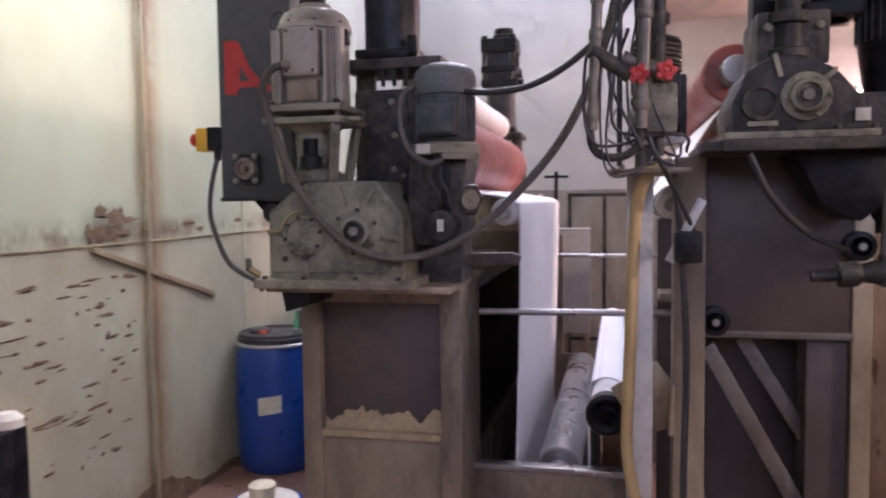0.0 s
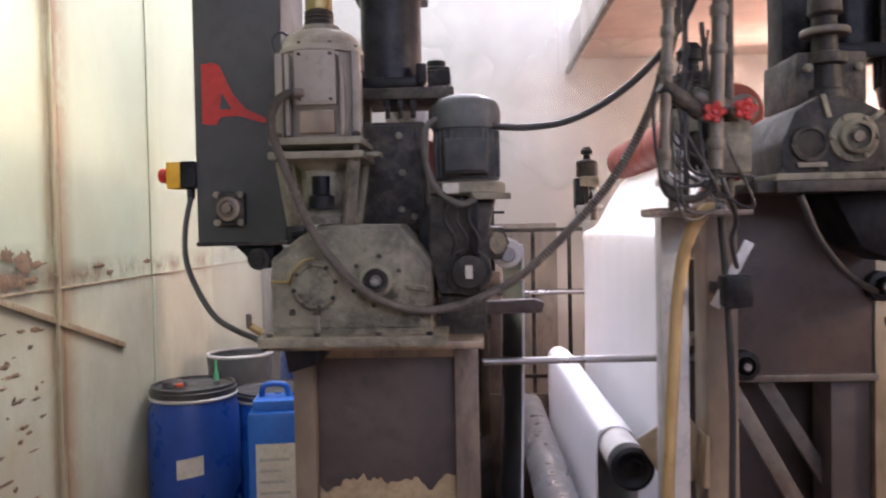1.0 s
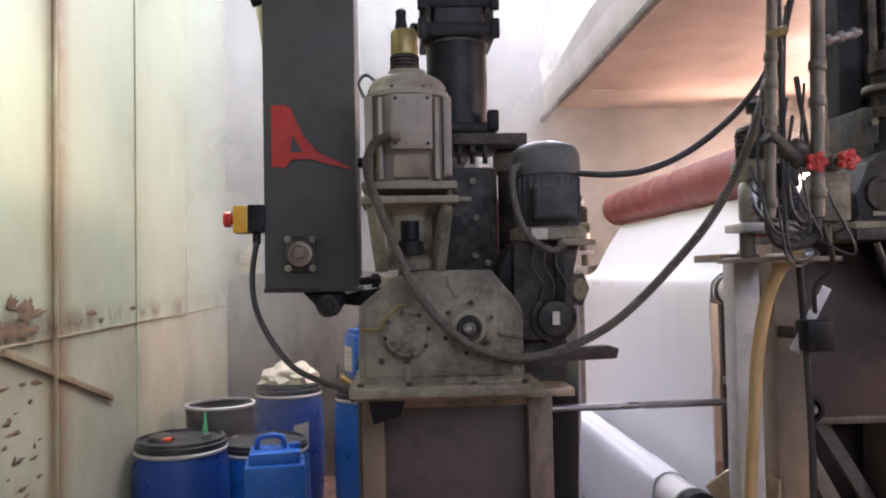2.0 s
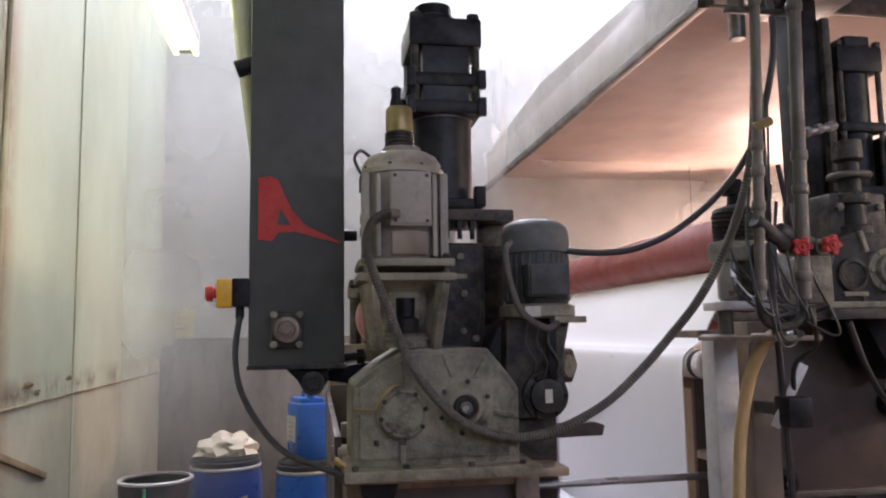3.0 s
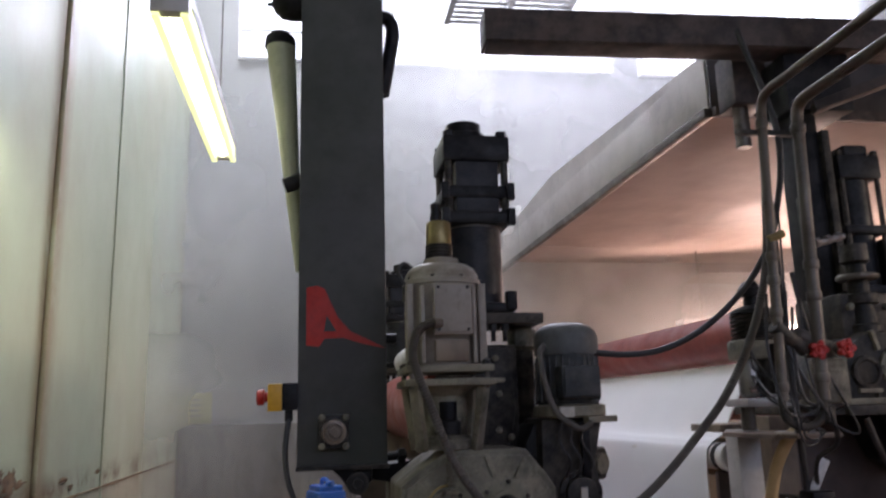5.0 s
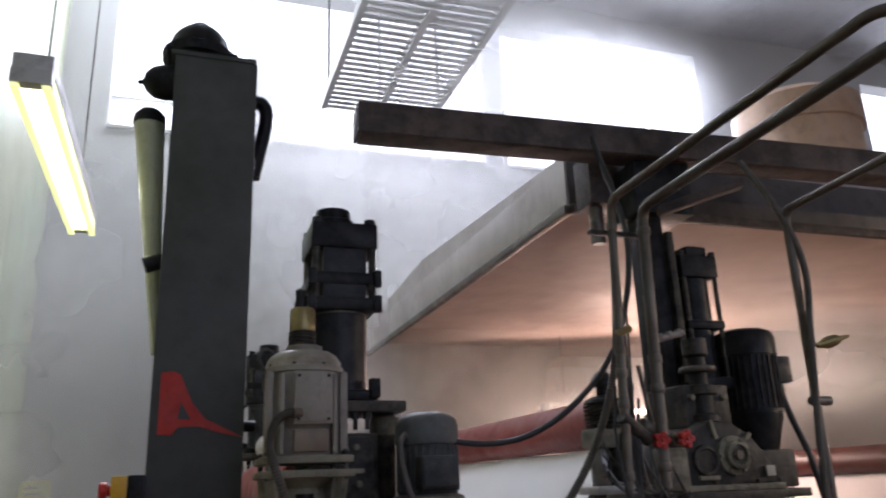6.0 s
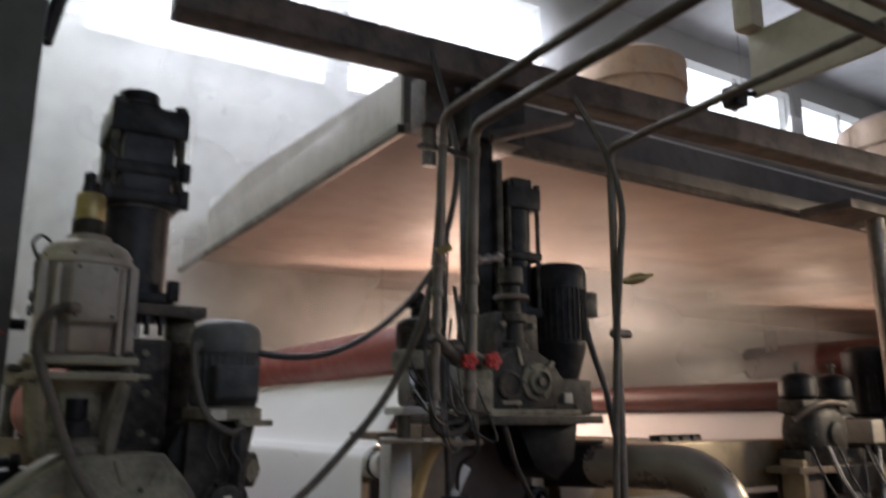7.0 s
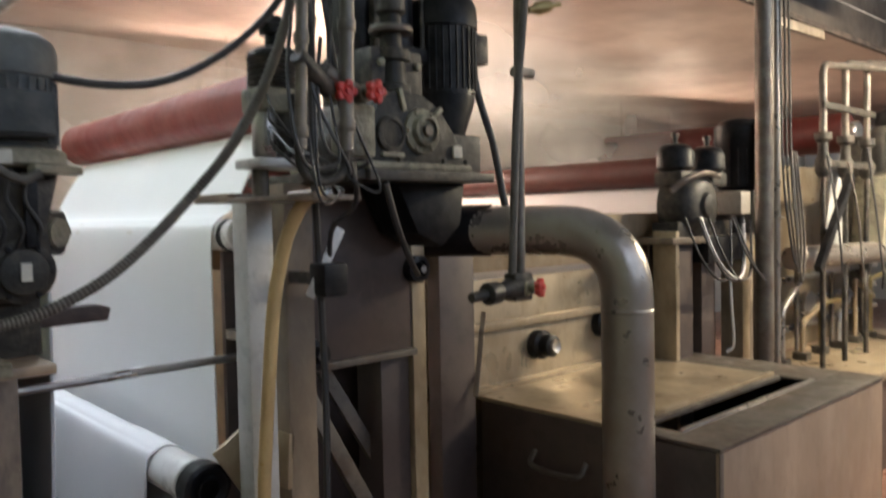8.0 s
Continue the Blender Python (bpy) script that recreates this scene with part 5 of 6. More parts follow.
def regulator():
    cx, cy = 0.09, 2.1
    t = thing("pressure_regulator", (cx, cy, 1.7), "dark finned pressure regulator on a pale post", "regulator")
    for k in range(6):
        part("fin", lathe((cx, cy, 1.955 + k * 0.0125), (cx, cy, 3), [(0, 0.064), (0.006, 0.066), (0.008, 0.052), (0.0125, 0.052)], 24), M_GEAR_DARK, t)
    part("dome", lathe((cx, cy, 2.03), (cx, cy, 3), [(0, 0.064), (0.01, 0.06), (0.02, 0.04), (0.024, 0.022), (0.05, 0.02), (0.052, 0.034), (0.075, 0.036), (0.08, 0.03), (0.095, 0.02)], 24), M_BLACK, t)
    part("body", box(cx - 0.066, cx + 0.05, cy - 0.05, cy + 0.05, 1.895, 1.955, 0.012), M_GEAR, t)
    part("bowl", lathe((cx - 0.042, cy - 0.015, 1.79), (cx - 0.042, cy - 0.015, 3), [(0, 0.022), (0.008, 0.028), (0.095, 0.028), (0.105, 0.022)], 24), M_STEEL, t, "pale metal filter bowl")
    part("bowl", lathe((cx + 0.012, cy - 0.03, 1.8), (cx + 0.012, cy - 0.03, 3), [(0, 0.02), (0.008, 0.025), (0.085, 0.025), (0.095, 0.02)], 24), M_GEAR_DARK, t)
    part("side_block", box(cx + 0.02, cx + 0.075, cy - 0.045, cy + 0.045, 1.77, 1.945, 0.01), M_BLACK, t)
    part("solenoid", box(cx + 0.012, cx + 0.055, cy - 0.09, cy - 0.045, 1.875, 1.94, 0.006), M_BLACK, t)
    part("solenoid", box(cx + 0.012, cx + 0.055, cy - 0.09, cy - 0.045, 1.79, 1.85, 0.006), M_BLACK, t)
    part("foot", box(cx - 0.08, cx + 0.07, cy - 0.06, cy + 0.06, 1.765, 1.788, 0.005), M_ALU, t)
    part("stem", rod((cx - 0.035, cy + 0.02, 1.7), (cx - 0.035, cy + 0.02, 1.77), 0.02), M_STEEL_DULL, t)
    for z0, x1 in ((1.93, -0.03), (1.85, 0.0), (1.9, 0.03)):
        part("air_line", hose([(cx - 0.05, cy - 0.05, z0), (cx - 0.06, cy - 0.09, z0 - 0.04), (cx + x1, cy - 0.12, z0 - 0.1), (cx + 0.05, cy - 0.09, z0 - 0.12), (cx + 0.06, cy - 0.05, z0 - 0.09)], 0.0035, 8), M_RUBBER_BLACK, t)
    return t


post = thing("pale_post", (0.05, 2.155, FLOOR), "pale grey upright post beside the amber hose", "post")
part("upright", box(0.015, 0.085, 2.12, 2.19, FLOOR, 1.7, 0.004), M_ALU, post)
right_stand()
gearbox_right()
motor_black()
actuator_right()
near_regulator = regulator()
copy_thing(near_regulator, pose(0.19, 4.6, 1.7, 0, 0, 180))
copy_thing(post, pose(0.2, 4.6, FLOOR, 0, 0, 180))

amber = thing("amber_hose", (0.12, 2.05, FLOOR), "amber rubber hose hanging in front of the post", "hose")
part("hose", hose([(0.1, 1.93, 1.7), (0.075, 1.94, 1.695), (0.05, 1.955, 1.655), (0.036, 1.99, 1.58), (0.03, 2.03, 1.45), (0.026, 2.05, 1.3), (0.02, 2.07, 1.1), (0.016, 2.075, 0.95), (0.035, 2.08, 0.82), (0.075, 2.09, 0.7), (0.12, 2.1, FLOOR + 0.03)], 0.016, 14), M_YELLOW_HOSE, amber)
part("clip", rod((0.1, 1.93, 1.7), (0.12, 1.925, 1.703), 0.021), M_STEEL, amber)


# ---- pipe stand with red valves ----
def valve(parent, x, y, z, to, mat):
    v = part("valve", lathe((x, y, z), to, [(0, 0.018), (0.03, 0.018), (0.032, 0.01), (0.05, 0.01)], 14), M_GEAR, parent)
    d = (Vector(to) - Vector((x, y, z))).normalized()
    c = Vector((x, y, z)) + d * 0.05
    bm = lathe(c, c + d, [(0, 0.012), (0.003, 0.017), (0.016, 0.017), (0.02, 0.012), (0.018, 0.006), (0.023, 0.005)], 18)
    q = d.to_track_quat("Z", "Y").to_matrix()
    for k in range(5):
        p = c + q @ Vector((0.016 * math.cos(k * math.tau / 5), 0.016 * math.sin(k * math.tau / 5), 0.002))
        lathe(p, p + d, [(0, 0.006), (0.002, 0.0085), (0.014, 0.0085), (0.016, 0.006)], 10, bm)
    part("handle", bm, mat, v, "red valve knob")


pipes = thing("pipe_stand", (0.0, 1.75, 1.66), "pair of grey steam pipes with red valve knobs", "pipes")
part("pipe", bent_pipe([(-0.066, 1.75, 1.78), (-0.034, 1.75, 2.56), (-0.03, 0.83, 2.58), (0.9, 0.8, 2.56), (1.6, 0.8, 2.56)], 0.0122, 0.05), M_STEEL_DULL, pipes)
part("pipe", bent_pipe([(0.042, 1.75, 1.78), (0.066, 1.75, 2.545), (0.075, 0.89, 2.565), (0.9, 0.86, 2.545), (1.6, 0.86, 2.545)], 0.0152, 0.05), M_STEEL_DULL, pipes)
part("u_bend", hose([(-0.07, 1.75, 1.79), (-0.065, 1.75, 1.745), (-0.04, 1.75, 1.72), (0.005, 1.75, 1.72), (0.035, 1.75, 1.745), (0.04, 1.75, 1.79)], 0.0095, 14), M_GEAR_DARK, pipes)
for x, r in ((-0.066, 0.0158), (0.042, 0.0192)):
    for z in ((1.8, 1.98, 2.06, 2.12, 2.47) if x < 0 else (1.82, 2.02, 2.1, 2.46)):
        part("collar", lathe((x + (z - 1.78) * (0.041 if x < 0 else 0.032), 1.75, z), (x + (z - 1.78) * (0.041 if x < 0 else 0.032), 1.75, 3), [(0, r * 0.9), (0.004, r), (0.02, r), (0.024, r * 0.9)], 14), M_STEEL_DULL, pipes)
part("pipe", rod((-0.005, 1.8, 1.7), (-0.005, 1.8, 2.5), 0.0065), M_RUBBER_BLACK, pipes)
part("pipe", rod((0.08, 1.79, 1.72), (0.085, 1.8, 2.3), 0.014), M_GEAR_DARK, pipes)
valve(pipes, 0.045, 1.8, 1.9, (0.02, 1.6, 1.895), M_RED_PLASTIC)
valve(pipes, 0.09, 1.775, 1.9, (0.1, 1.6, 1.9), M_RED_PLASTIC)
part("tee", rod((-0.07, 1.75, 1.96), (0.02, 1.77, 1.9), 0.018), M_GEAR_DARK, pipes)
part("tee", rod((0.0, 1.77, 1.94), (0.1, 1.78, 1.9), 0.02), M_STEEL_DULL, pipes)
part("body", box(0.05, 0.12, 1.75, 1.82, 1.77, 1.88, 0.01), M_GEAR, pipes)
part("cross_clamp", bar((-0.1, 1.77, 2.465), (0.07, 1.77, 2.465), 0.02, 0.012), M_GEAR_DARK, pipes)
tap = part("tap", rod((0.05, 1.75, 2.16), (0.15, 1.745, 2.185), 0.008, seg=10), M_STEEL, pipes, "silver tap")
for k in (0.07, 0.1, 0.13):
    part("nut", lathe((k, 1.749, 2.162 + (k - 0.05) * 0.25), (k + 0.1, 1.744, 2.187 + (k - 0.05) * 0.25), [(0, 0.013), (0.012, 0.013)], 6), M_STEEL, tap)
part("small_valve", rod((-0.06, 1.745, 2.175), (-0.02, 1.74, 2.19), 0.011, seg=8), M_BRASS, pipes)
part("bracket", box(-0.03, 0.16, 1.86, 2.12, 1.684, 1.696, 0.002), M_FRAME, pipes)
part("stay", rod((0.0, 1.8, 1.696), (0.0, 1.9, 1.696), 0.008), M_FRAME, pipes)
for k in range(7):
    rr = random.Random(40 + k)
    x0, x1 = rr.uniform(-0.06, 0.1), rr.uniform(-0.04, 0.16)
    part("wire", hose([(x0, 1.79, rr.uniform(2.0, 2.3)), (x0 - 0.03, 1.76, 1.9), (x0 + rr.uniform(-0.05, 0.05), 1.74, rr.uniform(1.68, 1.78)), (x1, 1.8, rr.uniform(1.7, 1.8)), (x1 + 0.02, 1.95, rr.uniform(1.72, 1.86))], rr.choice((0.0028, 0.004)), 8), M_RUBBER_BLACK, pipes)
part("wire", hose([(0.03, 1.8, 2.1), (0.05, 1.76, 1.8), (0.1, 1.8, 1.68), (0.14, 1.95, 1.62), (0.2, 2.05, 1.5)], 0.006, 8), M_RUBBER_BLACK, pipes)
part("hanging_cable", hose([(0.13, 2.0, 1.69), (0.15, 2.02, 1.5), (0.165, 2.03, 1.2), (0.16, 2.03, 0.8), (0.17, 2.05, FLOOR + 0.02)], 0.009, 8), M_RUBBER_BLACK, pipes)

pipes3 = thing("pipe_drop", (0.55, 1.72, 1.4), "thin grey pipe drop with a cable and a red valve", "pipes")
part("pipe", bent_pipe([(0.575, 1.76, 1.45), (0.597, 1.77, 2.585), (0.6, 0.9, 2.62)], 0.0125, 0.04), M_STEEL_DULL, pipes3)
part("pipe", hose([(0.575, 1.9, 2.8), (0.585, 1.78, 2.58), (0.615, 1.75, 2.4), (0.585, 1.74, 2.2), (0.56, 1.75, 1.9), (0.545, 1.76, 1.5)], 0.0105, 10), M_RUBBER, pipes3)
part("nozzle", lathe((0.62, 1.76, 2.16), (0.73, 1.74, 2.19), [(0, 0.008), (0.02, 0.012), (0.03, 0.018), (0.07, 0.016), (0.075, 0.008), (0.11, 0.005)], 12), M_BRASS, pipes3)
valve(pipes3, 0.565, 1.76, 1.46, (0.61, 1.62, 1.47), M_RED_PLASTIC)
part("manifold", lathe((0.4, 1.76, 1.45), (0.63, 1.76, 1.47), [(0, 0.012), (0.05, 0.014), (0.055, 0.028), (0.09, 0.028), (0.1, 0.02), (0.15, 0.03), (0.2, 0.03), (0.21, 0.015)], 14), M_GEAR_DARK, pipes3)
part("saddle", box(0.535, 0.6, 1.74, 1.78, 1.43, 1.5, 0.006), M_GEAR_DARK, pipes3)
part("clamp", rod((0.56, 1.76, 2.0), (0.63, 1.76, 2.0), 0.014, seg=10), M_STEEL_DULL, pipes3)

# ---- beam and exhaust hood ----
bmz = thing("roof_beam", (-0.66, 2.12, 2.86), "dark rusty steel channel beam over the machine", "beam")
part("web_plate", box(-0.66, 4.6, 2.165, 2.18, 2.888, 2.965, 0), M_BEAM, bmz)
part("flange", box(-0.66, 4.6, 2.13, 2.225, 2.873, 2.888, 0.002), M_BEAM, bmz)
part("flange", box(-0.66, 4.6, 2.13, 2.225, 2.965, 2.98, 0.002), M_BEAM, bmz)
part("face_plate", box(-0.663, 4.6, 2.12, 2.13, 2.875, 2.978, 0.002), M_BEAM, bmz)
part("end_plate", box(-0.672, -0.662, 2.12, 2.225, 2.875, 2.978, 0.002), M_BEAM, bmz)
part("hanger_plate", box(0.3, 0.52, 2.16, 2.36, 2.68, 2.873, 0.004), M_BLACK, bmz)
part("hanger_box", box(0.2, 0.32, 2.3, 2.42, 2.76, 2.95, 0.004), M_BEAM, bmz)
part("stub_pipe", rod((0.245, 2.36, 2.62), (0.245, 2.36, 2.78), 0.026), M_STEEL_DULL, bmz)
part("strut", bar((0.34, 2.1, 2.66), (0.62, 2.02, 2.75), 0.05, 0.03), M_BEAM, bmz)
bmz.rotation_euler.z = radians(-3.0)

hood = thing("exhaust_hood", (0.26, 2.5, 2.8), "large stained sheet-metal exhaust hood over the washing range", "hood")
HX0, HX1, HY0, HY1, HZ = 0.26, 12.0, 2.5, 6.38, 2.81
# front fascia sheets are much darker than the other hood sheets
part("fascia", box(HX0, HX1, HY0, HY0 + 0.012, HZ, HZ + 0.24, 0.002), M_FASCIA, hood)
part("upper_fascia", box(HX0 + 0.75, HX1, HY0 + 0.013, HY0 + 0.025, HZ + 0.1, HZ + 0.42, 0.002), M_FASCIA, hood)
part("fascia", box(HX0, HX0 + 0.012, HY0 + 0.026, HY1 - 0.012, HZ, HZ + 0.24, 0.002), M_HOOD, hood)
part("fascia", box(HX0, HX1, HY1 - 0.012, HY1, HZ, HZ + 0.24, 0.002), M_HOOD, hood)
part("gutter", box(HX0 - 0.03, HX0, HY0, HY1, HZ - 0.006, HZ + 0.03, 0.003), M_STEEL_DULL, hood)
part("gutter", box(HX0, HX1, HY0 - 0.03, HY0, HZ - 0.006, HZ + 0.03, 0.003), M_BEAM, hood)
ym = (HY0 + HY1) / 2
for y0, z0 in ((HY0, HZ + 0.24), (HY1, HZ + 0.24)):
    for k in range(12):
        x0, x1 = HX0 + (HX1 - HX0) * k / 12, HX0 + (HX1 - HX0) * (k + 1) / 12 - 0.006
        bm = bmesh.new()
        lo = [bm.verts.new(p) for p in ((x0, y0, z0), (x1, y0, z0), (x1, ym, HZ + 0.36), (x0, ym, HZ + 0.36))]
        hi = [bm.verts.new(v.co + Vector((0, 0, 0.012))) for v in lo]
        bm.faces.new(lo[::-1])
        bm.faces.new(hi)
        for a in range(4):
            b = (a + 1) % 4
            bm.faces.new((lo[a], lo[b], hi[b], hi[a]))
        part("roof_sheet", bm, M_HOOD, hood)
bm = bmesh.new()
for x in (HX0, HX0 + 0.012):
    bm.faces.new([bm.verts.new((x, y, z)) for y, z in ((HY0, HZ + 0.24), (HY1, HZ + 0.24), (ym, HZ + 0.36))])
part("gable", bm, M_HOOD, hood)
part("lining", box(HX0 + 0.014, HX1, HY0 + 0.014, HY1 - 0.014, HZ + 0.1, HZ + 0.11, 0.002), M_HOOD_IN, hood)


def flue(x, y, z, r, h):
    t = thing("exhaust_flue", (x, y, z), "short exhaust flue on the hood roof, orange light in its colour", "flue", "exhaust flues")
    part("flue_body", lathe((x, y, z), (x, y, z + 9), [(0, r * 0.92), (h * 0.8, r * 0.92), (h * 0.8, r), (h * 0.95, r), (h, r * 0.8)], 32), M_FLUE, t)
    part("band", lathe((x, y, z + h * 0.4), (x, y, z + 9), [(0, r * 0.94), (0.02, r * 0.94)], 32), M_STEEL_DULL, t)


flue(2.98, 3.95, 3.05, 0.44, 1.32)
flue(6.9, 3.95, 3.05, 0.6, 1.65)

duct = thing("cable_duct", (1.0, 0.8, 2.62), "beige painted overhead duct with a dark open end", "duct")
part("side", box(0.745, 0.76, 0.0, 1.35, 2.635, 2.83, 0.003), M_DUCT, duct)
part("corner_post", box(0.7, 0.755, 1.3, 1.36, 2.832, 3.25, 0.004), M_DUCT, duct)
part("top", box(0.7, 1.54, 0.0, 1.36, 3.25, 3.29, 0.004), M_BEAM, duct)
# dark sheet set behind the opening for the shade inside
part("back", box(1.0, 1.02, 0.0, 1.3, 2.832, 3.25, 0.002), M_BEAM, duct)
part("clamp", box(0.66, 0.71, 1.34, 1.39, 2.6, 2.66, 0.004), M_BLACK, duct)
part("stay", bar((0.6, 1.36, 2.61), (0.75, 1.345, 2.65), 0.016, 0.016), M_BLACK, duct)
part("brace", bar((0.755, 0.5, 2.83), (0.99, 0.9, 3.2), 0.012, 0.02), M_STEEL_DULL, duct)
for x in (0.72, 1.51):
    part("hanger", rod((x, 1.33, 3.29), (x, 1.33, 6.75), 0.01, seg=8), M_STEEL_DULL, duct)

# ---- washing range to the right ----
wb = thing("washing_box", (2.0, 3.4, FLOOR), "stained stainless steel washing machine box", "machine")
part("front_panel", box(0.9, 2.82, 2.55, 2.565, FLOOR, 1.4, 0.003), M_CREAM, wb)
part("top_beam", box(0.75, 2.6, 2.5, 2.64, 1.43, 1.645, 0.006), M_CREAM, wb)
part("ledge", box(0.9, 2.82, 2.52, 2.552, 1.2, 1.23, 0.004), M_CREAM, wb)
part("ledge", box(0.9, 2.82, 2.5, 2.552, 0.96, 0.985, 0.004), M_CREAM, wb)
part("end_panel", box(0.9, 0.915, 2.565, 4.3, FLOOR, 1.4, 0.003), M_CREAM, wb)
part("back_panel", box(0.9, 2.82, 4.3, 4.315, FLOOR, 1.62, 0.003), M_CREAM, wb)
part("lid", box(0.92, 2.8, 2.64, 4.3, 1.585, 1.6, 0.003), M_CREAM, wb)
for x, z in ((1.56, 1.11), (2.0, 1.15)):
    k = part("hand_knob", lathe((x, 2.55, z), (x, 2, z), [(0, 0.06), (0.04, 0.06), (0.05, 0.045), (0.09, 0.045), (0.1, 0.03)], 24), M_BLACK, wb)
    part("knob_face", lathe((x, 2.452, z), (x, 2, z), [(0, 0.03), (0.01, 0.028), (0.004, 0.018)], 20), M_STEEL, k)
# dark strip painted for the shade behind the bent pipe and stand
part("dark_bay", box(2.02, 2.82, 2.544, 2.549, 0.99, 1.4, 0.001), M_PANEL, wb)
part("tray", bar((1.05, 2.4, 1.0), (1.2, 2.5, 1.28), 0.02, 0.012), M_FRAME, wb)
vt = part("vent", box(2.05, 2.4, 3.0, 3.05, 1.6, 1.66, 0.006), M_BLACK, wb)
for k in range(4):
    part("slot", box(2.08 + 0.085 * k, 2.13 + 0.085 * k, 2.99, 3.0, 1.615, 1.65, 0), M_PAPER, vt)

tank = thing("dosing_tank", (1.75, 2.0, FLOOR), "grey-brown steel tank with an open slot in its top", "tank")
TX0, TX1, TY0, TY1, TZ = 1.17, 2.52, 1.54, 2.49, 0.95
part("front_wall", box(TX0, TX1, TY0, TY0 + 0.012, FLOOR, TZ, 0.003), M_TANK_LIT, tank)
part("corner_seam", box(TX0 - 0.006, TX0 + 0.016, TY0 - 0.005, TY0 - 0.001, FLOOR, TZ, 0.001), M_STEEL_DULL, tank)
# ends and back use a darker colour than the front
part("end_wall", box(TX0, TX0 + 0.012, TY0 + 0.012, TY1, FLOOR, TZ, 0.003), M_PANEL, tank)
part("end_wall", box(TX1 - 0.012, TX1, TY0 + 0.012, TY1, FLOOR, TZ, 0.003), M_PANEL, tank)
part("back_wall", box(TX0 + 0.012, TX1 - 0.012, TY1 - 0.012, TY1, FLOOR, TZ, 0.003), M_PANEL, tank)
part("lid", box(TX0 - 0.01, TX1 - 0.26, 1.89, TY1 + 0.01, TZ + 0.004, TZ + 0.02, 0.003), M_CREAM, tank)
part("lid_rim", box(TX0 + 0.1, TX1 - 0.26, 1.865, 1.888, TZ + 0.006, TZ + 0.03, 0.003), M_CREAM, tank)
part("lid_rim", box(TX0 + 0.1, TX1 - 0.26, 1.84, 1.862, TZ, TZ + 0.018, 0.003), M_STEEL_DULL, tank)
part("front_strip", box(TX0 - 0.005, TX1 + 0.005, TY0 - 0.006, 1.7, TZ + 0.004, TZ + 0.016, 0.003), M_STEEL_DULL, tank)
part("end_strip", box(TX1 - 0.26, TX1, 1.701, 2.49, TZ + 0.004, TZ + 0.016, 0.003), M_STEEL_DULL, tank)
part("end_strip", box(TX0, TX0 + 0.08, 1.701, 1.886, TZ + 0.004, TZ + 0.016, 0.003), M_STEEL_DULL, tank)
part("lip", box(TX0 + 0.08, TX1 - 0.26, 1.701, 1.72, TZ, TZ + 0.022, 0.002), M_STEEL, tank)
part("liquor", box(TX0 + 0.012, TX1 - 0.012, TY0 + 0.012, TY1 - 0.012, 0.6, 0.62, 0), M_BLACK, tank)
part("handle", hose([(TX0 - 0.01, 2.0, 0.82), (TX0 - 0.05, 2.02, 0.78), (TX0 - 0.05, 2.2, 0.78), (TX0 - 0.01, 2.22, 0.82)], 0.009, 10), M_STEEL_DULL, tank)

bp = thing("bent_pipe", (1.0, 1.76, FLOOR), "thick grey steel pipe bending down to the floor", "pipe")
part("pipe", bent_pipe([(0.7, 2.28, 1.6), (0.84, 2.1, 1.6), (0.985, 1.72, 1.595), (0.985, 1.72, FLOOR)], 0.074, 0.2, 28), M_PIPE, bp)
part("weld", lathe((0.985, 1.72, 1.365), (0.985, 1.72, 3), [(0, 0.0745), (0.004, 0.077), (0.009, 0.0745)], 28), M_PIPE, bp)
part("dark_end", bent_pipe([(0.6, 2.4, 1.6), (0.8, 2.15, 1.6), (0.835, 2.105, 1.6)], 0.08, 0.04, 28), M_BLACK, bp, "thicker black upper end of the pipe")


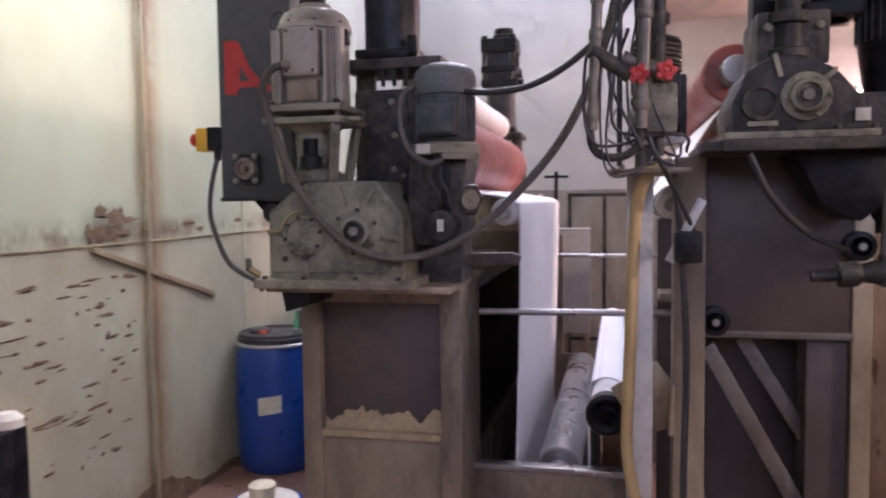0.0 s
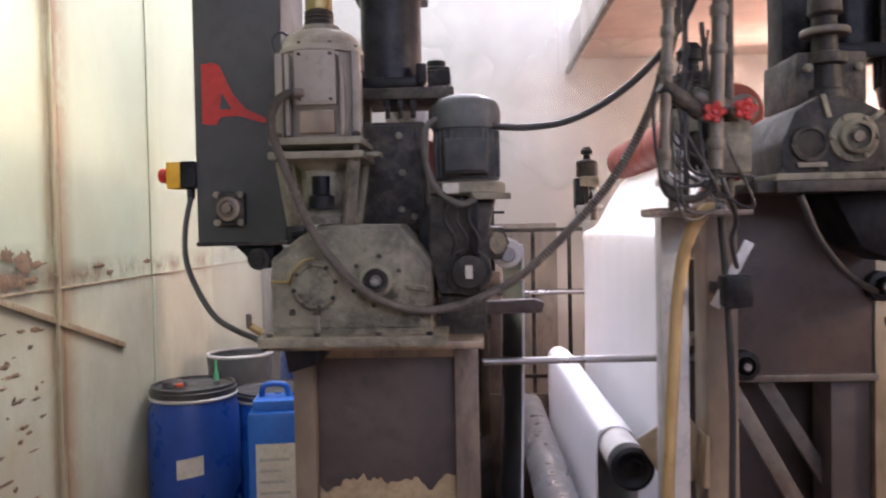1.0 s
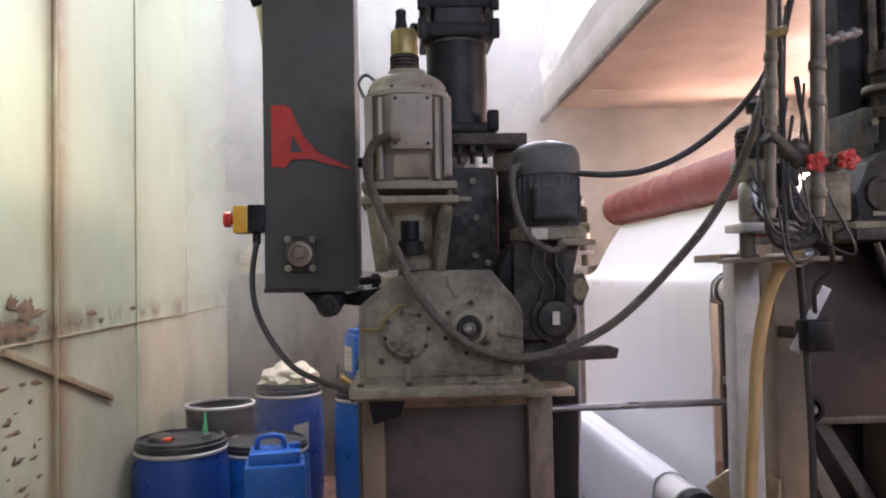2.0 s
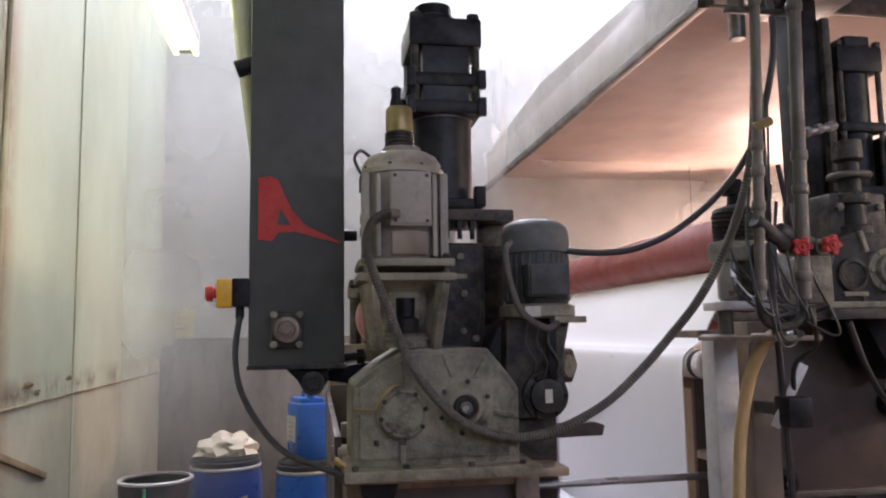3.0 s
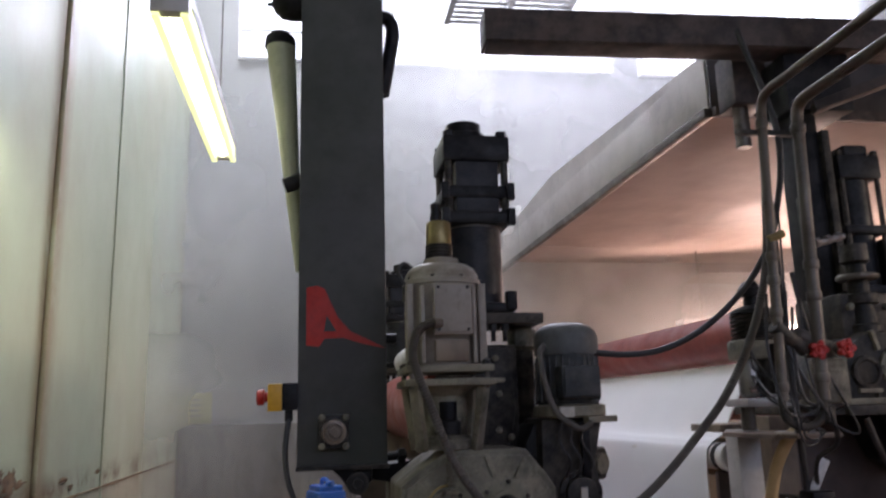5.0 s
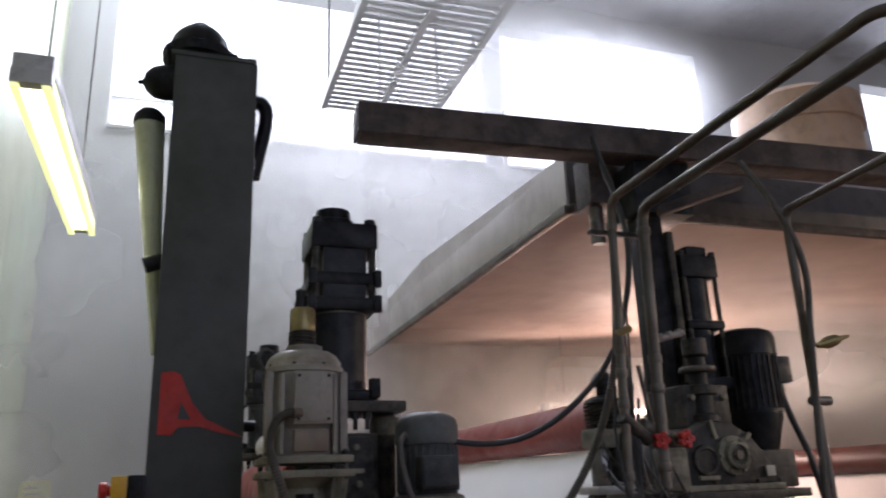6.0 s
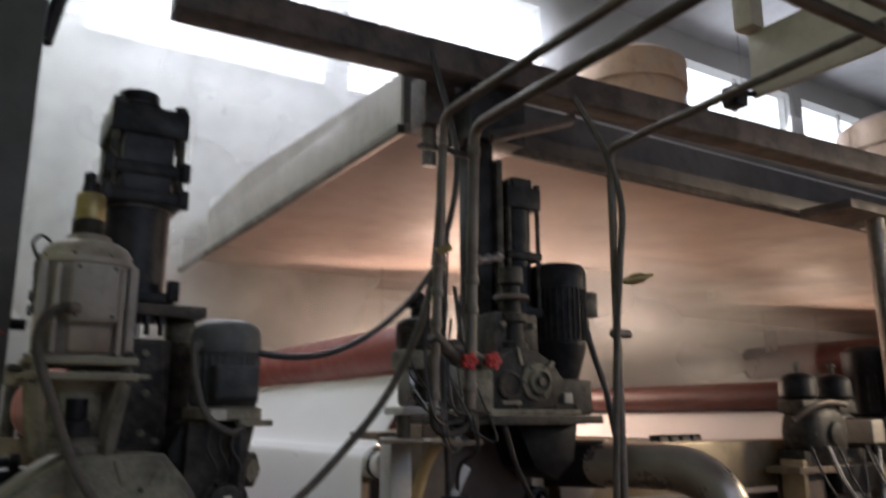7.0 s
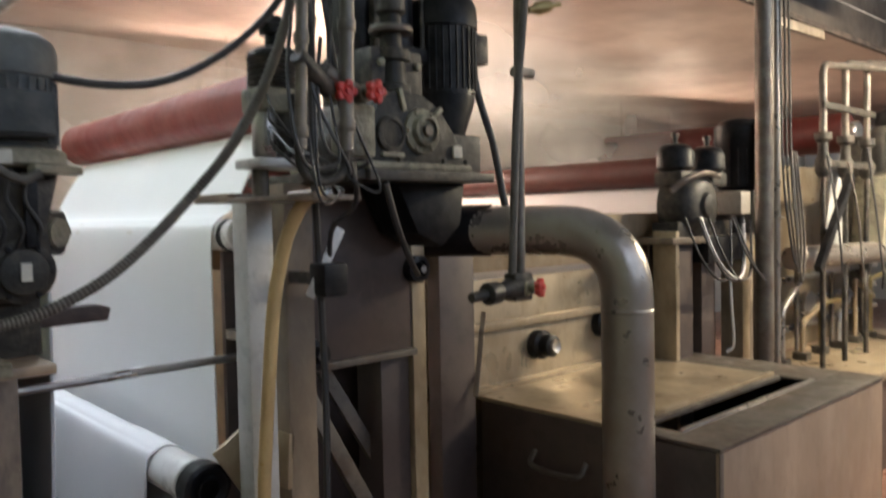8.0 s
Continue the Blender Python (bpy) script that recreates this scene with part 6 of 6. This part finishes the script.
def second_stand(x):
    """x: the axis of the round gear case."""
    t = thing("squeeze_stand", (x, 2.4, FLOOR), "farther squeeze stand with dark drive motors", "stand", "farther stands")
    part("post", box(x - 0.22, x - 0.19, 2.3, 2.42, FLOOR, 1.56, 0.005), M_CREAM, t)
    part("post_web", box(x - 0.19, x - 0.02, 2.33, 2.42, FLOOR, 1.56, 0.005), M_PANEL, t)
    part("post", box(x + 0.08, x + 0.2, 2.34, 2.44, FLOOR, 1.56, 0.005), M_PANEL, t)
    part("post", box(x + 0.42, x + 0.5, 2.3, 2.42, FLOOR, 1.5, 0.005), M_CREAM, t)
    part("post", box(x + 0.56, x + 0.66, 2.36, 2.44, FLOOR, 1.5, 0.005), M_FRAME, t)
    part("plate", box(x - 0.2, x + 0.42, 2.45, 2.46, 0.5, 1.5, 0.003), M_PANEL, t)
    part("cap_plate", box(x - 0.28, x + 0.68, 2.28, 2.46, 1.5, 1.53, 0.004), M_FRAME, t)
    g = part("gear_case", lathe((x - 0.02, 2.42, 1.675), (x - 0.02, 2.1, 1.675), [(0, 0.165), (0.06, 0.17), (0.11, 0.16), (0.14, 0.14), (0.16, 0.1), (0.162, 0.06), (0.18, 0.05), (0.185, 0.03)], 32), M_GEAR_DARK, t, "dusty round gear case")
    for k in range(8):
        a = k * math.tau / 8
        part("bolt", bolt((x - 0.02 + 0.115 * math.cos(a), 2.285, 1.675 + 0.115 * math.sin(a)), (0, -1, 0), 0.012, 0.014), M_GEAR_DARK, g)
    part("feed_pipe", hose([(x - 0.26, 2.3, 1.74), (x - 0.2, 2.26, 1.79), (x - 0.08, 2.24, 1.82), (x + 0.08, 2.25, 1.81)], 0.014, 10), M_STEEL_DULL, g)
    jb = part("junction_box", box(x + 0.2, x + 0.3, 2.2, 2.34, 1.63, 1.74, 0.01), M_MOTOR, t, "dusty pale junction box")
    part("gland", rod((x + 0.27, 2.24, 1.62), (x + 0.27, 2.24, 1.58), 0.018, seg=12), M_BLACK, jb)
    for dx, r, h in ((-0.12, 0.085, 0.13), (0.17, 0.085, 0.13)):
        m = part("motor", lathe((x + dx, 2.36, 1.83), (x + dx, 2.36, 3), [(0, r * 0.8), (0.02, r), (h * 0.7, r), (h * 0.9, r * 0.8), (h, r * 0.4)], 24), M_BLACK, t)
        part("motor_foot", box(x + dx - 0.07, x + dx + 0.07, 2.29, 2.43, 1.77, 1.832, 0.01), M_GEAR_DARK, m)
        part("eye_bolt", lathe((x + dx, 2.36, 1.83 + h), (x + dx, 2.36, 3), [(0, 0.012), (0.03, 0.012), (0.034, 0.02), (0.05, 0.02)], 10), M_GEAR_DARK, m)
    tall = part("tall_motor", lathe((x + 0.52, 2.36, 1.75), (x + 0.52, 2.36, 3), [(0, 0.1), (0.02, 0.12), (0.22, 0.12), (0.24, 0.13), (0.33, 0.13), (0.36, 0.1), (0.37, 0.04)], 28), M_BLACK, t)
    for k in range(18):
        a = k * math.tau / 18
        part("fin", bar((x + 0.52 + 0.122 * math.cos(a), 2.36 + 0.122 * math.sin(a), 1.78), (x + 0.52 + 0.122 * math.cos(a), 2.36 + 0.122 * math.sin(a), 1.96), 0.006, 0.008, bevel=0), M_BLACK, tall)
    part("tall_base", box(x + 0.4, x + 0.64, 2.26, 2.46, 1.53, 1.75, 0.012), M_GEAR_DARK, t)
    part("block", box(x - 0.2, x + 0.3, 2.3, 2.44, 1.53, 1.6, 0.012), M_GEAR_DARK, t)
    part("lower_block", box(x + 0.02, x + 0.36, 2.27, 2.36, 1.4, 1.53, 0.015), M_BLACK, t)
    for k in range(6):
        rr = random.Random(70 + k)
        a = x + rr.uniform(-0.25, 0.3)
        part("cable", hose([(a, 2.26, 1.62), (a + 0.02, 2.2, 1.45), (a + 0.14, 2.18, rr.uniform(1.28, 1.38)), (a + 0.3, 2.2, 1.36), (a + 0.38, 2.24, 1.6)], 0.006, 8), M_ALU if k == 1 else M_RUBBER_BLACK, t)
    part("hanging_cable", hose([(x + 0.12, 2.22, 1.4), (x + 0.1, 2.2, 1.2), (x + 0.12, 2.2, 1.02), (x + 0.09, 2.22, 0.98)], 0.007, 8), M_ALU, t)
    return t


second_stand(2.46)
guide_roll("squeeze_roller", 2.9, 1.865, 0.085, 2.55, 4.6, M_ROLL_MAROON, "long red rubber squeeze roller at the next bath", group="squeeze rollers")
s3 = thing("cloth_web", (2.9, 3.4, 1.6), "white wet cloth under the next squeeze roller", "cloth", "cloth webs")
part("sheet", web([(2.7, 1.62), (2.75, 1.69), (2.82, 1.755), (2.9, 1.772), (3.05, 1.77), (3.5, 1.7), (4.2, 1.6)], 2.66, 4.4), M_FABRIC, s3)
part("selvedge", web([(2.7, 1.623), (2.75, 1.693), (2.82, 1.758), (2.9, 1.775), (3.05, 1.773), (3.5, 1.703)], 2.657, 2.68, 0.002, 0.004, 2), M_FABRIC, s3, "thicker woven edge")
guide_roll("squeeze_roller", 5.6, 2.25, 0.16, 2.7, 5.0, M_ROLL_MAROON, "red rubber squeeze roller far down the range", group="squeeze rollers")

fs = thing("roller_post", (5.6, 2.7, FLOOR), "dark post carrying the far roller", "post")
part("upright", box(5.5, 5.7, 2.62, 2.76, FLOOR, 2.2, 0.005), M_GEAR_DARK, fs)
tp = thing("tall_post", (2.93, 2.2, FLOOR), "tall brown steel post up to the hood", "post")
part("upright", rod((2.905, 2.2, FLOOR), (2.905, 2.2, 2.81), 0.045, seg=24), M_STEEL_DULL, tp)
part("upright", rod((2.975, 2.17, FLOOR), (2.975, 2.17, 2.81), 0.02), M_PIPE, tp)
for k in range(3):
    part("cable", hose([(2.92 + 0.05 * k, 2.13, 2.7), (2.93 + 0.05 * k, 2.12, 1.9), (2.96 + 0.04 * k, 2.1, 1.55), (3.03 + 0.04 * k, 2.1, 1.38 - 0.05 * k), (3.13 + 0.04 * k, 2.13, 1.5), (3.15 + 0.03 * k, 2.17, 1.95)], 0.0065, 8), (M_RUBBER_BLACK, M_RUBBER, M_RUBBER)[k], tp)
part("head_plate", box(2.56, 3.06, 2.12, 2.4, 2.76, 2.809, 0.005), M_BEAM, tp)
part("side_arm", bar((2.99, 2.2, 2.6), (3.75, 2.25, 2.64), 0.03, 0.05), M_FRAME, tp)

third = thing("washing_box", (4.8, 3.3, FLOOR), "pale lit washing machine box farther down", "machine")
part("platform", box(3.55, 5.8, 2.0, 2.7, 0.64, 0.69, 0.005), M_CREAM, third)
part("front", box(3.55, 5.8, 2.05, 2.07, FLOOR, 0.64, 0.003), M_PANEL, third)
part("panel", box(3.6, 6.0, 2.72, 2.74, 0.69, 1.25, 0.003), M_CREAM, third)
part("upper_panel", box(3.6, 6.0, 2.75, 2.77, 1.25, 1.95, 0.003), M_CREAM, third)
for z in (0.85, 1.02, 1.18):
    part("rail", rod((3.65, 2.66, z), (5.9, 2.66, z + 0.02), 0.02), M_STEEL, third)
for x in (3.7, 4.3, 4.9, 5.5):
    part("stay", rod((x, 2.62, 0.69), (x, 2.62, 1.3), 0.015), M_STEEL_DULL, third)
for k in range(6):
    rr = random.Random(120 + k)
    x = 3.8 + 0.3 * k
    part("spray_pipe", bent_pipe([(x, 2.5, 0.69), (x, 2.5, rr.uniform(0.9, 1.15)), (x + rr.uniform(0.2, 0.5), 2.5, rr.uniform(0.95, 1.2))], 0.018, 0.04, 10), (M_STEEL, M_CREAM, M_BRASS)[k % 3], third)
    part("clamp", box(x - 0.04, x + 0.04, 2.46, 2.55, 0.69, 0.74, 0.006), M_GEAR_DARK, third)
part("wheel", lathe((4.4, 2.6, 1.0), (4.4, 2, 1.0), [(0, 0.1), (0.03, 0.1), (0.035, 0.05)], 24), M_STEEL, third)
ep = thing("bent_pipe", (5.0, 2.2, FLOOR), "thick grey pipe bending down at the next bath", "pipe")
part("pipe", bent_pipe([(3.7, 2.4, 1.36), (4.6, 2.25, 1.36), (5.2, 2.15, 1.34), (5.2, 2.15, FLOOR)], 0.07, 0.25, 24), M_PIPE, ep)
fp = thing("pipe_stand", (4.5, 2.3, 1.9), "group of thin steel pipes with valves", "pipes")
for k, x in enumerate((3.9, 4.25, 4.62)):
    part("pipe", bent_pipe([(x, 2.3, 1.8), (x, 2.3, 2.5 + 0.05 * k), (x + 0.9, 2.2, 2.56 + 0.05 * k)], 0.022, 0.06, 12), M_STEEL_DULL, fp)
part("cross_bar", box(3.85, 4.7, 2.27, 2.29, 2.24, 2.28, 0.003), M_GEAR_DARK, fp)
part("cross_bar", box(3.85, 4.7, 2.27, 2.29, 1.9, 1.94, 0.003), M_GEAR_DARK, fp)
part("motor", lathe((4.9, 2.3, 1.65), (4.9, 2.3, 3), [(0, 0.16), (0.2, 0.17), (0.24, 0.1), (0.5, 0.09), (0.55, 0.05)], 24), M_GEAR_DARK, fp)
part("pale_plate", prism([(4.05, 1.25), (4.5, 1.25), (4.42, 1.86), (4.2, 1.9)], 2.36, 2.38, 0.004), M_ALU, fp)
for k, x in enumerate((3.9, 4.25, 4.62)):
    part("valve_body", lathe((x, 2.3, 1.84), (x, 2.3, 3), [(0, 0.03), (0.03, 0.045), (0.1, 0.045), (0.13, 0.03), (0.2, 0.028), (0.22, 0.05), (0.26, 0.05)], 16), M_GEAR_DARK, fp)
    part("leg", rod((x, 2.3, FLOOR), (x, 2.3, 1.84), 0.016), M_GEAR_DARK, fp)
part("gear_block", prism([(4.62, 1.4), (5.3, 1.4), (5.36, 1.7), (5.1, 1.95), (4.7, 1.85)], 2.2, 2.4, 0.01), M_GEAR, fp)
part("black_motor", lathe((5.15, 2.3, 1.95), (5.15, 2.3, 3), [(0, 0.1), (0.25, 0.1), (0.28, 0.12), (0.36, 0.12), (0.4, 0.06)], 24), M_BLACK, fp)
part("diagonal", bar((3.7, 2.25, 1.3), (4.2, 2.25, 1.85), 0.04, 0.05), M_BLACK, fp)
for k in range(5):
    rr = random.Random(90 + k)
    a = 3.75 + 0.32 * k
    part("cable", hose([(a, 2.22, rr.uniform(1.9, 2.2)), (a + 0.05, 2.18, 1.6), (a + 0.1, 2.16, rr.uniform(1.15, 1.35)), (a + 0.25, 2.2, 1.25), (a + 0.35, 2.24, rr.uniform(1.0, 1.2))], 0.007, 8), M_RUBBER if k % 2 else M_RUBBER_BLACK, fp)


# ---- drums and cans ----
def drum(x, y, r, h, mat, label, open_top=False):
    t = thing("plastic_drum", (x, y, FLOOR), label, "drum", "plastic drums")
    z = FLOOR
    prof = [(0, r * 0.86), (0.02, r * 0.92), (0.12, r * 0.97), (h * 0.5, r), (h * 0.82, r * 0.97), (h * 0.9, r * 0.9), (h * 0.93, r * 0.88)]
    part("body", lathe((x, y, z), (x, y, 9), prof, 40), mat, t)
    part("clamp_ring", lathe((x, y, z + h * 0.9), (x, y, 9), [(0, r * 0.93), (0.006, r * 0.955), (0.014, r * 0.955), (0.02, r * 0.93)], 40), M_ALU, t)
    part("lid", lathe((x, y, z + h * 0.925), (x, y, 9), [(0, r * 0.93), (h * 0.035, r * 0.94), (h * 0.04, r * 0.9), (h * 0.06, r * 0.9), (h * 0.065, r * 0.84), (h * 0.045, r * 0.82), (h * 0.05, 0.02)], 40), M_LID, t)
    return t


def drum_label(t, x, y, r, z0, z1, a0, a1):
    bm = bmesh.new()
    n = 8
    lo = [bm.verts.new((x + r * math.cos(a), y + r * math.sin(a), z0 + 0.02 * i / n)) for i, a in enumerate(radians(a0 + (a1 - a0) * k / n) for k in range(n + 1))]
    hi = [bm.verts.new((x + r * math.cos(a), y + r * math.sin(a), z1 + 0.02 * i / n)) for i, a in enumerate(radians(a0 + (a1 - a0) * k / n) for k in range(n + 1))]
    for i in range(n):
        bm.faces.new((lo[i], lo[i + 1], hi[i + 1], hi[i]))
    part("paper_label", bm, M_PAPER, t, "grimy paper label")


d1 = drum(-1.985, 4.14, 0.24, 0.81, M_BLUE, "dark blue plastic drum with a black lid by the wall")
drum_label(d1, -1.985, 4.14, 0.2405, 0.42, 0.52, 268, 300)
bits = thing("lid_clutter", (-1.985, 4.130, 0.862), "caps and a small bottle lying on a drum lid", "clutter")
part("orange_cap", lathe((-2.045, 4.080, 0.862), (-2.045, 4.080, 2), [(0, 0.03), (0.014, 0.03), (0.018, 0.022)], 16), M_ORANGE, bits)
part("dark_rag", lathe((-2.075, 4.110, 0.862), (-2.075, 4.110, 2), [(0, 0.07), (0.02, 0.06), (0.03, 0.03)], 9), M_LID, bits)
part("bottle", lathe((-1.875, 4.180, 0.862), (-1.875, 4.180, 2), [(0, 0.014), (0.05, 0.014), (0.06, 0.008), (0.12, 0.007)], 12), M_GLASS_BOTTLE, bits)
part("clear_cup", lathe((-1.855, 4.130, 0.862), (-1.855, 4.130, 2), [(0, 0.02), (0.02, 0.02)], 12), M_STEEL, bits)
d2 = drum(-1.62, 4.45, 0.25, 0.72, M_BLUE_LIGHT, "bright blue plastic drum behind the first")
d3 = drum(-1.64, 5.55, 0.24, 0.87, M_BLUE, "dark blue drum heaped with pale rags")
drum_label(d3, -1.64, 5.55, 0.242, 0.5, 0.68, 285, 310)
d4 = drum(-1.12, 5.3, 0.19, 0.86, M_BLUE_LIGHT, "bright blue plastic drum carrying a can")


bn = thing("waste_bin", (-1.95, 4.85, FLOOR), "dark open bin with a pale rim behind the drums", "bin")
part("shell", lathe((-1.95, 4.85, FLOOR), (-1.95, 4.85, 2), [(0, 0.15), (0.02, 0.16), (0.84, 0.2), (0.84, 0.185), (0.3, 0.16)], 32), M_LID, bn)
part("rim", lathe((-1.95, 4.85, FLOOR + 0.835), (-1.95, 4.85, 2), [(0, 0.2), (0.004, 0.206), (0.014, 0.206), (0.018, 0.2), (0.018, 0.186), (0.0, 0.186)], 32), M_ALU, bn)


def rag_heap(x, y, z):
    rr = random.Random(9)
    bm = bmesh.new()
    bmesh.ops.create_icosphere(bm, subdivisions=4, radius=1)
    for v in bm.verts:
        k = noise.noise(v.co * 2.2) * 0.28 + noise.noise(v.co * 6) * 0.14
        v.co = Vector((v.co.x * 0.19, v.co.y * 0.19, max(v.co.z, -0.1) * 0.12)) * (1 + k) + Vector((x, y, z))
    return solo("crumpled_cloth", bm, M_CLOTH, "crumpled heap of cream cloth on a drum", "cloth")


rag_heap(-1.64, 5.55, 0.955)


def jerrycan(x, y, z, w, d, h, mat, label, turn=0):
    t = thing("jerrycan", (x, y, z), label, "can", "jerrycans")
    m = Matrix.Translation((x, y, z)) @ pose(0, 0, 0, 0, 0, turn)

    def put(bm):
        bmesh.ops.transform(bm, matrix=m, verts=bm.verts)
        return bm
    part("body", put(box(-w / 2, w / 2, -d / 2, d / 2, 0, h * 0.86, 0.03)), mat, t)
    part("shoulder", put(box(-w * 0.42, w * 0.42, -d * 0.4, d * 0.4, h * 0.84, h * 0.93, 0.02)), mat, t)
    part("handle", put(hose([(-w * 0.3, 0, h * 0.9), (-w * 0.25, 0, h), (w * 0.1, 0, h), (w * 0.16, 0, h * 0.9)], 0.014, 10)), mat, t)
    part("cap", put(lathe((w * 0.32, 0, h * 0.92), (w * 0.32, 0, 9), [(0, 0.028), (0.03, 0.028), (0.034, 0.022)], 18)), mat, t)
    lab = part("paper_label", put(box(-w * 0.36, w * 0.3, -d / 2 - 0.003, -d / 2 - 0.0005, h * 0.28, h * 0.66, 0)), M_PAPER, t)
    for k in range(4):
        part("text_bar", put(box(-w * 0.3, w * (0.2 - 0.07 * (k % 3)), -d / 2 - 0.005, -d / 2 - 0.003, h * (0.34 + 0.07 * k), h * (0.36 + 0.07 * k), 0)), M_INK, lab)
    return t


jerrycan(-1.5, 4.05, FLOOR, 0.3, 0.26, 0.8, M_BLUE_LIGHT, "bright blue jerrycan with a white label on the floor", 8)
jerrycan(-1.11, 5.28, 0.925, 0.24, 0.2, 0.42, M_BLUE_LIGHT, "blue jerrycan with a white label standing on a drum", -70)
lowcan = thing("paint_bucket", (-1.66, 3.3, FLOOR), "small blue bucket with a crusted white top", "bucket")
part("pail", lathe((-1.66, 3.3, FLOOR), (-1.66, 3.3, 2), [(0, 0.14), (0.02, 0.15), (0.1, 0.165), (0.105, 0.172), (0.12, 0.172)], 32), M_BLUE, lowcan)
part("crust", lathe((-1.66, 3.3, FLOOR + 0.11), (-1.66, 3.3, 2), [(0, 0.168), (0.02, 0.15), (0.025, 0.08), (0.03, 0.02)], 28), M_PAPER, lowcan)
part("tub", lathe((-1.68, 3.3, FLOOR + 0.13), (-1.68, 3.3, 2), [(0, 0.06), (0.07, 0.065), (0.08, 0.05)], 24), M_CLOTH, lowcan)
dk = thing("wall_bin", (-2.12, 2.2, FLOOR), "dark object with a pale top against the painted wall", "bin")
part("body", box(-2.22, -2.02, 2.05, 2.22, FLOOR, 0.86, 0.02), M_BLACK, dk)
part("lamp_lens", lathe((-2.07, 2.18, 0.86), (-2.07, 2.18, 2), [(0, 0.05), (0.03, 0.05), (0.05, 0.03)], 20), M_PAPER, dk)


# ---- steam ----
def steam(x, y, z, sx, sz, mat, seed, turn=0):
    """A wavy veil of steam, in its own space round its centre."""
    bm = bmesh.new()
    nx, nz = 30, 20
    uv = bm.loops.layers.uv.new("UVMap")
    grid = [[bm.verts.new(((i / nx - 0.5) * 2 * sx, 0.015 * noise.noise(Vector((i * 0.09, k * 0.09, seed))), (k / nz - 0.5) * 2 * sz)) for i in range(nx + 1)] for k in range(nz + 1)]
    for k in range(nz):
        for i in range(nx):
            f = bm.faces.new((grid[k][i], grid[k][i + 1], grid[k + 1][i + 1], grid[k + 1][i]))
            for lp, (a, b) in zip(f.loops, ((i, k), (i + 1, k), (i + 1, k + 1), (i, k + 1))):
                lp[uv].uv = (a / nx, b / nz)
    me = bpy.data.meshes.new("steam_veil")
    bm.to_mesh(me)
    bm.free()
    me.shade_smooth()
    me.materials.append(mat)
    ob = new("steam_veil", me)
    ob.matrix_world = pose(x, y, z, 0, 0, turn)
    return tagged(ob, "thin drifting white steam above the washing bath", "steam", "steam veils", "stuff")


VEILS = [
    (0.1, 2.85, 3.35, 1.1, 0.8, M_STEAM_THIN, 21, 30), (1.3, 2.75, 2.3, 0.9, 0.5, M_STEAM_THIN, 22, 5), (-1.9, 5.2, 2.2, 0.65, 1.8, M_STEAM_THIN, 24, 0),
    (-0.2, 2.0, 3.5, 0.95, 0.55, M_STEAM_THIN, 15, 0), (-0.1, 2.3, 3.6, 1.0, 0.5, M_STEAM_THIN, 26, 0), (-1.7, 4.4, 2.0, 0.8, 1.7, M_STEAM_FAINT, 27, 0), (-1.55, 4.6, 3.2, 0.6, 1.3, M_STEAM_THIN, 25, 0), (-0.15, 2.55, 3.4, 0.8, 0.6, M_STEAM_THIN, 16, 0),
    (0.65, 5.9, 3.4, 2.7, 2.4, M_STEAM, 1, 0), (0.0, 5.25, 3.5, 2.1, 2.0, M_STEAM_THIN, 2, 4), (0.02, 4.25, 3.1, 0.75, 0.8, M_STEAM_THIN, 3, 84),
    (2.2, 4.7, 2.2, 2.0, 0.65, M_STEAM_THIN, 5, 8), (4.6, 4.4, 2.2, 1.8, 0.65, M_STEAM_THIN, 6, -10),
    (2.0, 3.5, 2.35, 1.1, 0.45, M_STEAM_THIN, 8, 20), (1.0, 5.0, 2.05, 1.5, 0.8, M_STEAM_THIN, 11, 8), (2.6, 6.1, 5.4, 2.2, 1.3, M_STEAM_THIN, 12, 0), (3.4, 4.0, 2.45, 1.5, 0.5, M_STEAM_THIN, 13, -6),
]
veils = [(steam(*v), v) for v in VEILS]


def motions():
    """The rollers turn as the cloth runs, and the steam drifts."""
    for name, r in (("squeeze_roller", 0.09), ("squeeze_roller.001", -0.09), ("squeeze_roller.002", 0.085), ("guide_roller", -0.045), ("guide_roller.001", 0.055), ("guide_roller.003", 0.075)):
        ob = bpy.data.objects[name]
        x, y, z = ob.location
        rate = math.degrees(0.35 / r)
        n = math.ceil(abs(rate) * 8 / 75)
        walk(ob, [(8 * k / n, pose(x, y, z, 0, rate * 8 * k / n, 0)) for k in range(n + 1)])
    for k, (ob, v) in enumerate(veils):
        d = 0.25 if k % 2 else -0.2
        walk(ob, [(t, pose(v[0] + d * t / 8, v[1], v[2] + 0.16 * t / 8, 0, 0, v[7])) for t in (0, 4, 8)])


motions()
